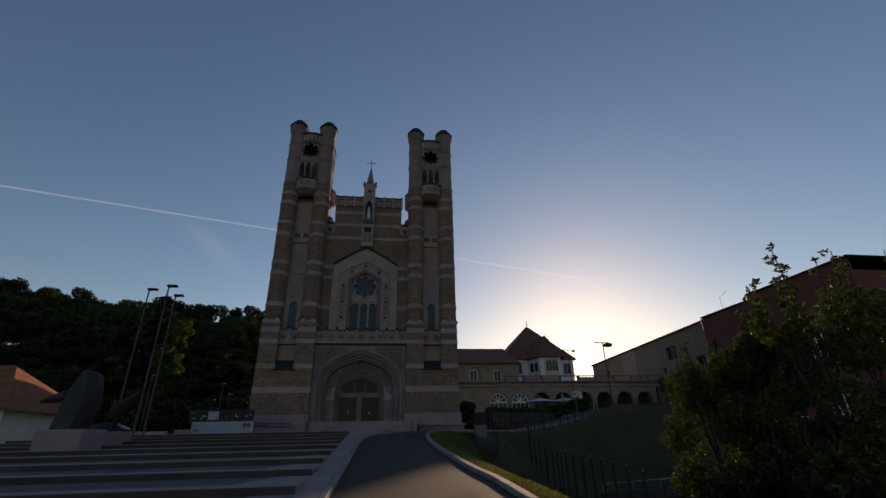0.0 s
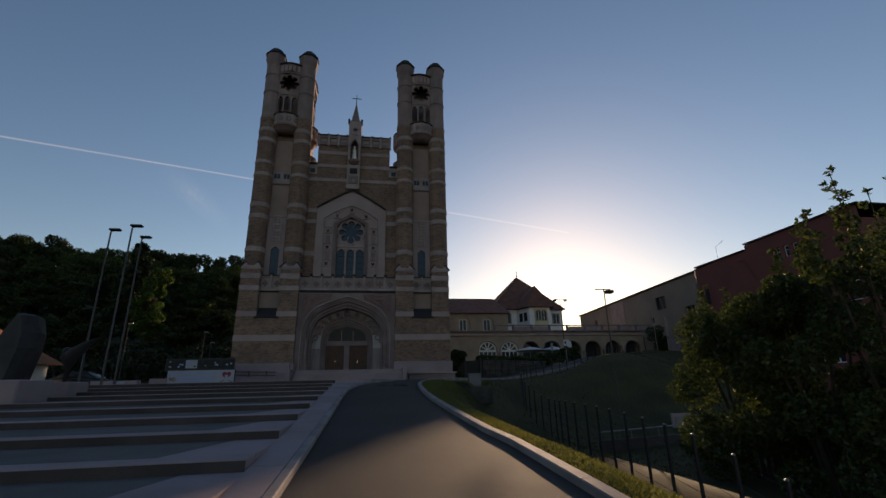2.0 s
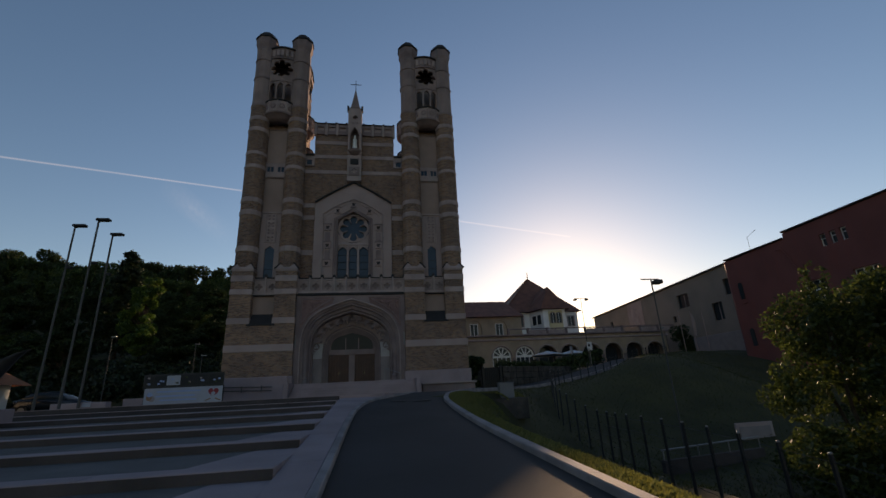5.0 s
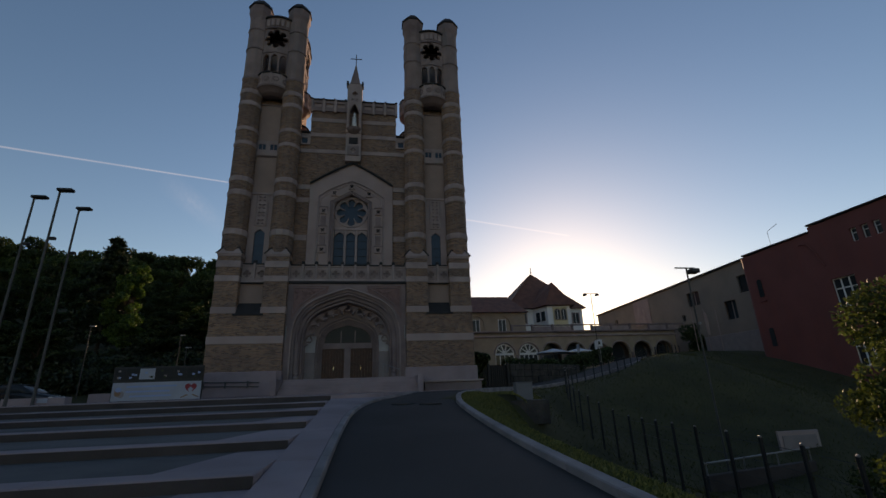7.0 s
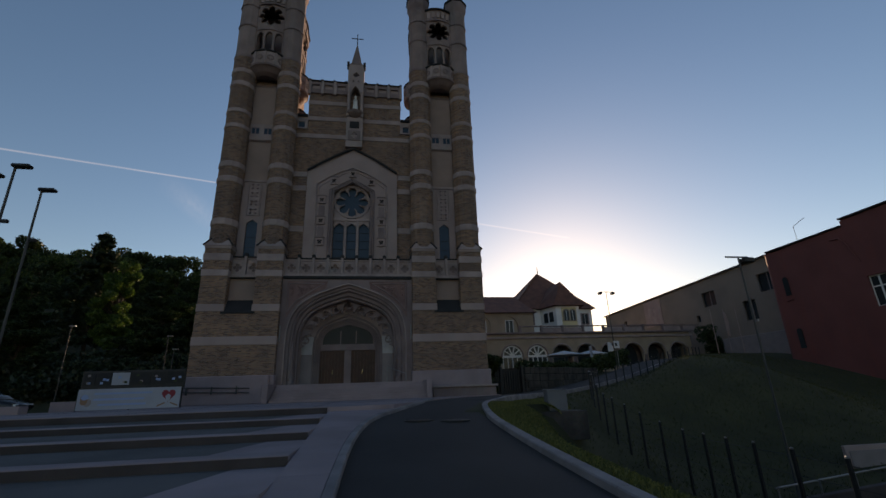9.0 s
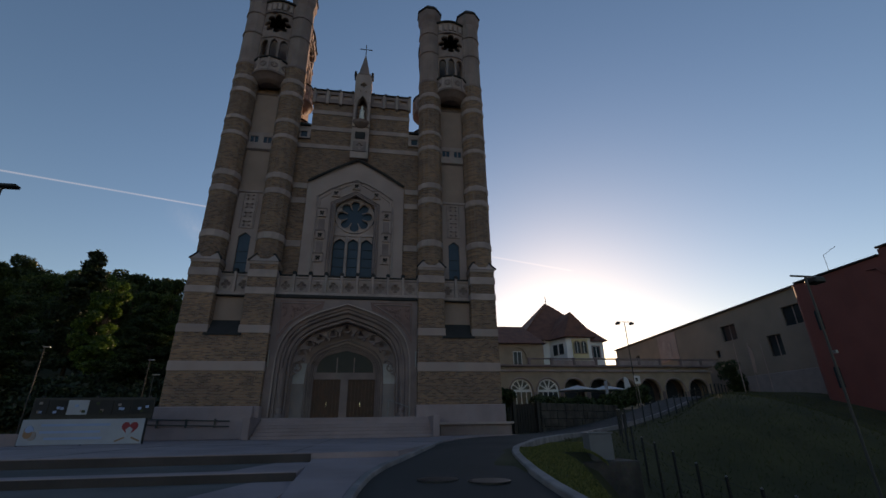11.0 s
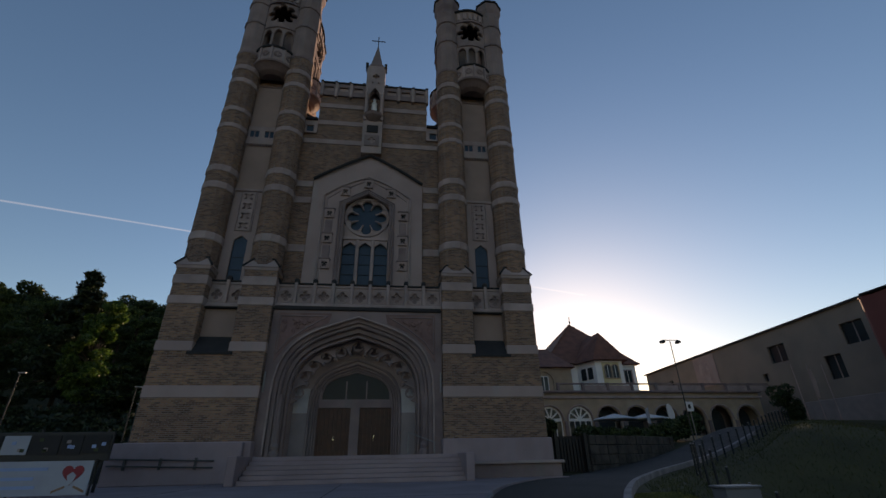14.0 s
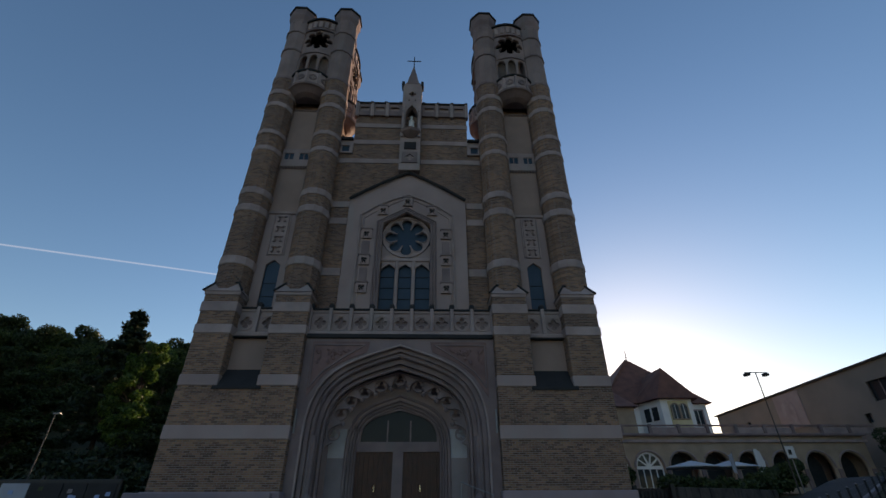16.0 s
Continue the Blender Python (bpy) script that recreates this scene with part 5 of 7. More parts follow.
for c, z0, z1, y, half in ((29.2, 12.0, 13.7, 76.02, 0.42), (30.25, 12.0, 13.7, 76.02, 0.42), (24.6, 11.9, 13.6, 79.55, 0.5), (34.0, 11.9, 13.6, 79.55, 0.5)):
    bm = B()
    pierced(bm, [arch_pts(c, half + 0.12, z0 - 0.1, z1 + 0.12), arch_pts(c, half, z0, z1)] if half < 0.5 else [[(c - 0.7, z0 - 0.1), (c + 0.7, z0 - 0.1), (c + 0.7, z1 + 0.1), (c - 0.7, z1 + 0.1)], [(c - 0.55, z0), (c + 0.55, z0), (c + 0.55, z1), (c - 0.55, z1)]], y - 0.08, y + 0.1)
    w = part("window", bm, OCHRE if half < 0.5 else RENDERED, villa)
    bm = B()
    box(bm, c - 0.55, c + 0.55, y + 0.02, y + 0.05, z0, z1 - 0.02) if half >= 0.5 else prism(bm, arch_pts(c, half, z0, z1), y + 0.02, y + 0.05)
    part("pane", bm, PANE, w)
    bm = B()
    box(bm, c - 0.03, c + 0.03, y - 0.02, y + 0.02, z0, z1 - 0.05)
    part("glazing_bar", bm, WHITEWASH, w)
for k in (0.35, 0.7):
    p = Vector((26.4, 79.6)).lerp(Vector((27.6, 76.2)), k)
    bm = B()
    box(bm, -0.45, 0.45, -0.08, 0.02, 11.95, 13.5, 0.02)
    part("window", turned(bm, (p.x, p.y, 0), -70.5), PANE, villa)

# long brown-grey building on the hill
hall = thing("long_building", (54, 75, 5), "long brown-grey building with deep-set square windows", "building")
HW = [(69.2, 66.6, 12.6, 14.7), (62.3, 60.3, 9.6, 12.1), (59.3, 56.8, 12.7, 14.95), (71.1, 70.2, 10.7, 11.65), (90.5, 89.4, 12.4, 13.8), (75.0, 73.6, 6.2, 8.8)]
bm = B()
rim = [(-97.0, 3.0), (-52.0, 3.0), (-52.0, 16.9), (-97.0, 15.75)]
pierced(bm, [rim] + [[(-a, z0), (-b, z0), (-b, z1), (-a, z1)] for a, b, z0, z1 in HW], -0.25, 0.25)
bmesh.ops.transform(bm, matrix=Matrix.Translation((47.85, 0, 0)) @ Matrix.Rotation(radians(-90), 4, "Z"), verts=bm.verts)
hw = part("wall", bm, BROWN_WALL, hall)
bm = B()
box(bm, 48.1, 62, 52, 97, 3, 15.6)
part("body", bm, BROWN_WALL, hall)
bm = B()
v = [bm.verts.new(p) for p in ((47.3, 51.8, 16.9), (47.3, 97.3, 15.75), (62, 97.3, 18), (62, 51.8, 19), (47.3, 51.8, 17.12), (47.3, 97.3, 15.97), (62, 97.3, 18.2), (62, 51.8, 19.2))]
for q in ((0, 1, 2, 3), (4, 7, 6, 5), (0, 4, 5, 1), (1, 5, 6, 2), (2, 6, 7, 3), (3, 7, 4, 0)):
    bm.faces.new([v[i] for i in q])
part("roof", bm, LEAD, hall)
for a, b, z0, z1 in HW:
    bm = B()
    box(bm, 48.02, 48.06, b, a, z0, z1)
    w = part("window", bm, PANE, hall)
    bm = B()
    box(bm, 47.95, 48.02, (a + b) / 2 - 0.05, (a + b) / 2 + 0.05, z0, z1)
    part("window_bar", bm, TAUPE, w)
bm = B()
box(bm, 47.5, 47.58, 78.7, 83.4, 11.6, 16.0, 0.02)
pic = part("wall_picture", bm, RENDERED, hall, "large faded wall picture")
bm = B()
prism(bm, arch_pts(0, 1.1, 11.7, 15.2), -0.03, 0.0)
part("pale_figure_field", turned(bm, (47.47, 81.2, 0), -90), STONE, pic)
bm = B()
box(bm, 44.5, 47.6, 52.5, 63.5, 4.5, 7.4, 0.05)
part("low_annex", bm, TAUPE, hall)

# red building
red = thing("red_building", (50, 42, 1), "dark red painted building with a stepped flat roof", "building")
WINS = [(42.3, 40.2, 7.7, 10.3), (42.1, 40.1, 2.6, 5.2), (37.6, 35.5, 7.7, 10.3), (33.8, 32.4, 7.7, 10.3), (37.6, 35.5, 2.6, 5.2)] + [(39.5 - 0.95 * i, 38.9 - 0.95 * i, 13.0, 14.2) for i in range(3)]
bm = B()
rim = [(-50.9, 0.0), (-31.35, 0.0), (-31.35, 15.7), (-42.95, 15.6), (-42.95, 15.2), (-50.9, 14.85)]
pierced(bm, [rim] + [[(-a, z0), (-b, z0), (-b, z1), (-a, z1)] for a, b, z0, z1 in WINS], -0.2, 0.2)
part("wall", turned(bm, (41.2, 0, 0), -90), RED_WALL, red)
bm = B()
box(bm, 41.42, 70, 31.4, 51.5, 0, 14.6)
part("body", bm, RED_WALL, red)
bm = B()
lathe(bm, [(0.75, 0.0), (0.75, 14.85), (0.8, 14.87), (0.8, 15.0)], 41.78, 50.85, 16)
part("rounded_corner", bm, RED_WALL, red)
for y0, y1, z in ((30.9, 42.95, 15.68), (42.95, 50.9, 15.05)):
    bm = B()
    box(bm, 40.8, 70, y0, y1, z, z + 0.16, 0.03)
    part("roof_edge", bm, LEAD, red)
bm = B()
box(bm, 44, 58, 44.5, 48.5, 14.9, 15.6)
part("roof_structure", bm, LEAD, red)
for a, b, z0, z1 in WINS:
    bm = B()
    n = 3 if a - b > 1.5 else 1
    w_ = (a - b) / n
    pierced(bm, [[(-a, z0), (-b, z0), (-b, z1), (-a, z1)]] + [[(-a + w_ * i + 0.06, s0), (-a + w_ * (i + 1) - 0.06, s0), (-a + w_ * (i + 1) - 0.06, s1), (-a + w_ * i + 0.06, s1)] for i in range(n) for s0, s1 in ((z0 + 0.08, z0 + (z1 - z0) * 0.62), (z0 + (z1 - z0) * 0.66, z1 - 0.08))], -0.03, 0.03)
    w = part("window", turned(bm, (41.27, 0, 0), -90), WHITEWASH, red)
    bm = B()
    box(bm, 41.3, 41.34, b, a, z0, z1)
    part("pane", bm, PANE, w)
for z in (10.2, 5.0):
    for i in range(1):
        bm = B()
        y = 49.6 - 1.0 * i
        prism(bm, arch_pts(0, 0.26, z - 0.4 * i, z + 1.9 - 0.5 * i), -0.06, 0.02)
        w = part("narrow_window", turned(bm, (40.98, y, 0), -90), PANE, red)
        bm = B()
        box(bm, 40.88, 41.0, y - 0.35, y + 0.35, z - 0.52 - 0.4 * i, z - 0.4 - 0.4 * i)
        part("window_sill", bm, RED_WALL, w)
bm = B()
tube(bm, [(40.9, 44.2, 14.2), (40.85, 43.4, 14.1), (40.85, 42.9, 13.3), (40.9, 42.6, 12.3), (40.9, 42.3, 11.6)], 0.07, 6)
part("down_pipe", bm, RED_WALL, red)
ant = thing("roof_aerial", (42, 48, 15), "thin metal aerial on the red building's roof", "aerial")
bm = B()
tube(bm, [(42, 48, 15.0), (42, 48, 17.1), (42, 46.7, 17.5)], 0.022, 6)
part("mast", bm, LEAD, ant)

# retaining wall, gate and terrace before the arcade
rw = thing("retaining_wall", (14, 47, 2), "dark rubble retaining wall topped with a clipped hedge", "wall", kind="structure")
line = [Vector((10.4, 44.4)), Vector((14.4, 46.6)), Vector((18.6, 49.4)), Vector((20.2, 54.0)), Vector((22.0, 60.0))]
rnd = random.Random(5)
for a, b in zip(line, line[1:]):
    d = (b - a)
    L = d.length
    ang = math.degrees(math.atan2(d.y, d.x))
    for r in range(4):
        x = -0.4 * rnd.random()
        while x < L:
            w = 0.45 + 0.5 * rnd.random()
            x1 = min(x + w, L)
            if x1 - max(x, 0) > 0.1:
                bm = B()
                o = 0.06 * rnd.random()
                zb = 1.7 + 0.5 * r
                box(bm, max(x, 0) + 0.012, x1 - 0.012, -0.3 - o, 0.2, zb + 0.01, zb + 0.49, 0.03)
                part("stone", turned(bm, (a.x, a.y, 0), ang), RUBBLE, rw)
            x = x1
bm = B()
slab(bm, [(7.4, 46.4), (9.0, 45.6), (10.4, 44.75), (14.3, 46.9), (18.3, 49.6), (19.9, 54.1), (21.7, 60.1), (26, 68.6), (9.5, 68.6)], 1.5, 3.68)
solid("terrace", bm, CONCRETE_DARK, "paved terrace in front of the arcade", "terrace", kind="structure")
gate = thing("gate", (9.5, 45, 1.8), "dark double gate of upright boards between iron posts", "gate")
for x, y in ((7.6, 45.9), (9.0, 45.1), (10.35, 44.2)):
    bm = B()
    box(bm, x - 0.09, x + 0.09, y - 0.09, y + 0.09, 1.6, 3.8, 0.01)
    part("gate_post", bm, IRON, gate)
for i in range(18):
    bm = B()
    gx = 7.72 + 0.148 * i
    gy = 45.83 - 0.6 * (gx - 7.72)
    box(bm, gx, gx + 0.12, gy, gy + 0.05, 1.75, 3.55)
    part("board", bm, IRON, gate)


def umbrella(x, y, z):
    u = thing("parasol", (x, y, z), "large white canvas parasol, open, on the terrace", "parasol", "parasols on the terrace")
    bm = B()
    tube(bm, [(x, y, z), (x, y, z + 2.75)], 0.04, 8)
    part("pole", bm, GALV, u)
    bm = B()
    lathe(bm, [(2.3, z + 2.2), (2.3, z + 2.27), (1.1, z + 2.55), (0.05, z + 2.8)], x, y, 8)
    part("canopy", bm, CANVAS, u)
    bm = B()
    lathe(bm, [(0.4, z), (0.4, z + 0.1), (0.06, z + 0.16)], x, y, 10)
    part("base", bm, STONE_DARK, u)
    return u


u1 = umbrella(22.9, 64.5, 3.68)
copy_thing(u1, pose(26.5, 64.6, 3.68))
bf = thing("beach_flag", (28.2, 63.4, 4.3), "white feather-shaped advertising flag", "flag")
bm = B()
tube(bm, [(28.2, 63.4, 4.0), (28.2, 63.4, 7.3)], 0.03, 6)
part("pole", bm, GALV, bf)
bm = B()
prism(bm, [(28.22, 4.9), (28.75, 5.1), (28.95, 6.3), (28.75, 7.1), (28.45, 7.35), (28.22, 7.2)], 63.38, 63.42)
part("cloth", bm, CANVAS, bf)
bb = thing("banner_flag", (25.6, 62.5, 4.55), "blue and white cloth banner on a thin pole", "flag")
bm = B()
tube(bm, [(25.6, 62.5, 4.5), (25.6, 62.5, 7.0)], 0.03, 6)
part("pole", bm, GALV, bb)
bm = B()
prism(bm, [(25.3, 5.4), (25.58, 5.3), (25.58, 6.9), (25.25, 6.7)], 62.48, 62.52)
part("cloth", bm, PAPER, bb)
sg = thing("road_sign", (22.9, 52.3, 3.8), "small white square notice on a post", "sign")
bm = B()
tube(bm, [(22.9, 52.35, 3.0), (22.9, 52.35, 6.4)], 0.035, 8)
part("post", bm, GALV, sg)
bm = B()
box(bm, 22.62, 23.2, 52.28, 52.31, 5.6, 6.3, 0.01)
part("plate", bm, CANVAS, sg)
bm = B()
box(bm, 22.75, 22.95, 52.26, 52.28, 5.8, 6.1)
part("print_bar", bm, IRON, sg)
for i, (x, fl) in enumerate(((38.8, False), (40.5, True), (42.2, False))):
    fp = thing("flagpole", (x, 58, 4), "slim white flagpole with a limp flag" if fl else "slim white bare flagpole", "flagpole", "flagpoles on the hill")
    bm = B()
    tube(bm, [(x, 58, 3.6), (x, 58, 10.4)], 0.05, 8, 0.03)
    part("pole", bm, RENDERED, fp)
    if fl:
        bm = B()
        prism(bm, [(x + 0.05, 7.3), (x + 0.3, 7.1), (x + 0.45, 8.9), (x + 0.3, 9.9), (x + 0.05, 10.1)], 57.97, 58.03)
        part("flag", bm, RENDERED, fp)


def lamp_post(x, y, z0, z1, heads, name="street_lamp", label="slim grey street lamp with a cross arm"):
    lp = thing(name, (x, y, z0), label, "street lamp")
    bm = B()
    tube(bm, [(x, y, z0 - 0.4), (x, y, z0 + 1.1), (x, y, z1)], 0.055, 8, 0.035)
    part("pole", bm, MAST, lp)
    bm = B()
    xs = [h[0] for h in heads] + [0]
    tube(bm, [(x + min(xs) - 0.1, y, z1), (x + max(xs) + 0.1, y, z1)], 0.035, 6)
    part("cross_arm", bm, GALV, lp)
    for hx, hw in heads:
        bm = B()
        if hw > 0:
            box(bm, x + hx - hw, x + hx + hw, y - 0.22, y + 0.22, z1 - 0.26, z1 - 0.05, 0.04)
            part("lamp_head", bm, IRON, lp)
    return lp


lamp_post(14.5, 27.6, ground_z(14.5, 27.6), 7.1, [(-0.5, 0.0), (0.35, 0.22)], label="slim grey street lamp with one floodlight head")
lamp_post(23.0, 52.9, ground_z(23, 52.9), 11.3, [(-0.7, 0.16), (0.7, 0.16)], label="slim grey street lamp with two heads on a cross arm")
bm = B()
box(bm, 14.46, 14.54, 27.4, 27.52, 4.4, 4.5)
solid("bracket_light", bm, GALV, "small bracket fixed half way up a lamp post", "bracket")

# service cabinet on its pad below the verge
cab = thing("service_cabinet", (5.6, 27.6, 1.2), "pale grey metal service cabinet on a dark plinth", "cabinet")
bm = B()
box(bm, 5.55, 6.25, 27.6, 28.0, 1.42, 2.1, 0.015)
part("body", bm, CABINET, cab)
bm = B()
box(bm, 5.52, 6.28, 27.57, 28.03, 2.1, 2.14, 0.01)
part("lid", bm, CABINET, cab)
bm = B()
box(bm, 5.1, 6.8, 27.3, 28.3, 0.5, 1.42, 0.02)
part("plinth", bm, RUBBLE, cab)

# iron fence along the verge and the drive
fence = thing("fence", (8, 28, 1), "low dark iron fence with capped posts and wires", "fence", kind="structure")
pts = along([(7.6, 9.0), (8.2, 14.0), (8.8, 19.0), (9.25, 23.4), (9.8, 26.3), (10.0, 29.5), (10.5, 32.8), (12.0, 37.2), (14.4, 40.9), (17.6, 43.2), (21.6, 45.8), (28.2, 50.8), (35.0, 56.2)], 20)
acc, last, posts = 9.0, pts[0], []
for p in pts:
    acc += (p - last).length
    last = p
    if acc >= 1.17:
        posts.append(p)
        acc = 0


def tall(y):
    return 1.95 - 0.75 * smooth01(31, 41, y)


for p in posts:
    z = ground_z(p.x, p.y)
    bm = B()
    box(bm, p.x - 0.035, p.x + 0.035, p.y - 0.035, p.y + 0.035, z - 0.3, z + tall(p.y), 0.006)
    part("post", bm, IRON, fence)
    bm = B()
    lathe(bm, [(0.04, z + tall(p.y)), (0.04, z + tall(p.y) + 0.03), (0.01, z + tall(p.y) + 0.045)], p.x, p.y, 6)
    part("post_cap", bm, GALV, fence)
for a, b in zip(posts, posts[1:]):
    za, zb = ground_z(a.x, a.y), ground_z(b.x, b.y)
    bm = B()
    for h in (0.12, 0.32, 0.52, 0.72, 0.93):
        tube(bm, [(a.x, a.y, za + h * tall(a.y)), (b.x, b.y, zb + h * tall(b.y))], 0.007, 4)
    part("wire", bm, IRON, fence)

# lower court: low wall with a steel rail and a white board
lw = thing("court_wall", (15, 27, -2), "grey concrete wall with a steel rail in the lower court", "wall", kind="structure")
bm = B()
box(bm, -3.2, 3.2, -0.12, 0.12, -3.2, -1.5, 0.02)
part("wall", turned(bm, (15.4, 26.8, 0), 12), CONCRETE_DARK, lw)
bm = B()
tube(bm, [(-3.2, 0, -1.1), (3.2, 0, -1.0)], 0.035, 8)
part("rail", turned(bm, (15.4, 26.8, 0), 12), GALV, lw)
for u in (-3.1, -1, 1, 3.1):
    bm = B()
    tube(bm, [(u, 0, -1.6), (u, 0, -1.08)], 0.03, 6)
    part("rail_post", turned(bm, (15.4, 26.8, 0), 12), GALV, lw)
wb = thing("white_board", (20.2, 29.6, -2), "white rectangular board leaning in the lower court", "board")
bm = B()
box(bm, 19.1, 21.4, 29.5, 29.62, -2.4, -0.55, 0.02)
part("frame", bm, RENDERED, wb)
bm = B()
box(bm, 19.3, 21.2, 29.47, 29.5, -2.2, -0.75)
part("panel", bm, TAUPE, wb)

# ---- left of the church ----
bs = thing("banner_stand", (-11, 34.4, PLAZA), "white printed banner with a red heart on a frame", "banner")
bm = B()
box(bm, -13.05, -8.95, 34.36, 34.4, 1.93, 2.8)
sheet = part("banner_sheet", bm, PAPER, bs)
for x in (-13.08, -11.0, -8.92):
    bm = B()
    tube(bm, [(x, 34.44, PLAZA), (x, 34.44, 2.84)], 0.03, 6)
    part("stake", bm, IRON, bs)
bm = B()
heart = []
for i in range(28):
    t = 2 * math.pi * i / 28
    heart.append((-9.42 + 0.0175 * 16 * math.sin(t) ** 3, 2.47 + 0.0175 * (13 * math.cos(t) - 5 * math.cos(2 * t) - 2 * math.cos(3 * t) - math.cos(4 * t))))
prism(bm, heart, 34.345, 34.356)
part("heart_print", bm, INK_RED, sheet)
bm = B()
prism(bm, [(-9.46, 2.2), (-9.38, 2.2), (-9.3, 2.42), (-9.42, 2.52), (-9.54, 2.42)], 34.33, 34.342)
part("pale_print", bm, PAPER, sheet)
for s in (-1, 1):
    bm = B()
    prism(bm, [(-9.42 + s * 0.1, 2.12), (-9.42 + s * 0.42, 1.98), (-9.42 + s * 0.42, 2.04), (-9.42 + s * 0.12, 2.17)], 34.345, 34.356)
    part("brown_print", bm, INK_BROWN, sheet)
for z, a, b in ((2.6, -12.4, -10.1), (2.36, -12.4, -10.4), (2.14, -12.2, -10.3)):
    bm = B()
    box(bm, a, b, 34.345, 34.356, z - 0.04, z + 0.04)
    part("print_bar", bm, INK_BLUE, sheet)
for i in range(5):
    r2 = random.Random(60 + i)
    bm = B()
    prism(bm, ring_pts(-12.75 + 0.3 * (r2.random() - 0.5), 2.4 + 0.5 * (r2.random() - 0.5), 0.1 + 0.06 * r2.random(), 9), 34.345 - 0.002 * i, 34.356)
    part("print_blot", bm, (INK_BROWN, INK_BLUE, TAUPE)[i % 3], sheet)

db = thing("display_board", (-11.7, 36, PLAZA), "dark framed display board with photo sheets darkened for shade", "notice board")
bm = B()
box(bm, -13.95, -9.45, 36.0, 36.08, 2.8, 3.66, 0.015)
back = part("backing", bm, IRON, db)
r2 = random.Random(8)
x = -13.85
while x < -9.7:
    w = 0.35 + 0.55 * r2.random()
    x1 = min(x + w, -9.52)
    bm = B()
    box(bm, x, x1, 35.97, 35.99, 2.95 + 0.08 * r2.random(), 3.56)
    # dark sheet colours stand in for the board's shade
    ph = part("photo_sheet", bm, (PAPER, LEAD, CABINET, LEAD)[r2.randrange(4)], back)
    for j in range(3):
        bm = B()
        px = x + (x1 - x) * (0.15 + 0.6 * r2.random())
        pz = 3.05 + 0.35 * r2.random()
        box(bm, px, px + 0.12, 35.955, 35.968, pz, pz + 0.1)
        part("photo_patch", bm, (TAUPE, INK_BLUE, LEAF_DARK)[r2.randrange(3)], back)
    x = x1 + 0.06
for x in (-13.7, -11.7, -9.7):
    bm = B()
    box(bm, x - 0.04, x + 0.04, 36.08, 36.14, PLAZA - 0.6, 3.75)
    part("post", bm, IRON, db)

low = thing("plaza_wall", (-16, 33, PLAZA), "low pale concrete wall blocks edging the forecourt", "wall", kind="structure")
for x0, x1, y, h in ((-16.45, -13.9, 32.45, 0.3), (-14.2, -13.1, 34.6, 0.42)):
    bm = B()
    box(bm, x0, x1, y, y + 0.5, PLAZA - 0.6, PLAZA + h, 0.02)
    part("wall_block", bm, CONCRETE, low)
bm = B()
box(bm, -15.0, -14.6, 32.42, 32.448, 1.98, 2.16)
part("small_plate", bm, PAPER, low)


def tall_lamp(x, y, z1):
    lp = thing("floodlight_mast", (x, y, PLAZA), "tall slender grey lamp mast with a flat head", "street lamp", "lamp masts by the forecourt")
    bm = B()
    tube(bm, [(x, y, PLAZA - 0.3), (x, y, PLAZA + 2), (x, y, z1)], 0.07, 10, 0.045)
    part("mast", bm, MAST, lp)
    bm = B()
    tube(bm, [(x, y, z1 - 0.05), (x + 0.25, y, z1 + 0.02)], 0.04, 6)
    part("arm", bm, MAST, lp)
    bm = B()
    box(bm, x - 0.1, x + 0.55, y - 0.16, y + 0.16, z1 - 0.01, z1 + 0.13, 0.04)
    part("lamp_head", bm, IRON, lp)
    bm = B()
    box(bm, x + 0.05, x + 0.3, y - 0.08, y + 0.08, z1 - 2.35, z1 - 2.22, 0.02)
    part("spotlight", bm, IRON, lp)
    return lp


tall_lamp(-16.3, 31.1, 11.25)
tall_lamp(-14.6, 30.1, 11.2)
tall_lamp(-15.07, 32.3, 11.2)
for x, y, z1 in ((-24.7, 52.0, 8.2), (-17.3, 52.0, 7.3), (-15.9, 50.0, 6.0)):
    z0 = ground_z(x, y)
    lp = thing("path_lamp", (x, y, z0), "thin path lamp with a small flat top", "street lamp", "path lamps under the trees")
    bm = B()
    tube(bm, [(x, y, z0 - 0.2), (x, y, z1)], 0.05, 8, 0.035)
    part("pole", bm, MAST, lp)
    bm = B()
    box(bm, x - 0.1, x + 0.35, y - 0.1, y + 0.1, z1, z1 + 0.08, 0.02)
    part("lamp_head", bm, GALV, lp)


def loft(bm, sections):
    """Skin between cross sections with the same count of points; closed at both ends."""
    rings = [[bm.verts.new(p) for p in s] for s in sections]
    n = len(rings[0])
    for p, q in zip(rings, rings[1:]):
        for i in range(n):
            bm.faces.new((p[i], p[(i + 1) % n], q[(i + 1) % n], q[i])).smooth = True
    bm.faces.new(rings[0][::-1])
    bm.faces.new(rings[-1])


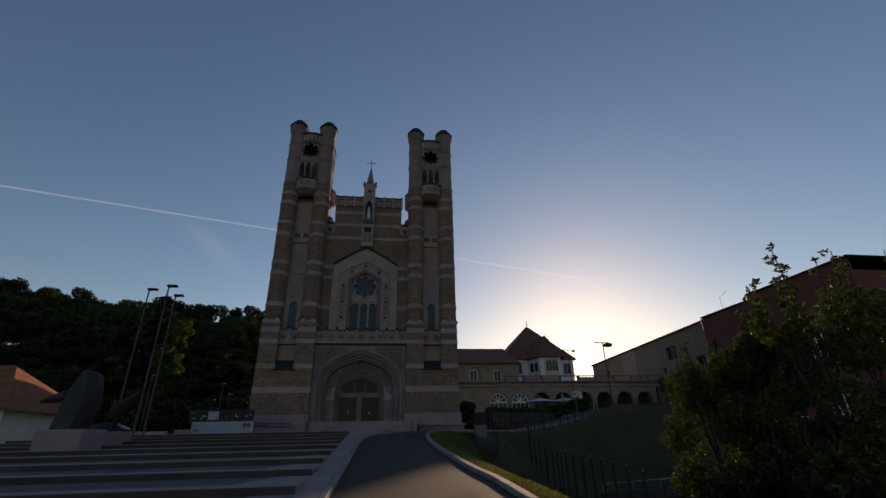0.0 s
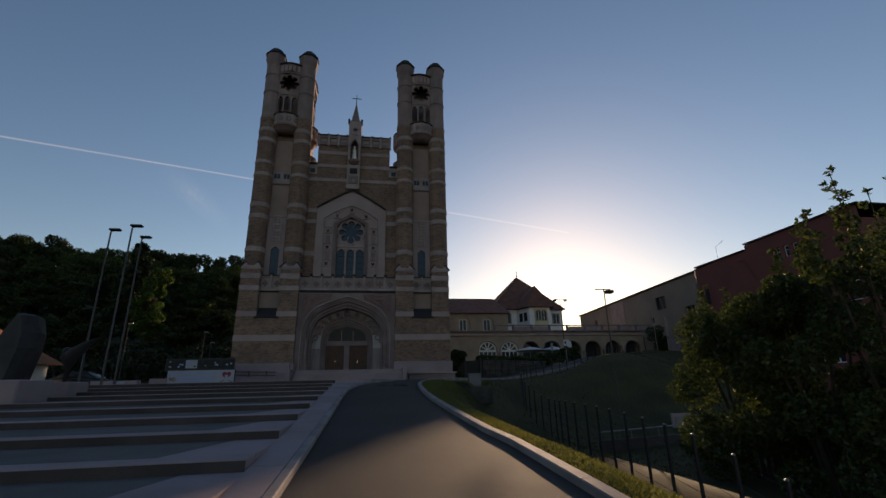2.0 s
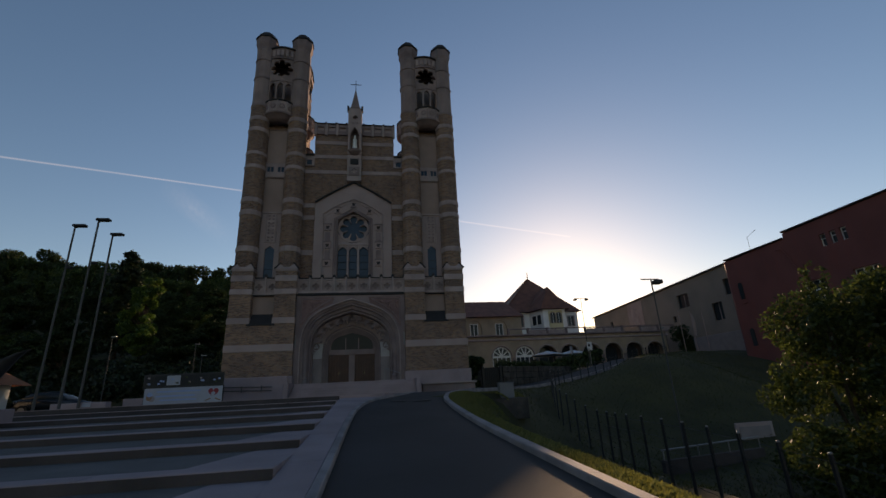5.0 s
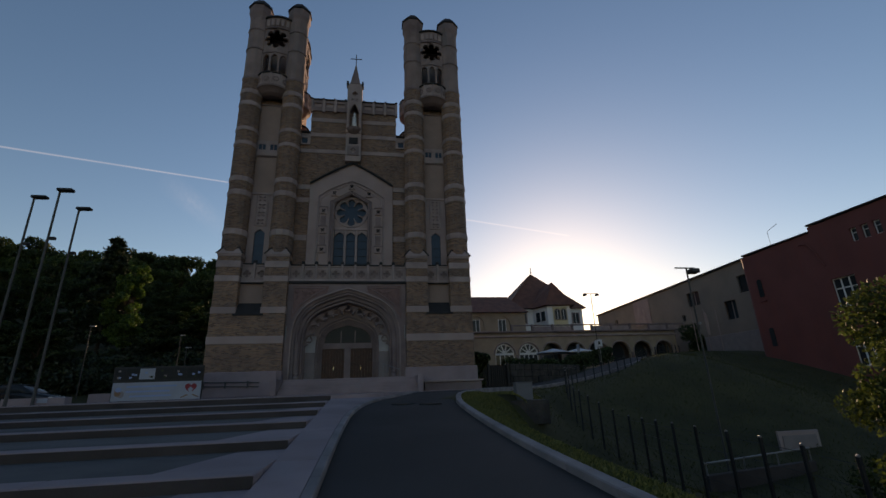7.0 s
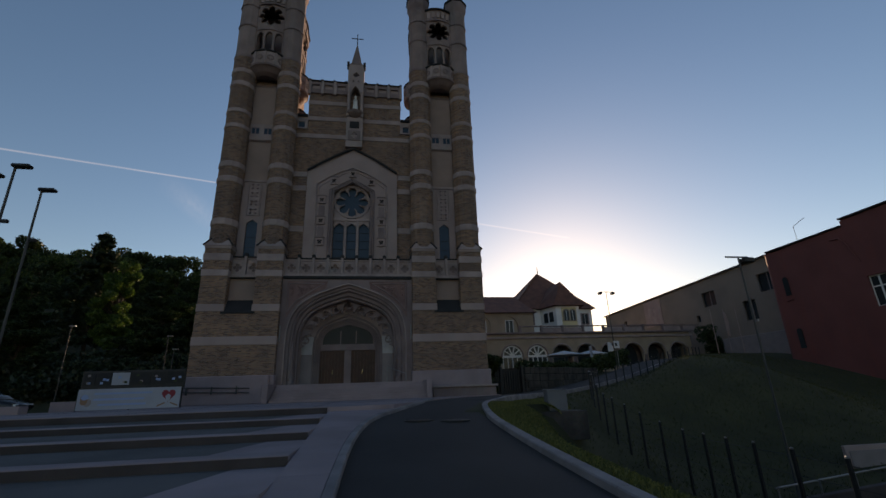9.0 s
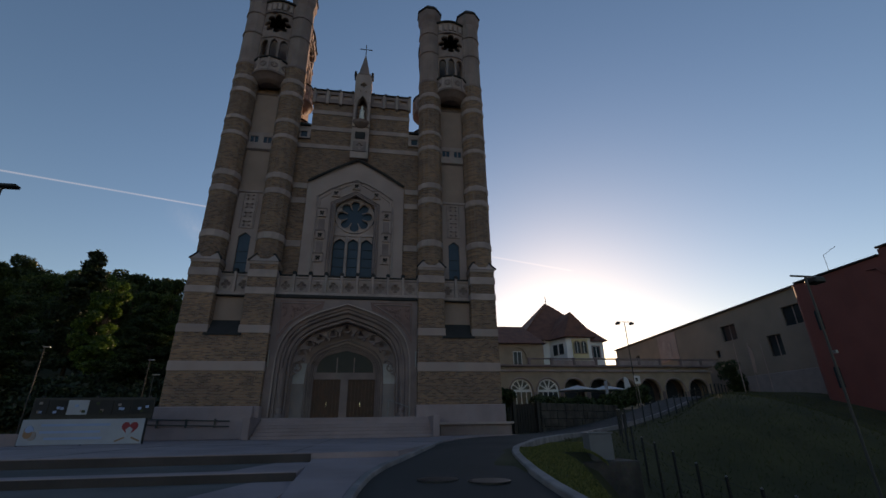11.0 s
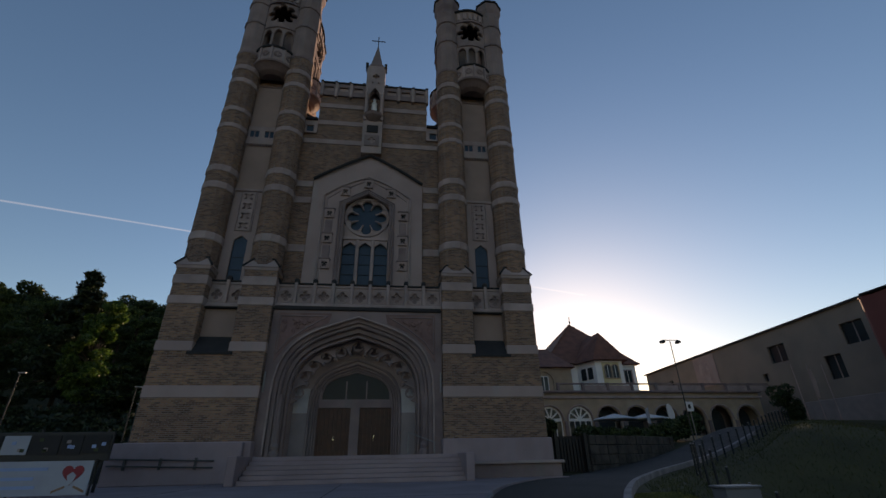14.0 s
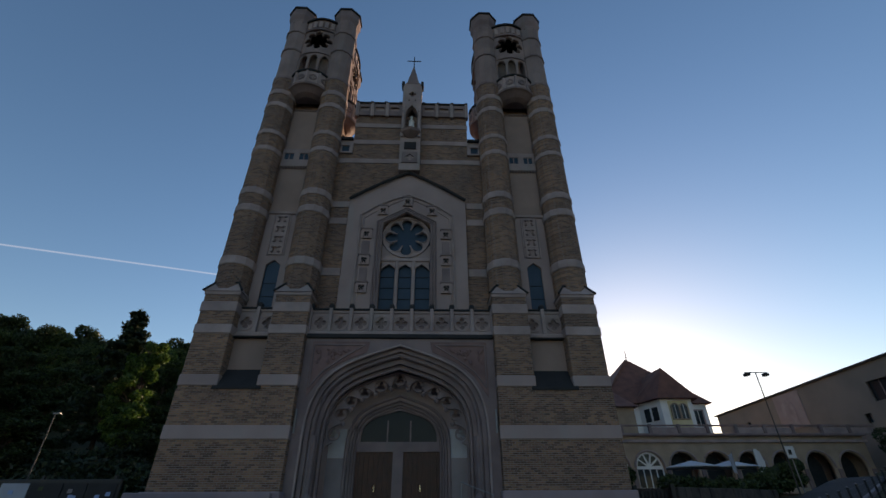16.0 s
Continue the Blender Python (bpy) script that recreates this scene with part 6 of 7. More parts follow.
def car(x, y, z):
    """Saloon seen from its side, nose towards +x."""
    c = thing("car", (x, y, z), "black parked car with a glossy finish", "car")
    prof = [(-2.15, 0.45, 0.75), (-2.1, 0.3, 0.95), (-1.6, 0.25, 1.02), (-0.6, 0.25, 0.98), (0.7, 0.25, 0.95), (1.5, 0.25, 0.86), (2.05, 0.3, 0.72), (2.2, 0.42, 0.6)]
    bm = B()
    secs = []
    for px, zb, zt in prof:
        w = 0.86 if abs(px) < 1.9 else 0.68
        secs.append([(x + px, y + s * w * k, z + h) for s, k, h in ((-1, 1, zb + 0.1), (-1, 1, zt - 0.12), (-1, 0.9, zt), (1, 0.9, zt), (1, 1, zt - 0.12), (1, 1, zb + 0.1), (1, 0.85, zb), (-1, 0.85, zb))])
    loft(bm, secs)
    part("body", bm, CAR_PAINT, c)
    bm = B()
    secs = []
    for px, zt, w in ((-1.75, 1.0, 0.72), (-1.2, 1.36, 0.62), (-0.2, 1.45, 0.62), (0.45, 1.38, 0.62), (1.15, 0.94, 0.72)):
        secs.append([(x + px, y - 0.8, z + 0.92), (x + px, y - w, z + zt - 0.03), (x + px, y - w + 0.08, z + zt), (x + px, y + w - 0.08, z + zt), (x + px, y + w, z + zt - 0.03), (x + px, y + 0.8, z + 0.92)])
    loft(bm, secs)
    part("cabin", bm, PANE, c, "dark tinted glasshouse")
    bm = B()
    secs = [[(x + px, y - 0.56, z + zt), (x + px, y + 0.56, z + zt), (x + px, y + 0.56, z + zt + 0.03), (x + px, y - 0.56, z + zt + 0.03)] for px, zt in ((-1.2, 1.36), (-0.2, 1.46), (0.45, 1.39))]
    loft(bm, secs)
    part("roof", bm, CAR_PAINT, c)
    for px in (-1.35, 1.35):
        for s in (-1, 1):
            bm = B()
            lathe(bm, [(0.2, -0.1), (0.31, -0.1), (0.33, -0.06), (0.33, 0.06), (0.31, 0.1), (0.2, 0.1)], 0, 0, 18)
            m = Matrix.Translation((x + px, y + s * 0.8, z + 0.33)) @ Matrix.Rotation(radians(90), 4, "X")
            bmesh.ops.transform(bm, matrix=m, verts=bm.verts)
            wh = part("wheel", bm, RUBBER, c)
            bm = B()
            lathe(bm, [(0.2, -0.11), (0.2, 0.11)], 0, 0, 10)
            bmesh.ops.transform(bm, matrix=m, verts=bm.verts)
            part("rim", bm, GALV, wh)
    for s in (-1, 1):
        bm = B()
        box(bm, x + 2.02, x + 2.16, y + s * 0.55 - 0.14, y + s * 0.55 + 0.14, z + 0.55, z + 0.67, 0.03)
        part("headlight", bm, WHITEWASH, c)


car(-21.6, 41.1, 1.65)

# abstract sculptures on blocks
bm = B()
hood = [(-0.85, 0.0), (0.75, 0.0), (0.85, 0.95), (0.7, 1.45), (0.2, 2.0), (-0.05, 2.05), (-0.55, 1.5), (-0.75, 0.9)]
secs = []
for dy, k in ((-0.55, 0.72), (-0.3, 0.95), (0.1, 1.0), (0.5, 0.8)):
    secs.append([(-10.95 + px * k * 0.56 + 0.05 * pz, 18.2 + dy + 0.12 * pz, 2.0 + pz * (0.9 + 0.1 * k)) for px, pz in hood])
rings = [[bm.verts.new(p) for p in s] for s in secs]
for p, q in zip(rings, rings[1:]):
    for k in range(8):
        bm.faces.new((p[k], p[(k + 1) % 8], q[(k + 1) % 8], q[k]))
bm.faces.new(rings[0][::-1])
bm.faces.new(rings[-1])
secs = []
for t in (0, 0.3, 0.6, 1.0):
    r = 0.26 * (1 - 0.75 * t)
    secs.append([(-11.2 - 0.9 * t, 18.1 + r * math.cos(a), 3.15 - 0.2 * t + r * math.sin(a)) for a in (2 * math.pi * i / 6 for i in range(6))])
loft(bm, secs)
solid("sculpture", bm, BRONZE, "dark hooded abstract sculpture with an outstretched arm", "sculpture")
bm = B()
box(bm, -11.6, -10.1, 17.5, 19.0, 1.0, 2.0, 0.04)
solid("stone_block", bm, CONCRETE, "pale concrete block under a dark sculpture", "stone block")
bm = B()
secs = []
for t, r, px, pz in ((0, 0.08, 0.0, 0.0), (0.15, 0.1, 0.03, 0.5), (0.3, 0.24, 0.05, 0.75), (0.5, 0.42, 0.1, 1.05), (0.7, 0.36, 0.3, 1.3), (0.85, 0.2, 0.62, 1.5), (1.0, 0.05, 0.9, 1.62)):
    secs.append([(-11.0 + px + r * math.cos(a), 21.0 + 0.7 * r * math.sin(a), 1.95 + pz + 0.35 * r * math.cos(a)) for a in (2 * math.pi * i / 8 for i in range(8))])
loft(bm, secs)
bmesh.ops.create_icosphere(bm, subdivisions=2, radius=0.17, matrix=Matrix.Translation((-11.12, 21.0, 3.05)))
solid("bird_sculpture", bm, BRONZE, "dark bird-like sculpture with a spread wing", "sculpture")
bm = B()
box(bm, -11.6, -10.5, 20.5, 21.6, 1.3, 1.97, 0.03)
solid("stone_block", bm, CONCRETE, "low concrete block under the bird sculpture", "stone block")

# small house with an orange roof
cot = thing("cottage", (-28, 35, 1.2), "small white house with a low orange tile roof", "house")
bm = B()
box(bm, -37, -23.0, 31.6, 39, 0.8, 3.75)
part("wall", bm, WHITEWASH, cot)
for i in range(7):
    t0, t1 = i / 7, (i + 1) / 7
    bm = B()
    v = []
    for t, dz in ((t0, 0.05), (t1 + 0.02, 0.0)):
        y, z = 30.8 + 4.5 * t, 3.55 + 3.1 * t
        xr = -22.3 - 3.6 * t
        v += [(-38.0, y, z + dz), (xr, y, z + dz), (xr, y, z + dz + 0.1), (-38.0, y, z + dz + 0.1)]
    vs = [bm.verts.new(p) for p in v]
    for q in ((0, 1, 2, 3), (4, 7, 6, 5), (0, 4, 5, 1), (1, 5, 6, 2), (2, 6, 7, 3), (3, 7, 4, 0)):
        bm.faces.new([vs[k] for k in q])
    part("roof_course", bm, ROOF_ORANGE, cot)
bm = B()
vs = [bm.verts.new(p) for p in ((-22.3, 30.8, 3.5), (-25.9, 35.3, 6.7), (-22.3, 39.8, 3.5), (-38, 39.8, 3.5), (-38, 35.3, 6.7))]
bm.faces.new((vs[0], vs[2], vs[1]))
bm.faces.new((vs[1], vs[2], vs[3], vs[4]))
part("hip", bm, ROOF_ORANGE, cot)
bm = B()
box(bm, -27.0, -25.8, 31.53, 31.6, 1.9, 3.1, 0.02)
part("window", bm, PANE, cot)

# ---- plants ----
def leaf_cloud(rnd, blobs, count, size, flat=0.35):
    """Leaf sprays scattered through lumpy blobs, denser towards their skins."""
    vs, fs = [], []
    tot = sum(b[3] ** 2 for b in blobs)
    for bx, by, bz, br in blobs:
        for _ in range(int(count * br * br / tot)):
            d = Vector((rnd.gauss(0, 1), rnd.gauss(0, 1), rnd.gauss(0, 1))).normalized()
            r = br * (0.55 + 0.5 * rnd.random() ** 0.6)
            p = Vector((bx, by, bz)) + Vector((d.x * r, d.y * r, d.z * r * 0.85))
            a = Vector((rnd.gauss(0, 1), rnd.gauss(0, 1), rnd.gauss(0, 1))).normalized()
            b = (d * flat + Vector((rnd.gauss(0, 1), rnd.gauss(0, 1), rnd.gauss(0, 1)))).cross(a).normalized()
            s = size * (0.6 + 0.8 * rnd.random())
            k = len(vs)
            vs += [p - a * s, p + b * s * 0.45, p + a * s, p - b * s * 0.45]
            fs.append((k, k + 1, k + 2, k + 3))
    return vs, fs


def cloud_mesh(name, vs, fs, material):
    me = bpy.data.meshes.new(name)
    me.from_pydata([tuple(v) for v in vs], [], fs)
    me.materials.append(material)
    return me


def broadleaf(seed, h, r, material, count, size, label, name="tree", low=0.3, lumps=16):
    rnd = random.Random(seed)
    t = tagged(new(name), label, "tree")
    bm = B()
    tube(bm, [(0, 0, -0.8), (0.1, 0.05, h * 0.2), (0.05, -0.1, h * 0.45), (0.15, 0, h * 0.8)], 0.022 * h, 8, 0.05)
    blobs = []
    shrink = math.sqrt(16 / lumps)
    for i in range(lumps):
        a, u = rnd.random() * 6.28, rnd.random()
        zz = h * (low + (0.9 - low) * u)
        rr = r * (0.75 - 0.55 * abs(u - 0.35)) * rnd.random() ** 0.5
        blobs.append((rr * math.cos(a), rr * math.sin(a), zz, r * (0.28 + 0.22 * rnd.random()) * (1.1 - 0.4 * u) * shrink))
        tube(bm, [(0.05, 0, zz * 0.7), (rr * 0.5 * math.cos(a), rr * 0.5 * math.sin(a), zz * 0.88), (rr * math.cos(a), rr * math.sin(a), zz)], 0.007 * h, 5, 0.02)
    trunk = new("trunk", mesh_of("trunk", bm, BARK))
    trunk.parent = t
    crown = new("crown", cloud_mesh("crown", *leaf_cloud(rnd, blobs, count, size), material))
    crown.parent = t
    return t


def conifer(seed, h, r, count, label):
    rnd = random.Random(seed)
    t = tagged(new("conifer"), label, "tree")
    bm = B()
    tube(bm, [(0, 0, -0.8), (0, 0, h)], 0.016 * h, 8, 0.02)
    vs, fs = [], []
    tiers = 26
    for i in range(tiers):
        z = h * (0.12 + 0.87 * i / tiers)
        reach = r * (1 - i / tiers) ** 0.75 * (0.8 + 0.35 * rnd.random()) + 0.15
        for j in range(7):
            a = rnd.random() * 6.28
            L = reach * (0.7 + 0.4 * rnd.random())
            tip = Vector((L * math.cos(a), L * math.sin(a), z - 0.22 * L))
            tube(bm, [(0, 0, z + 0.1), tip], 0.03, 4, 0.008)
            for k in range(int(count / (tiers * 7))):
                q = rnd.random() ** 0.7
                p = Vector((0, 0, z + 0.1)).lerp(tip, q) + Vector((rnd.gauss(0, 0.16), rnd.gauss(0, 0.16), rnd.gauss(0, 0.13) - 0.12))
                d = Vector((rnd.gauss(0, 1), rnd.gauss(0, 1), rnd.gauss(-0.6, 0.6))).normalized()
                b = d.cross(Vector((rnd.gauss(0, 1), rnd.gauss(0, 1), rnd.gauss(0, 1)))).normalized()
                s = 0.26 * (0.6 + 0.7 * rnd.random())
                n0 = len(vs)
                vs += [p - d * s, p + b * s * 0.35, p + d * s, p - b * s * 0.35]
                fs.append((n0, n0 + 1, n0 + 2, n0 + 3))
    trunk = new("trunk", mesh_of("trunk", bm, BARK))
    trunk.parent = t
    crown = new("crown", cloud_mesh("crown", vs, fs, NEEDLE))
    crown.parent = t
    return t


PROTO = [broadleaf(11, 14, 5.2, LEAF_DARK, 11000, 0.22, "tall dark broadleaf tree in the hillside wood", low=0.12, lumps=30),
         broadleaf(12, 14, 4.8, LEAF_DARK, 11000, 0.22, "tall dark broadleaf tree in the hillside wood", low=0.1, lumps=30),
         broadleaf(13, 14, 5.6, LEAF_MID, 11000, 0.22, "tall green broadleaf tree in the hillside wood", low=0.1, lumps=30),
         broadleaf(14, 14, 4.6, LEAF_MID, 11000, 0.21, "tall green broadleaf tree in the hillside wood", low=0.15, lumps=30)]
for p in PROTO:
    p["group"] = "trees of the hillside wood"
spots = []
rnd = random.Random(3)
for ring_d, step, el, wave, stop in ((61, 3.4, 4.6, 0.8, -16), (70, 3.2, 7.4, 1.2, -15), (84, 3.0, 10.4, 1.0, -14), (100, 2.7, 12.9, 0.9, -12), (118, 2.4, 14.6, 0.8, -11), (136, 1.7, 15.7, 0.5, -10)):
    az = -76.0
    while az < stop:
        d = ring_d + rnd.uniform(-4, 4)
        x, y = d * math.sin(radians(az)), 8 + d * math.cos(radians(az))
        lift_el = el + wave * math.sin(az * 0.55 + ring_d) * 0.6 + rnd.uniform(-wave, wave) * 0.6
        lift_el -= 0.8 * smooth01(-33, -40, az)
        h = max(5.0, 2.2 + d * math.tan(radians(lift_el)) - ground_z(x, y))
        if ring_d > 75 or not -31 < az < -24.5:
            spots.append((x, y, h))
        az += step * rnd.uniform(0.7, 1.2)
used = set()
for i, (x, y, h) in enumerate(spots):
    k = rnd.randrange(4)
    s = h / 14.0
    m = pose(x, y, ground_z(x, y), 0, 0, rnd.random() * 360) @ Matrix.Diagonal((max(s, 0.75), max(s, 0.75), s, 1))
    if k not in used:
        used.add(k)
        PROTO[k].matrix_basis = m
    else:
        t = copy_thing(PROTO[k], m)
        t.scale = (max(s, 0.75), max(s, 0.75), s)
fir = conifer(31, 22.4 - ground_z(-33.0, 68.4), 4.0, 17000, "tall dark spruce standing before the wood")
fir.location = (-33.0, 68.4, ground_z(-33.0, 68.4))
birch = broadleaf(41, 12.0, 3.0, LEAF_LIGHT, 18000, 0.15, "bright green broadleaf tree catching the low sun", low=0.12, lumps=44)
birch.location = (-29.6, 67.0, ground_z(-29.6, 67.0))
# lighter leaf colour puts the sunlight into this crown
lit_tree = broadleaf(44, 17.0, 3.6, LEAF_LIGHT, 12000, 0.2, "sunlit green crown standing out of the wood", low=0.3)
lit_tree.location = (-60.0, 120.0, ground_z(-60.0, 120.0))
rnd = random.Random(15)
blobs = []
for i in range(150):
    az, d = radians(rnd.uniform(-66, -14)), rnd.uniform(58, 61)
    x, y = d * math.sin(az), d * math.cos(az)
    r_ = rnd.uniform(0.7, 1.4)
    blobs.append((x, y, ground_z(x, y) + r_ * rnd.uniform(0.3, 1.1), r_))
for i in range(110):
    az, d = radians(rnd.uniform(-36, -13)), rnd.uniform(60, 72)
    x, y = d * math.sin(az), d * math.cos(az)
    r_ = rnd.uniform(1.0, 1.7)
    blobs.append((x, y, ground_z(x, y) + r_ * rnd.uniform(0.3, 0.9), r_))
# needle colour on these bushes puts the wood's deep shade into the leaves
tagged(new("undergrowth", cloud_mesh("undergrowth", *leaf_cloud(rnd, blobs, 52000, 0.18), NEEDLE)), "dense undergrowth at the foot of the wood, coloured dark for shade", "bushes", kind="stuff")

# big shrub below the drive
def shrub(seed, x, y, r, top, sprigs, label):
    """Many-stemmed shrub tree: lumpy crown to the ground, slim shoots standing out of the top."""
    rnd = random.Random(seed)
    z = ground_z(x, y)
    h = top - z
    t = tagged(new("shrub_tree"), label, "tree")
    bm = B()
    blobs = []
    for i in range(6):
        a = i * 1.05
        tube(bm, [(0.3 * math.cos(a), 0.3 * math.sin(a), -0.5), (r * 0.3 * math.cos(a), r * 0.3 * math.sin(a), h * 0.4), (r * 0.5 * math.cos(a + 0.3), r * 0.5 * math.sin(a + 0.3), h * 0.8)], 0.09, 6, 0.03)
    for i in range(54):
        a, u = rnd.random() * 6.28, rnd.random()
        rr = r * (0.35 + 0.5 * rnd.random()) * math.sqrt(max(0.1, 1 - (max(0, u - 0.35) / 0.75) ** 2))
        blobs.append((rr * math.cos(a), rr * math.sin(a), 0.5 + (h - 1.3) * u, r * (0.17 + 0.15 * rnd.random())))
    for sx, sy, up in sprigs:
        reach = up - z
        tube(bm, [(sx * 0.7, sy * 0.7, h * 0.6), (sx, sy, reach)], 0.04, 5, 0.012)
        for j in range(8):
            q = j / 7
            blobs.append((sx + rnd.uniform(-0.16, 0.16), sy + rnd.uniform(-0.16, 0.16), h * 0.78 + (reach - h * 0.78) * q, 0.36 * (1.1 - 0.75 * q)))
    trunk = new("trunk", mesh_of("trunk", bm, BARK))
    trunk.parent = t
    crown = new("crown", cloud_mesh("crown", *leaf_cloud(rnd, blobs, 40000, 0.08), LEAF_SHRUB))
    crown.parent = t
    t.location = (x, y, z)
    return t


shrub(77, 15.6, 19.2, 3.2, 4.9, ((-1.8, -0.6, 5.3), (0.6, 0.8, 5.5), (1.8, -1.0, 5.6)), "dense green broadleaf shrub tree growing below the drive")
shrub(79, 15.3, 15.9, 2.6, 5.4, ((-1.4, -0.8, 5.8), (0.9, 0.3, 6.0)), "green shrub tree filling the gap between its neighbours")
shrub(78, 14.9, 12.6, 3.1, 6.1, ((-2.6, -1.2, 6.9), (-2.9, -0.4, 6.0), (-0.9, -1.6, 6.7), (0.7, 0.3, 7.2), (1.7, -1.2, 7.0)), "taller green shrub tree with slim leafy shoots below the drive")

# clipped hedge over the retaining wall
rnd = random.Random(9)
vs, fs = [], []
hl = [Vector((10.4, 44.8)), Vector((14.3, 46.9)), Vector((18.3, 49.7)), Vector((19.9, 54.2)), Vector((21.7, 60))]
blobs = []
for a, b in zip(hl, hl[1:]):
    n = int((b - a).length / 0.5)
    for i in range(n):
        p = a.lerp(b, i / n)
        blobs.append((p.x, p.y + rnd.uniform(0, 0.3), 3.9 + rnd.uniform(-0.08, 0.12), 0.34))
for i in range(24):
    p = Vector((18.0, 49.9)).lerp(Vector((26.0, 56.2)), i / 23)
    for lift_z in (0.35, 0.95):
        blobs.append((p.x + rnd.uniform(-0.2, 0.2), p.y + rnd.uniform(-0.2, 0.3), bed_z(p.x, p.y) + lift_z + rnd.uniform(-0.1, 0.2), 0.46))
hv, hf = leaf_cloud(rnd, blobs, 16000, 0.11)
tagged(new("hedge", cloud_mesh("hedge", hv, hf, LEAF_DARK)), "dark clipped hedge above the retaining wall", "hedge", kind="stuff")
for hx, hy, hz, hr in ((8.4, 45.8, 1.8, 1.1), (45.0, 66.0, 4.6, 1.9)):
    bl = [(hx + rnd.uniform(-0.5, 0.5) * hr, hy + rnd.uniform(-0.3, 0.3) * hr, hz + hr * (0.4 + 2.2 * rnd.random()), hr * 0.45) for _ in range(12)]
    bv, bf_ = leaf_cloud(rnd, bl, 5000, 0.12)
    tagged(new("bush", cloud_mesh("bush", bv, bf_, LEAF_DARK)), "dark evergreen bush beside a wall", "bush", kind="stuff")


def blades(name, count, place, size, label, material, seed):
    rnd = random.Random(seed)
    vs, fs = [], []
    for _ in range(count):
        q = place(rnd)
        if q is None:
            continue
        x, y = q
        z = ground_z(x, y)
        a = rnd.random() * 6.28
        h = size * (0.5 + rnd.random())
        w = 0.011 + 0.008 * rnd.random() + size * 0.03
        lx, ly = rnd.gauss(0, 0.35) * h, rnd.gauss(0, 0.35) * h
        k = len(vs)
        dx, dy = w * math.cos(a), w * math.sin(a)
        vs += [(x - dx, y - dy, z - 0.03), (x + dx, y + dy, z - 0.03), (x + lx + dx * 0.5, y + ly + dy * 0.5, z + h * 0.7), (x + lx * 1.7, y + ly * 1.7, z + h)]
        fs += [(k, k + 1, k + 2), (k, k + 2, k + 3)]
    tagged(new(name, cloud_mesh(name, vs, fs, material)), label, "grass", kind="stuff")


def verge(rnd):
    y = 3 + 29 * rnd.random() ** 1.2
    return kerb_x(y) + 0.19 + 2.4 * rnd.random() ** 1.2, y


def hill(rnd):
    x, y = rnd.uniform(7, 40), rnd.uniform(20, 60)
    d = min((Vector((x, y)) - (a + b) * 0.5).length for a, b in zip(L_LINE[-65::3], R_LINE[-65::3]))
    return None if d < 2.3 or (y > 0.66 * x + 36.5) else (x, y)


blades("verge_grass", 85000, verge, 0.034, "short sunlit grass on the verge", GRASS, 21)
blades("hill_grass", 60000, hill, 0.1, "rough grass on the slope beside the drive", HILL_GRASS, 22)

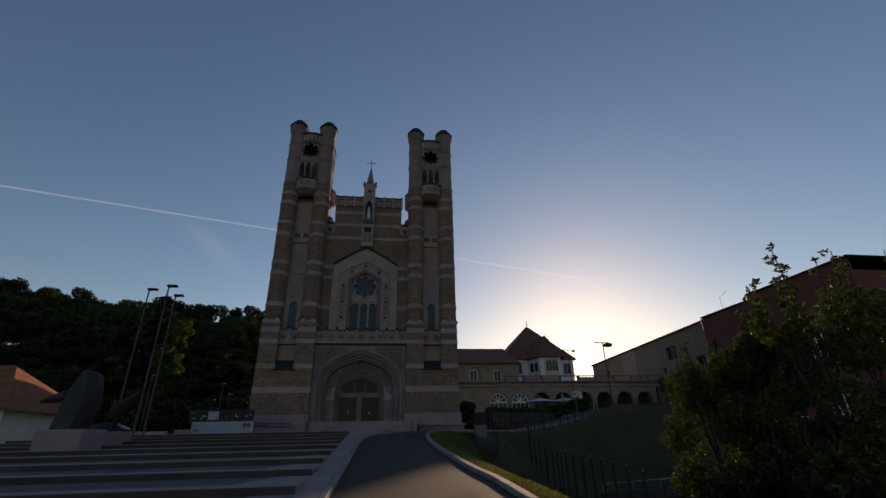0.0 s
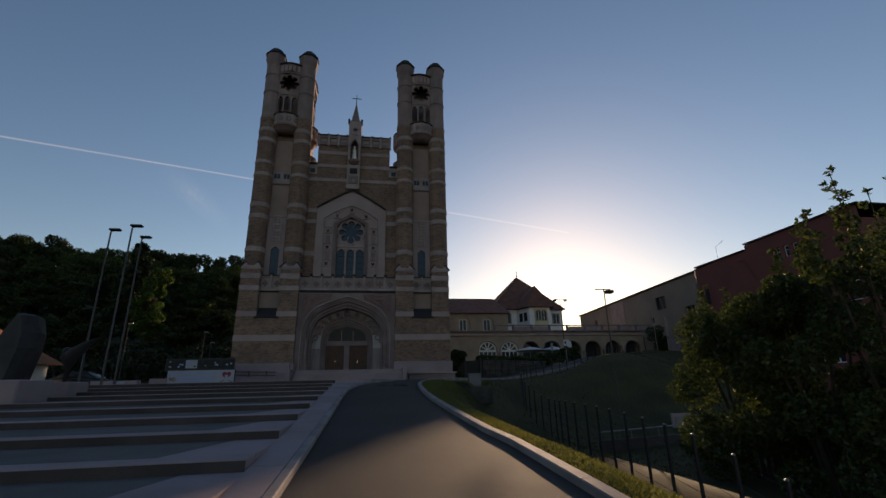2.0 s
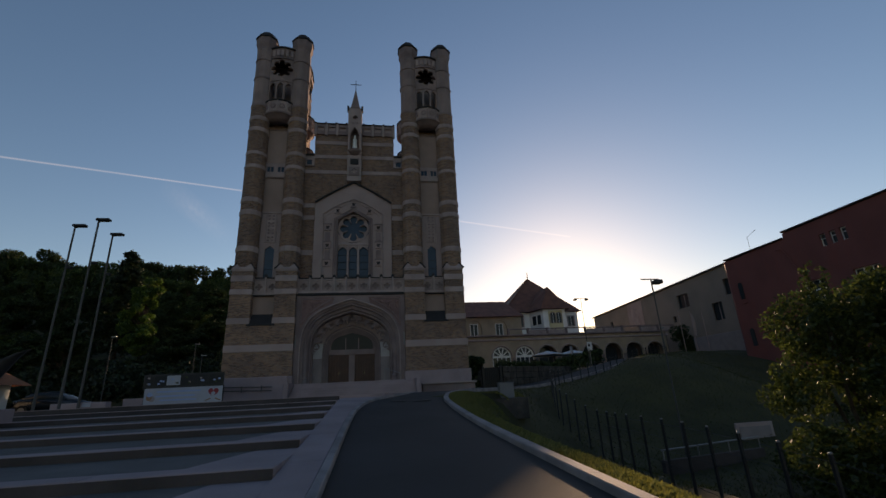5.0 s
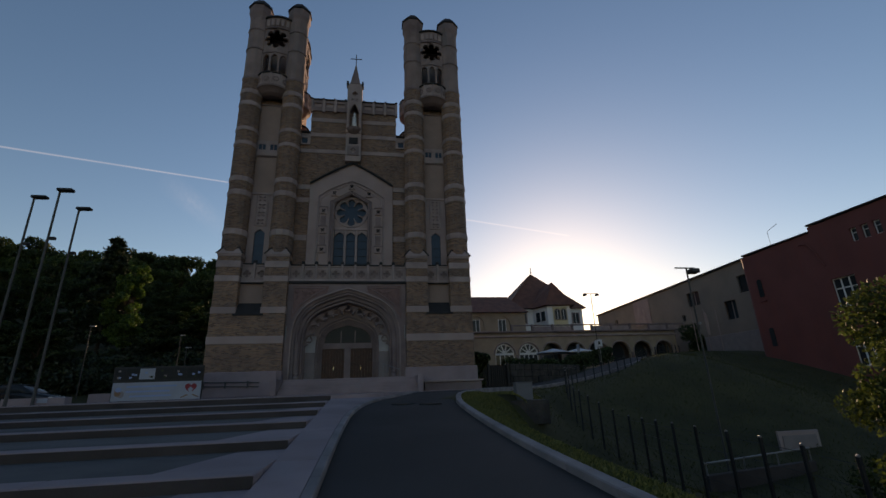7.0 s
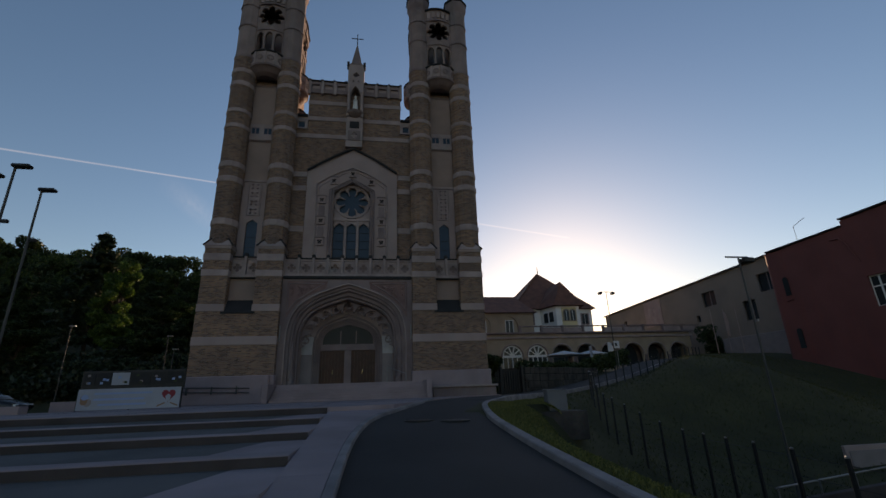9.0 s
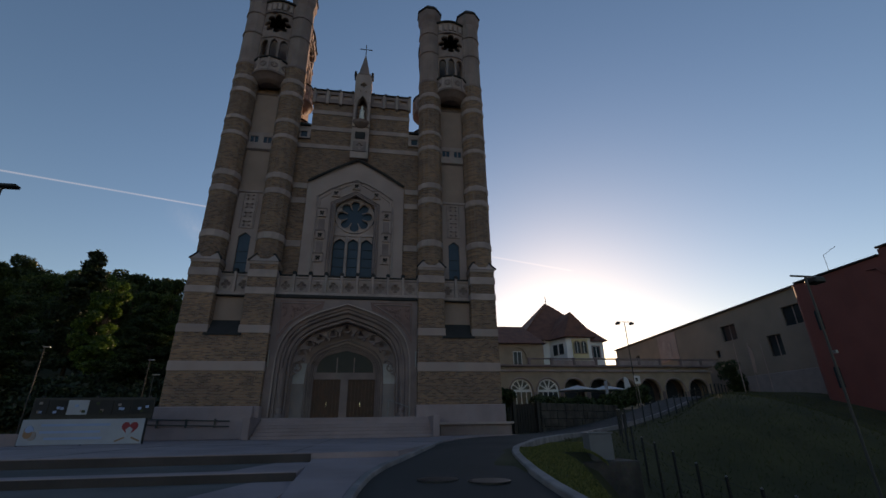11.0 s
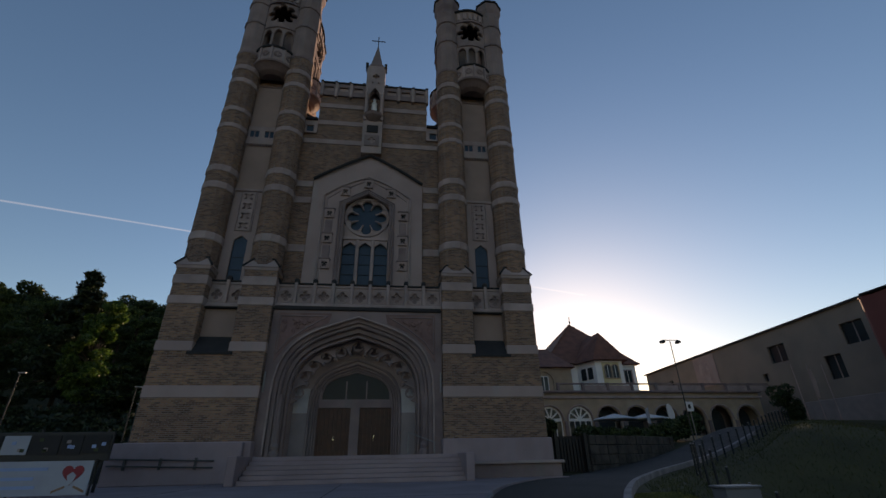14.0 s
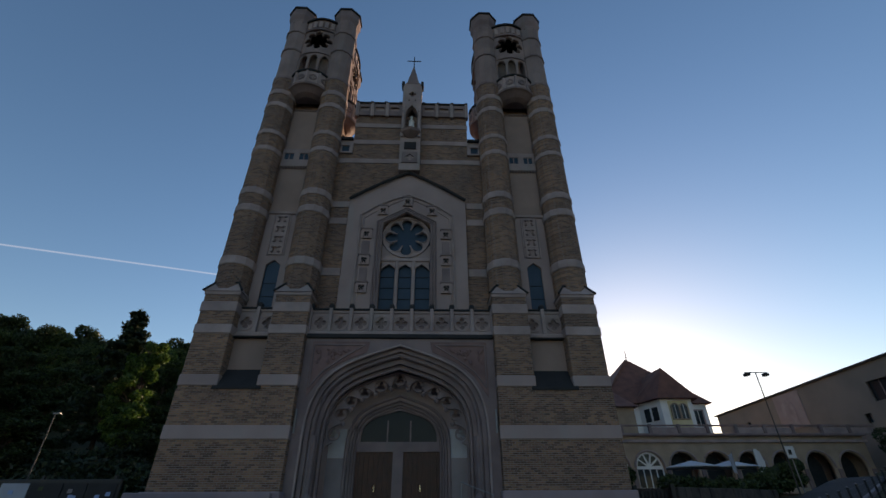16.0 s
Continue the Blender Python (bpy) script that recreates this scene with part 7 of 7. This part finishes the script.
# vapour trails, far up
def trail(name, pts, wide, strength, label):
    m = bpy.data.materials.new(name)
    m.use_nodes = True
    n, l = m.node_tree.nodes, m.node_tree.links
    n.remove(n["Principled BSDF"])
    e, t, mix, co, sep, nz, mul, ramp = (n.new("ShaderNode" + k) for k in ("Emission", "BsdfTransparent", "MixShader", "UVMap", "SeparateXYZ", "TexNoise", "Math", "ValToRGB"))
    # emission stands in for the sunlight on the trail; it is no source
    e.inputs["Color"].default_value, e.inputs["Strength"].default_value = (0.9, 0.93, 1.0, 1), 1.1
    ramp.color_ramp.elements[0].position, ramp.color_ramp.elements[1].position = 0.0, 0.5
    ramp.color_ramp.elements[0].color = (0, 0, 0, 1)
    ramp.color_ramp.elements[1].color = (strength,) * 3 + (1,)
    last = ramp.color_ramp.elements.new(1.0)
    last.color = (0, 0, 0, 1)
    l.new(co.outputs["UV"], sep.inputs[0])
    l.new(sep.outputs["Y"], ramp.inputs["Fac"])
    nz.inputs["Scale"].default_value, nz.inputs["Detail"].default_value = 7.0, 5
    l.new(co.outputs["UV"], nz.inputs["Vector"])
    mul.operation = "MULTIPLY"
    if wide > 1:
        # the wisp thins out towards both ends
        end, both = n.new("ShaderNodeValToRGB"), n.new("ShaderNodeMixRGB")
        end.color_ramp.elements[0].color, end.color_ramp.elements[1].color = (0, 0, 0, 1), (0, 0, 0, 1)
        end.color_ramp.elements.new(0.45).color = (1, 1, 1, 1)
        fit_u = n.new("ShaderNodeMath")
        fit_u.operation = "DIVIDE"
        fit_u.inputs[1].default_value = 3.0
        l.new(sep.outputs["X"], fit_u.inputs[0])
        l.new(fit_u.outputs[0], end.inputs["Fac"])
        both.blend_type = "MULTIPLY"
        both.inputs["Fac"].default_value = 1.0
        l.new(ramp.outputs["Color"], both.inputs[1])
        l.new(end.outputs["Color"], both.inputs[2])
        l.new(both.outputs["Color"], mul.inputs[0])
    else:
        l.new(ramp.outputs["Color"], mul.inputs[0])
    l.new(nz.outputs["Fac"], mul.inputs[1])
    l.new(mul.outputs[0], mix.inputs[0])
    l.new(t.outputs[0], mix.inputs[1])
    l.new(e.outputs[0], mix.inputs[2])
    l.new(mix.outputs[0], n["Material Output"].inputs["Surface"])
    vs, fs, uv = [], [], []
    for i, (az, el) in enumerate(pts):
        for s in (-0.5, 0.5):
            a, b = radians(az + s * wide * 0.35), radians(el + s * wide)
            vs.append((4000 * math.sin(a) * math.cos(b), 4000 * math.cos(a) * math.cos(b), 4000 * math.sin(b)))
            uv.append((i / (len(pts) - 1) * 3, s + 0.5))
    for i in range(len(pts) - 1):
        fs.append((2 * i, 2 * i + 1, 2 * i + 3, 2 * i + 2))
    me = bpy.data.meshes.new(name)
    me.from_pydata(vs, [], fs)
    lay = me.uv_layers.new(name="UVMap")
    for lp in me.loops:
        lay.data[lp.index].uv = uv[lp.vertex_index]
    me.materials.append(m)
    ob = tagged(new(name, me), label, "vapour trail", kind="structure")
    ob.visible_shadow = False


def arc(p, q, n):
    d = [Vector((math.sin(radians(a)) * math.cos(radians(e)), math.cos(radians(a)) * math.cos(radians(e)), math.sin(radians(e)))) for a, e in (p, q)]
    out = []
    for i in range(n + 1):
        v = d[0].lerp(d[1], i / n).normalized()
        out.append((math.degrees(math.atan2(v.x, v.y)), math.degrees(math.asin(v.z))))
    return out


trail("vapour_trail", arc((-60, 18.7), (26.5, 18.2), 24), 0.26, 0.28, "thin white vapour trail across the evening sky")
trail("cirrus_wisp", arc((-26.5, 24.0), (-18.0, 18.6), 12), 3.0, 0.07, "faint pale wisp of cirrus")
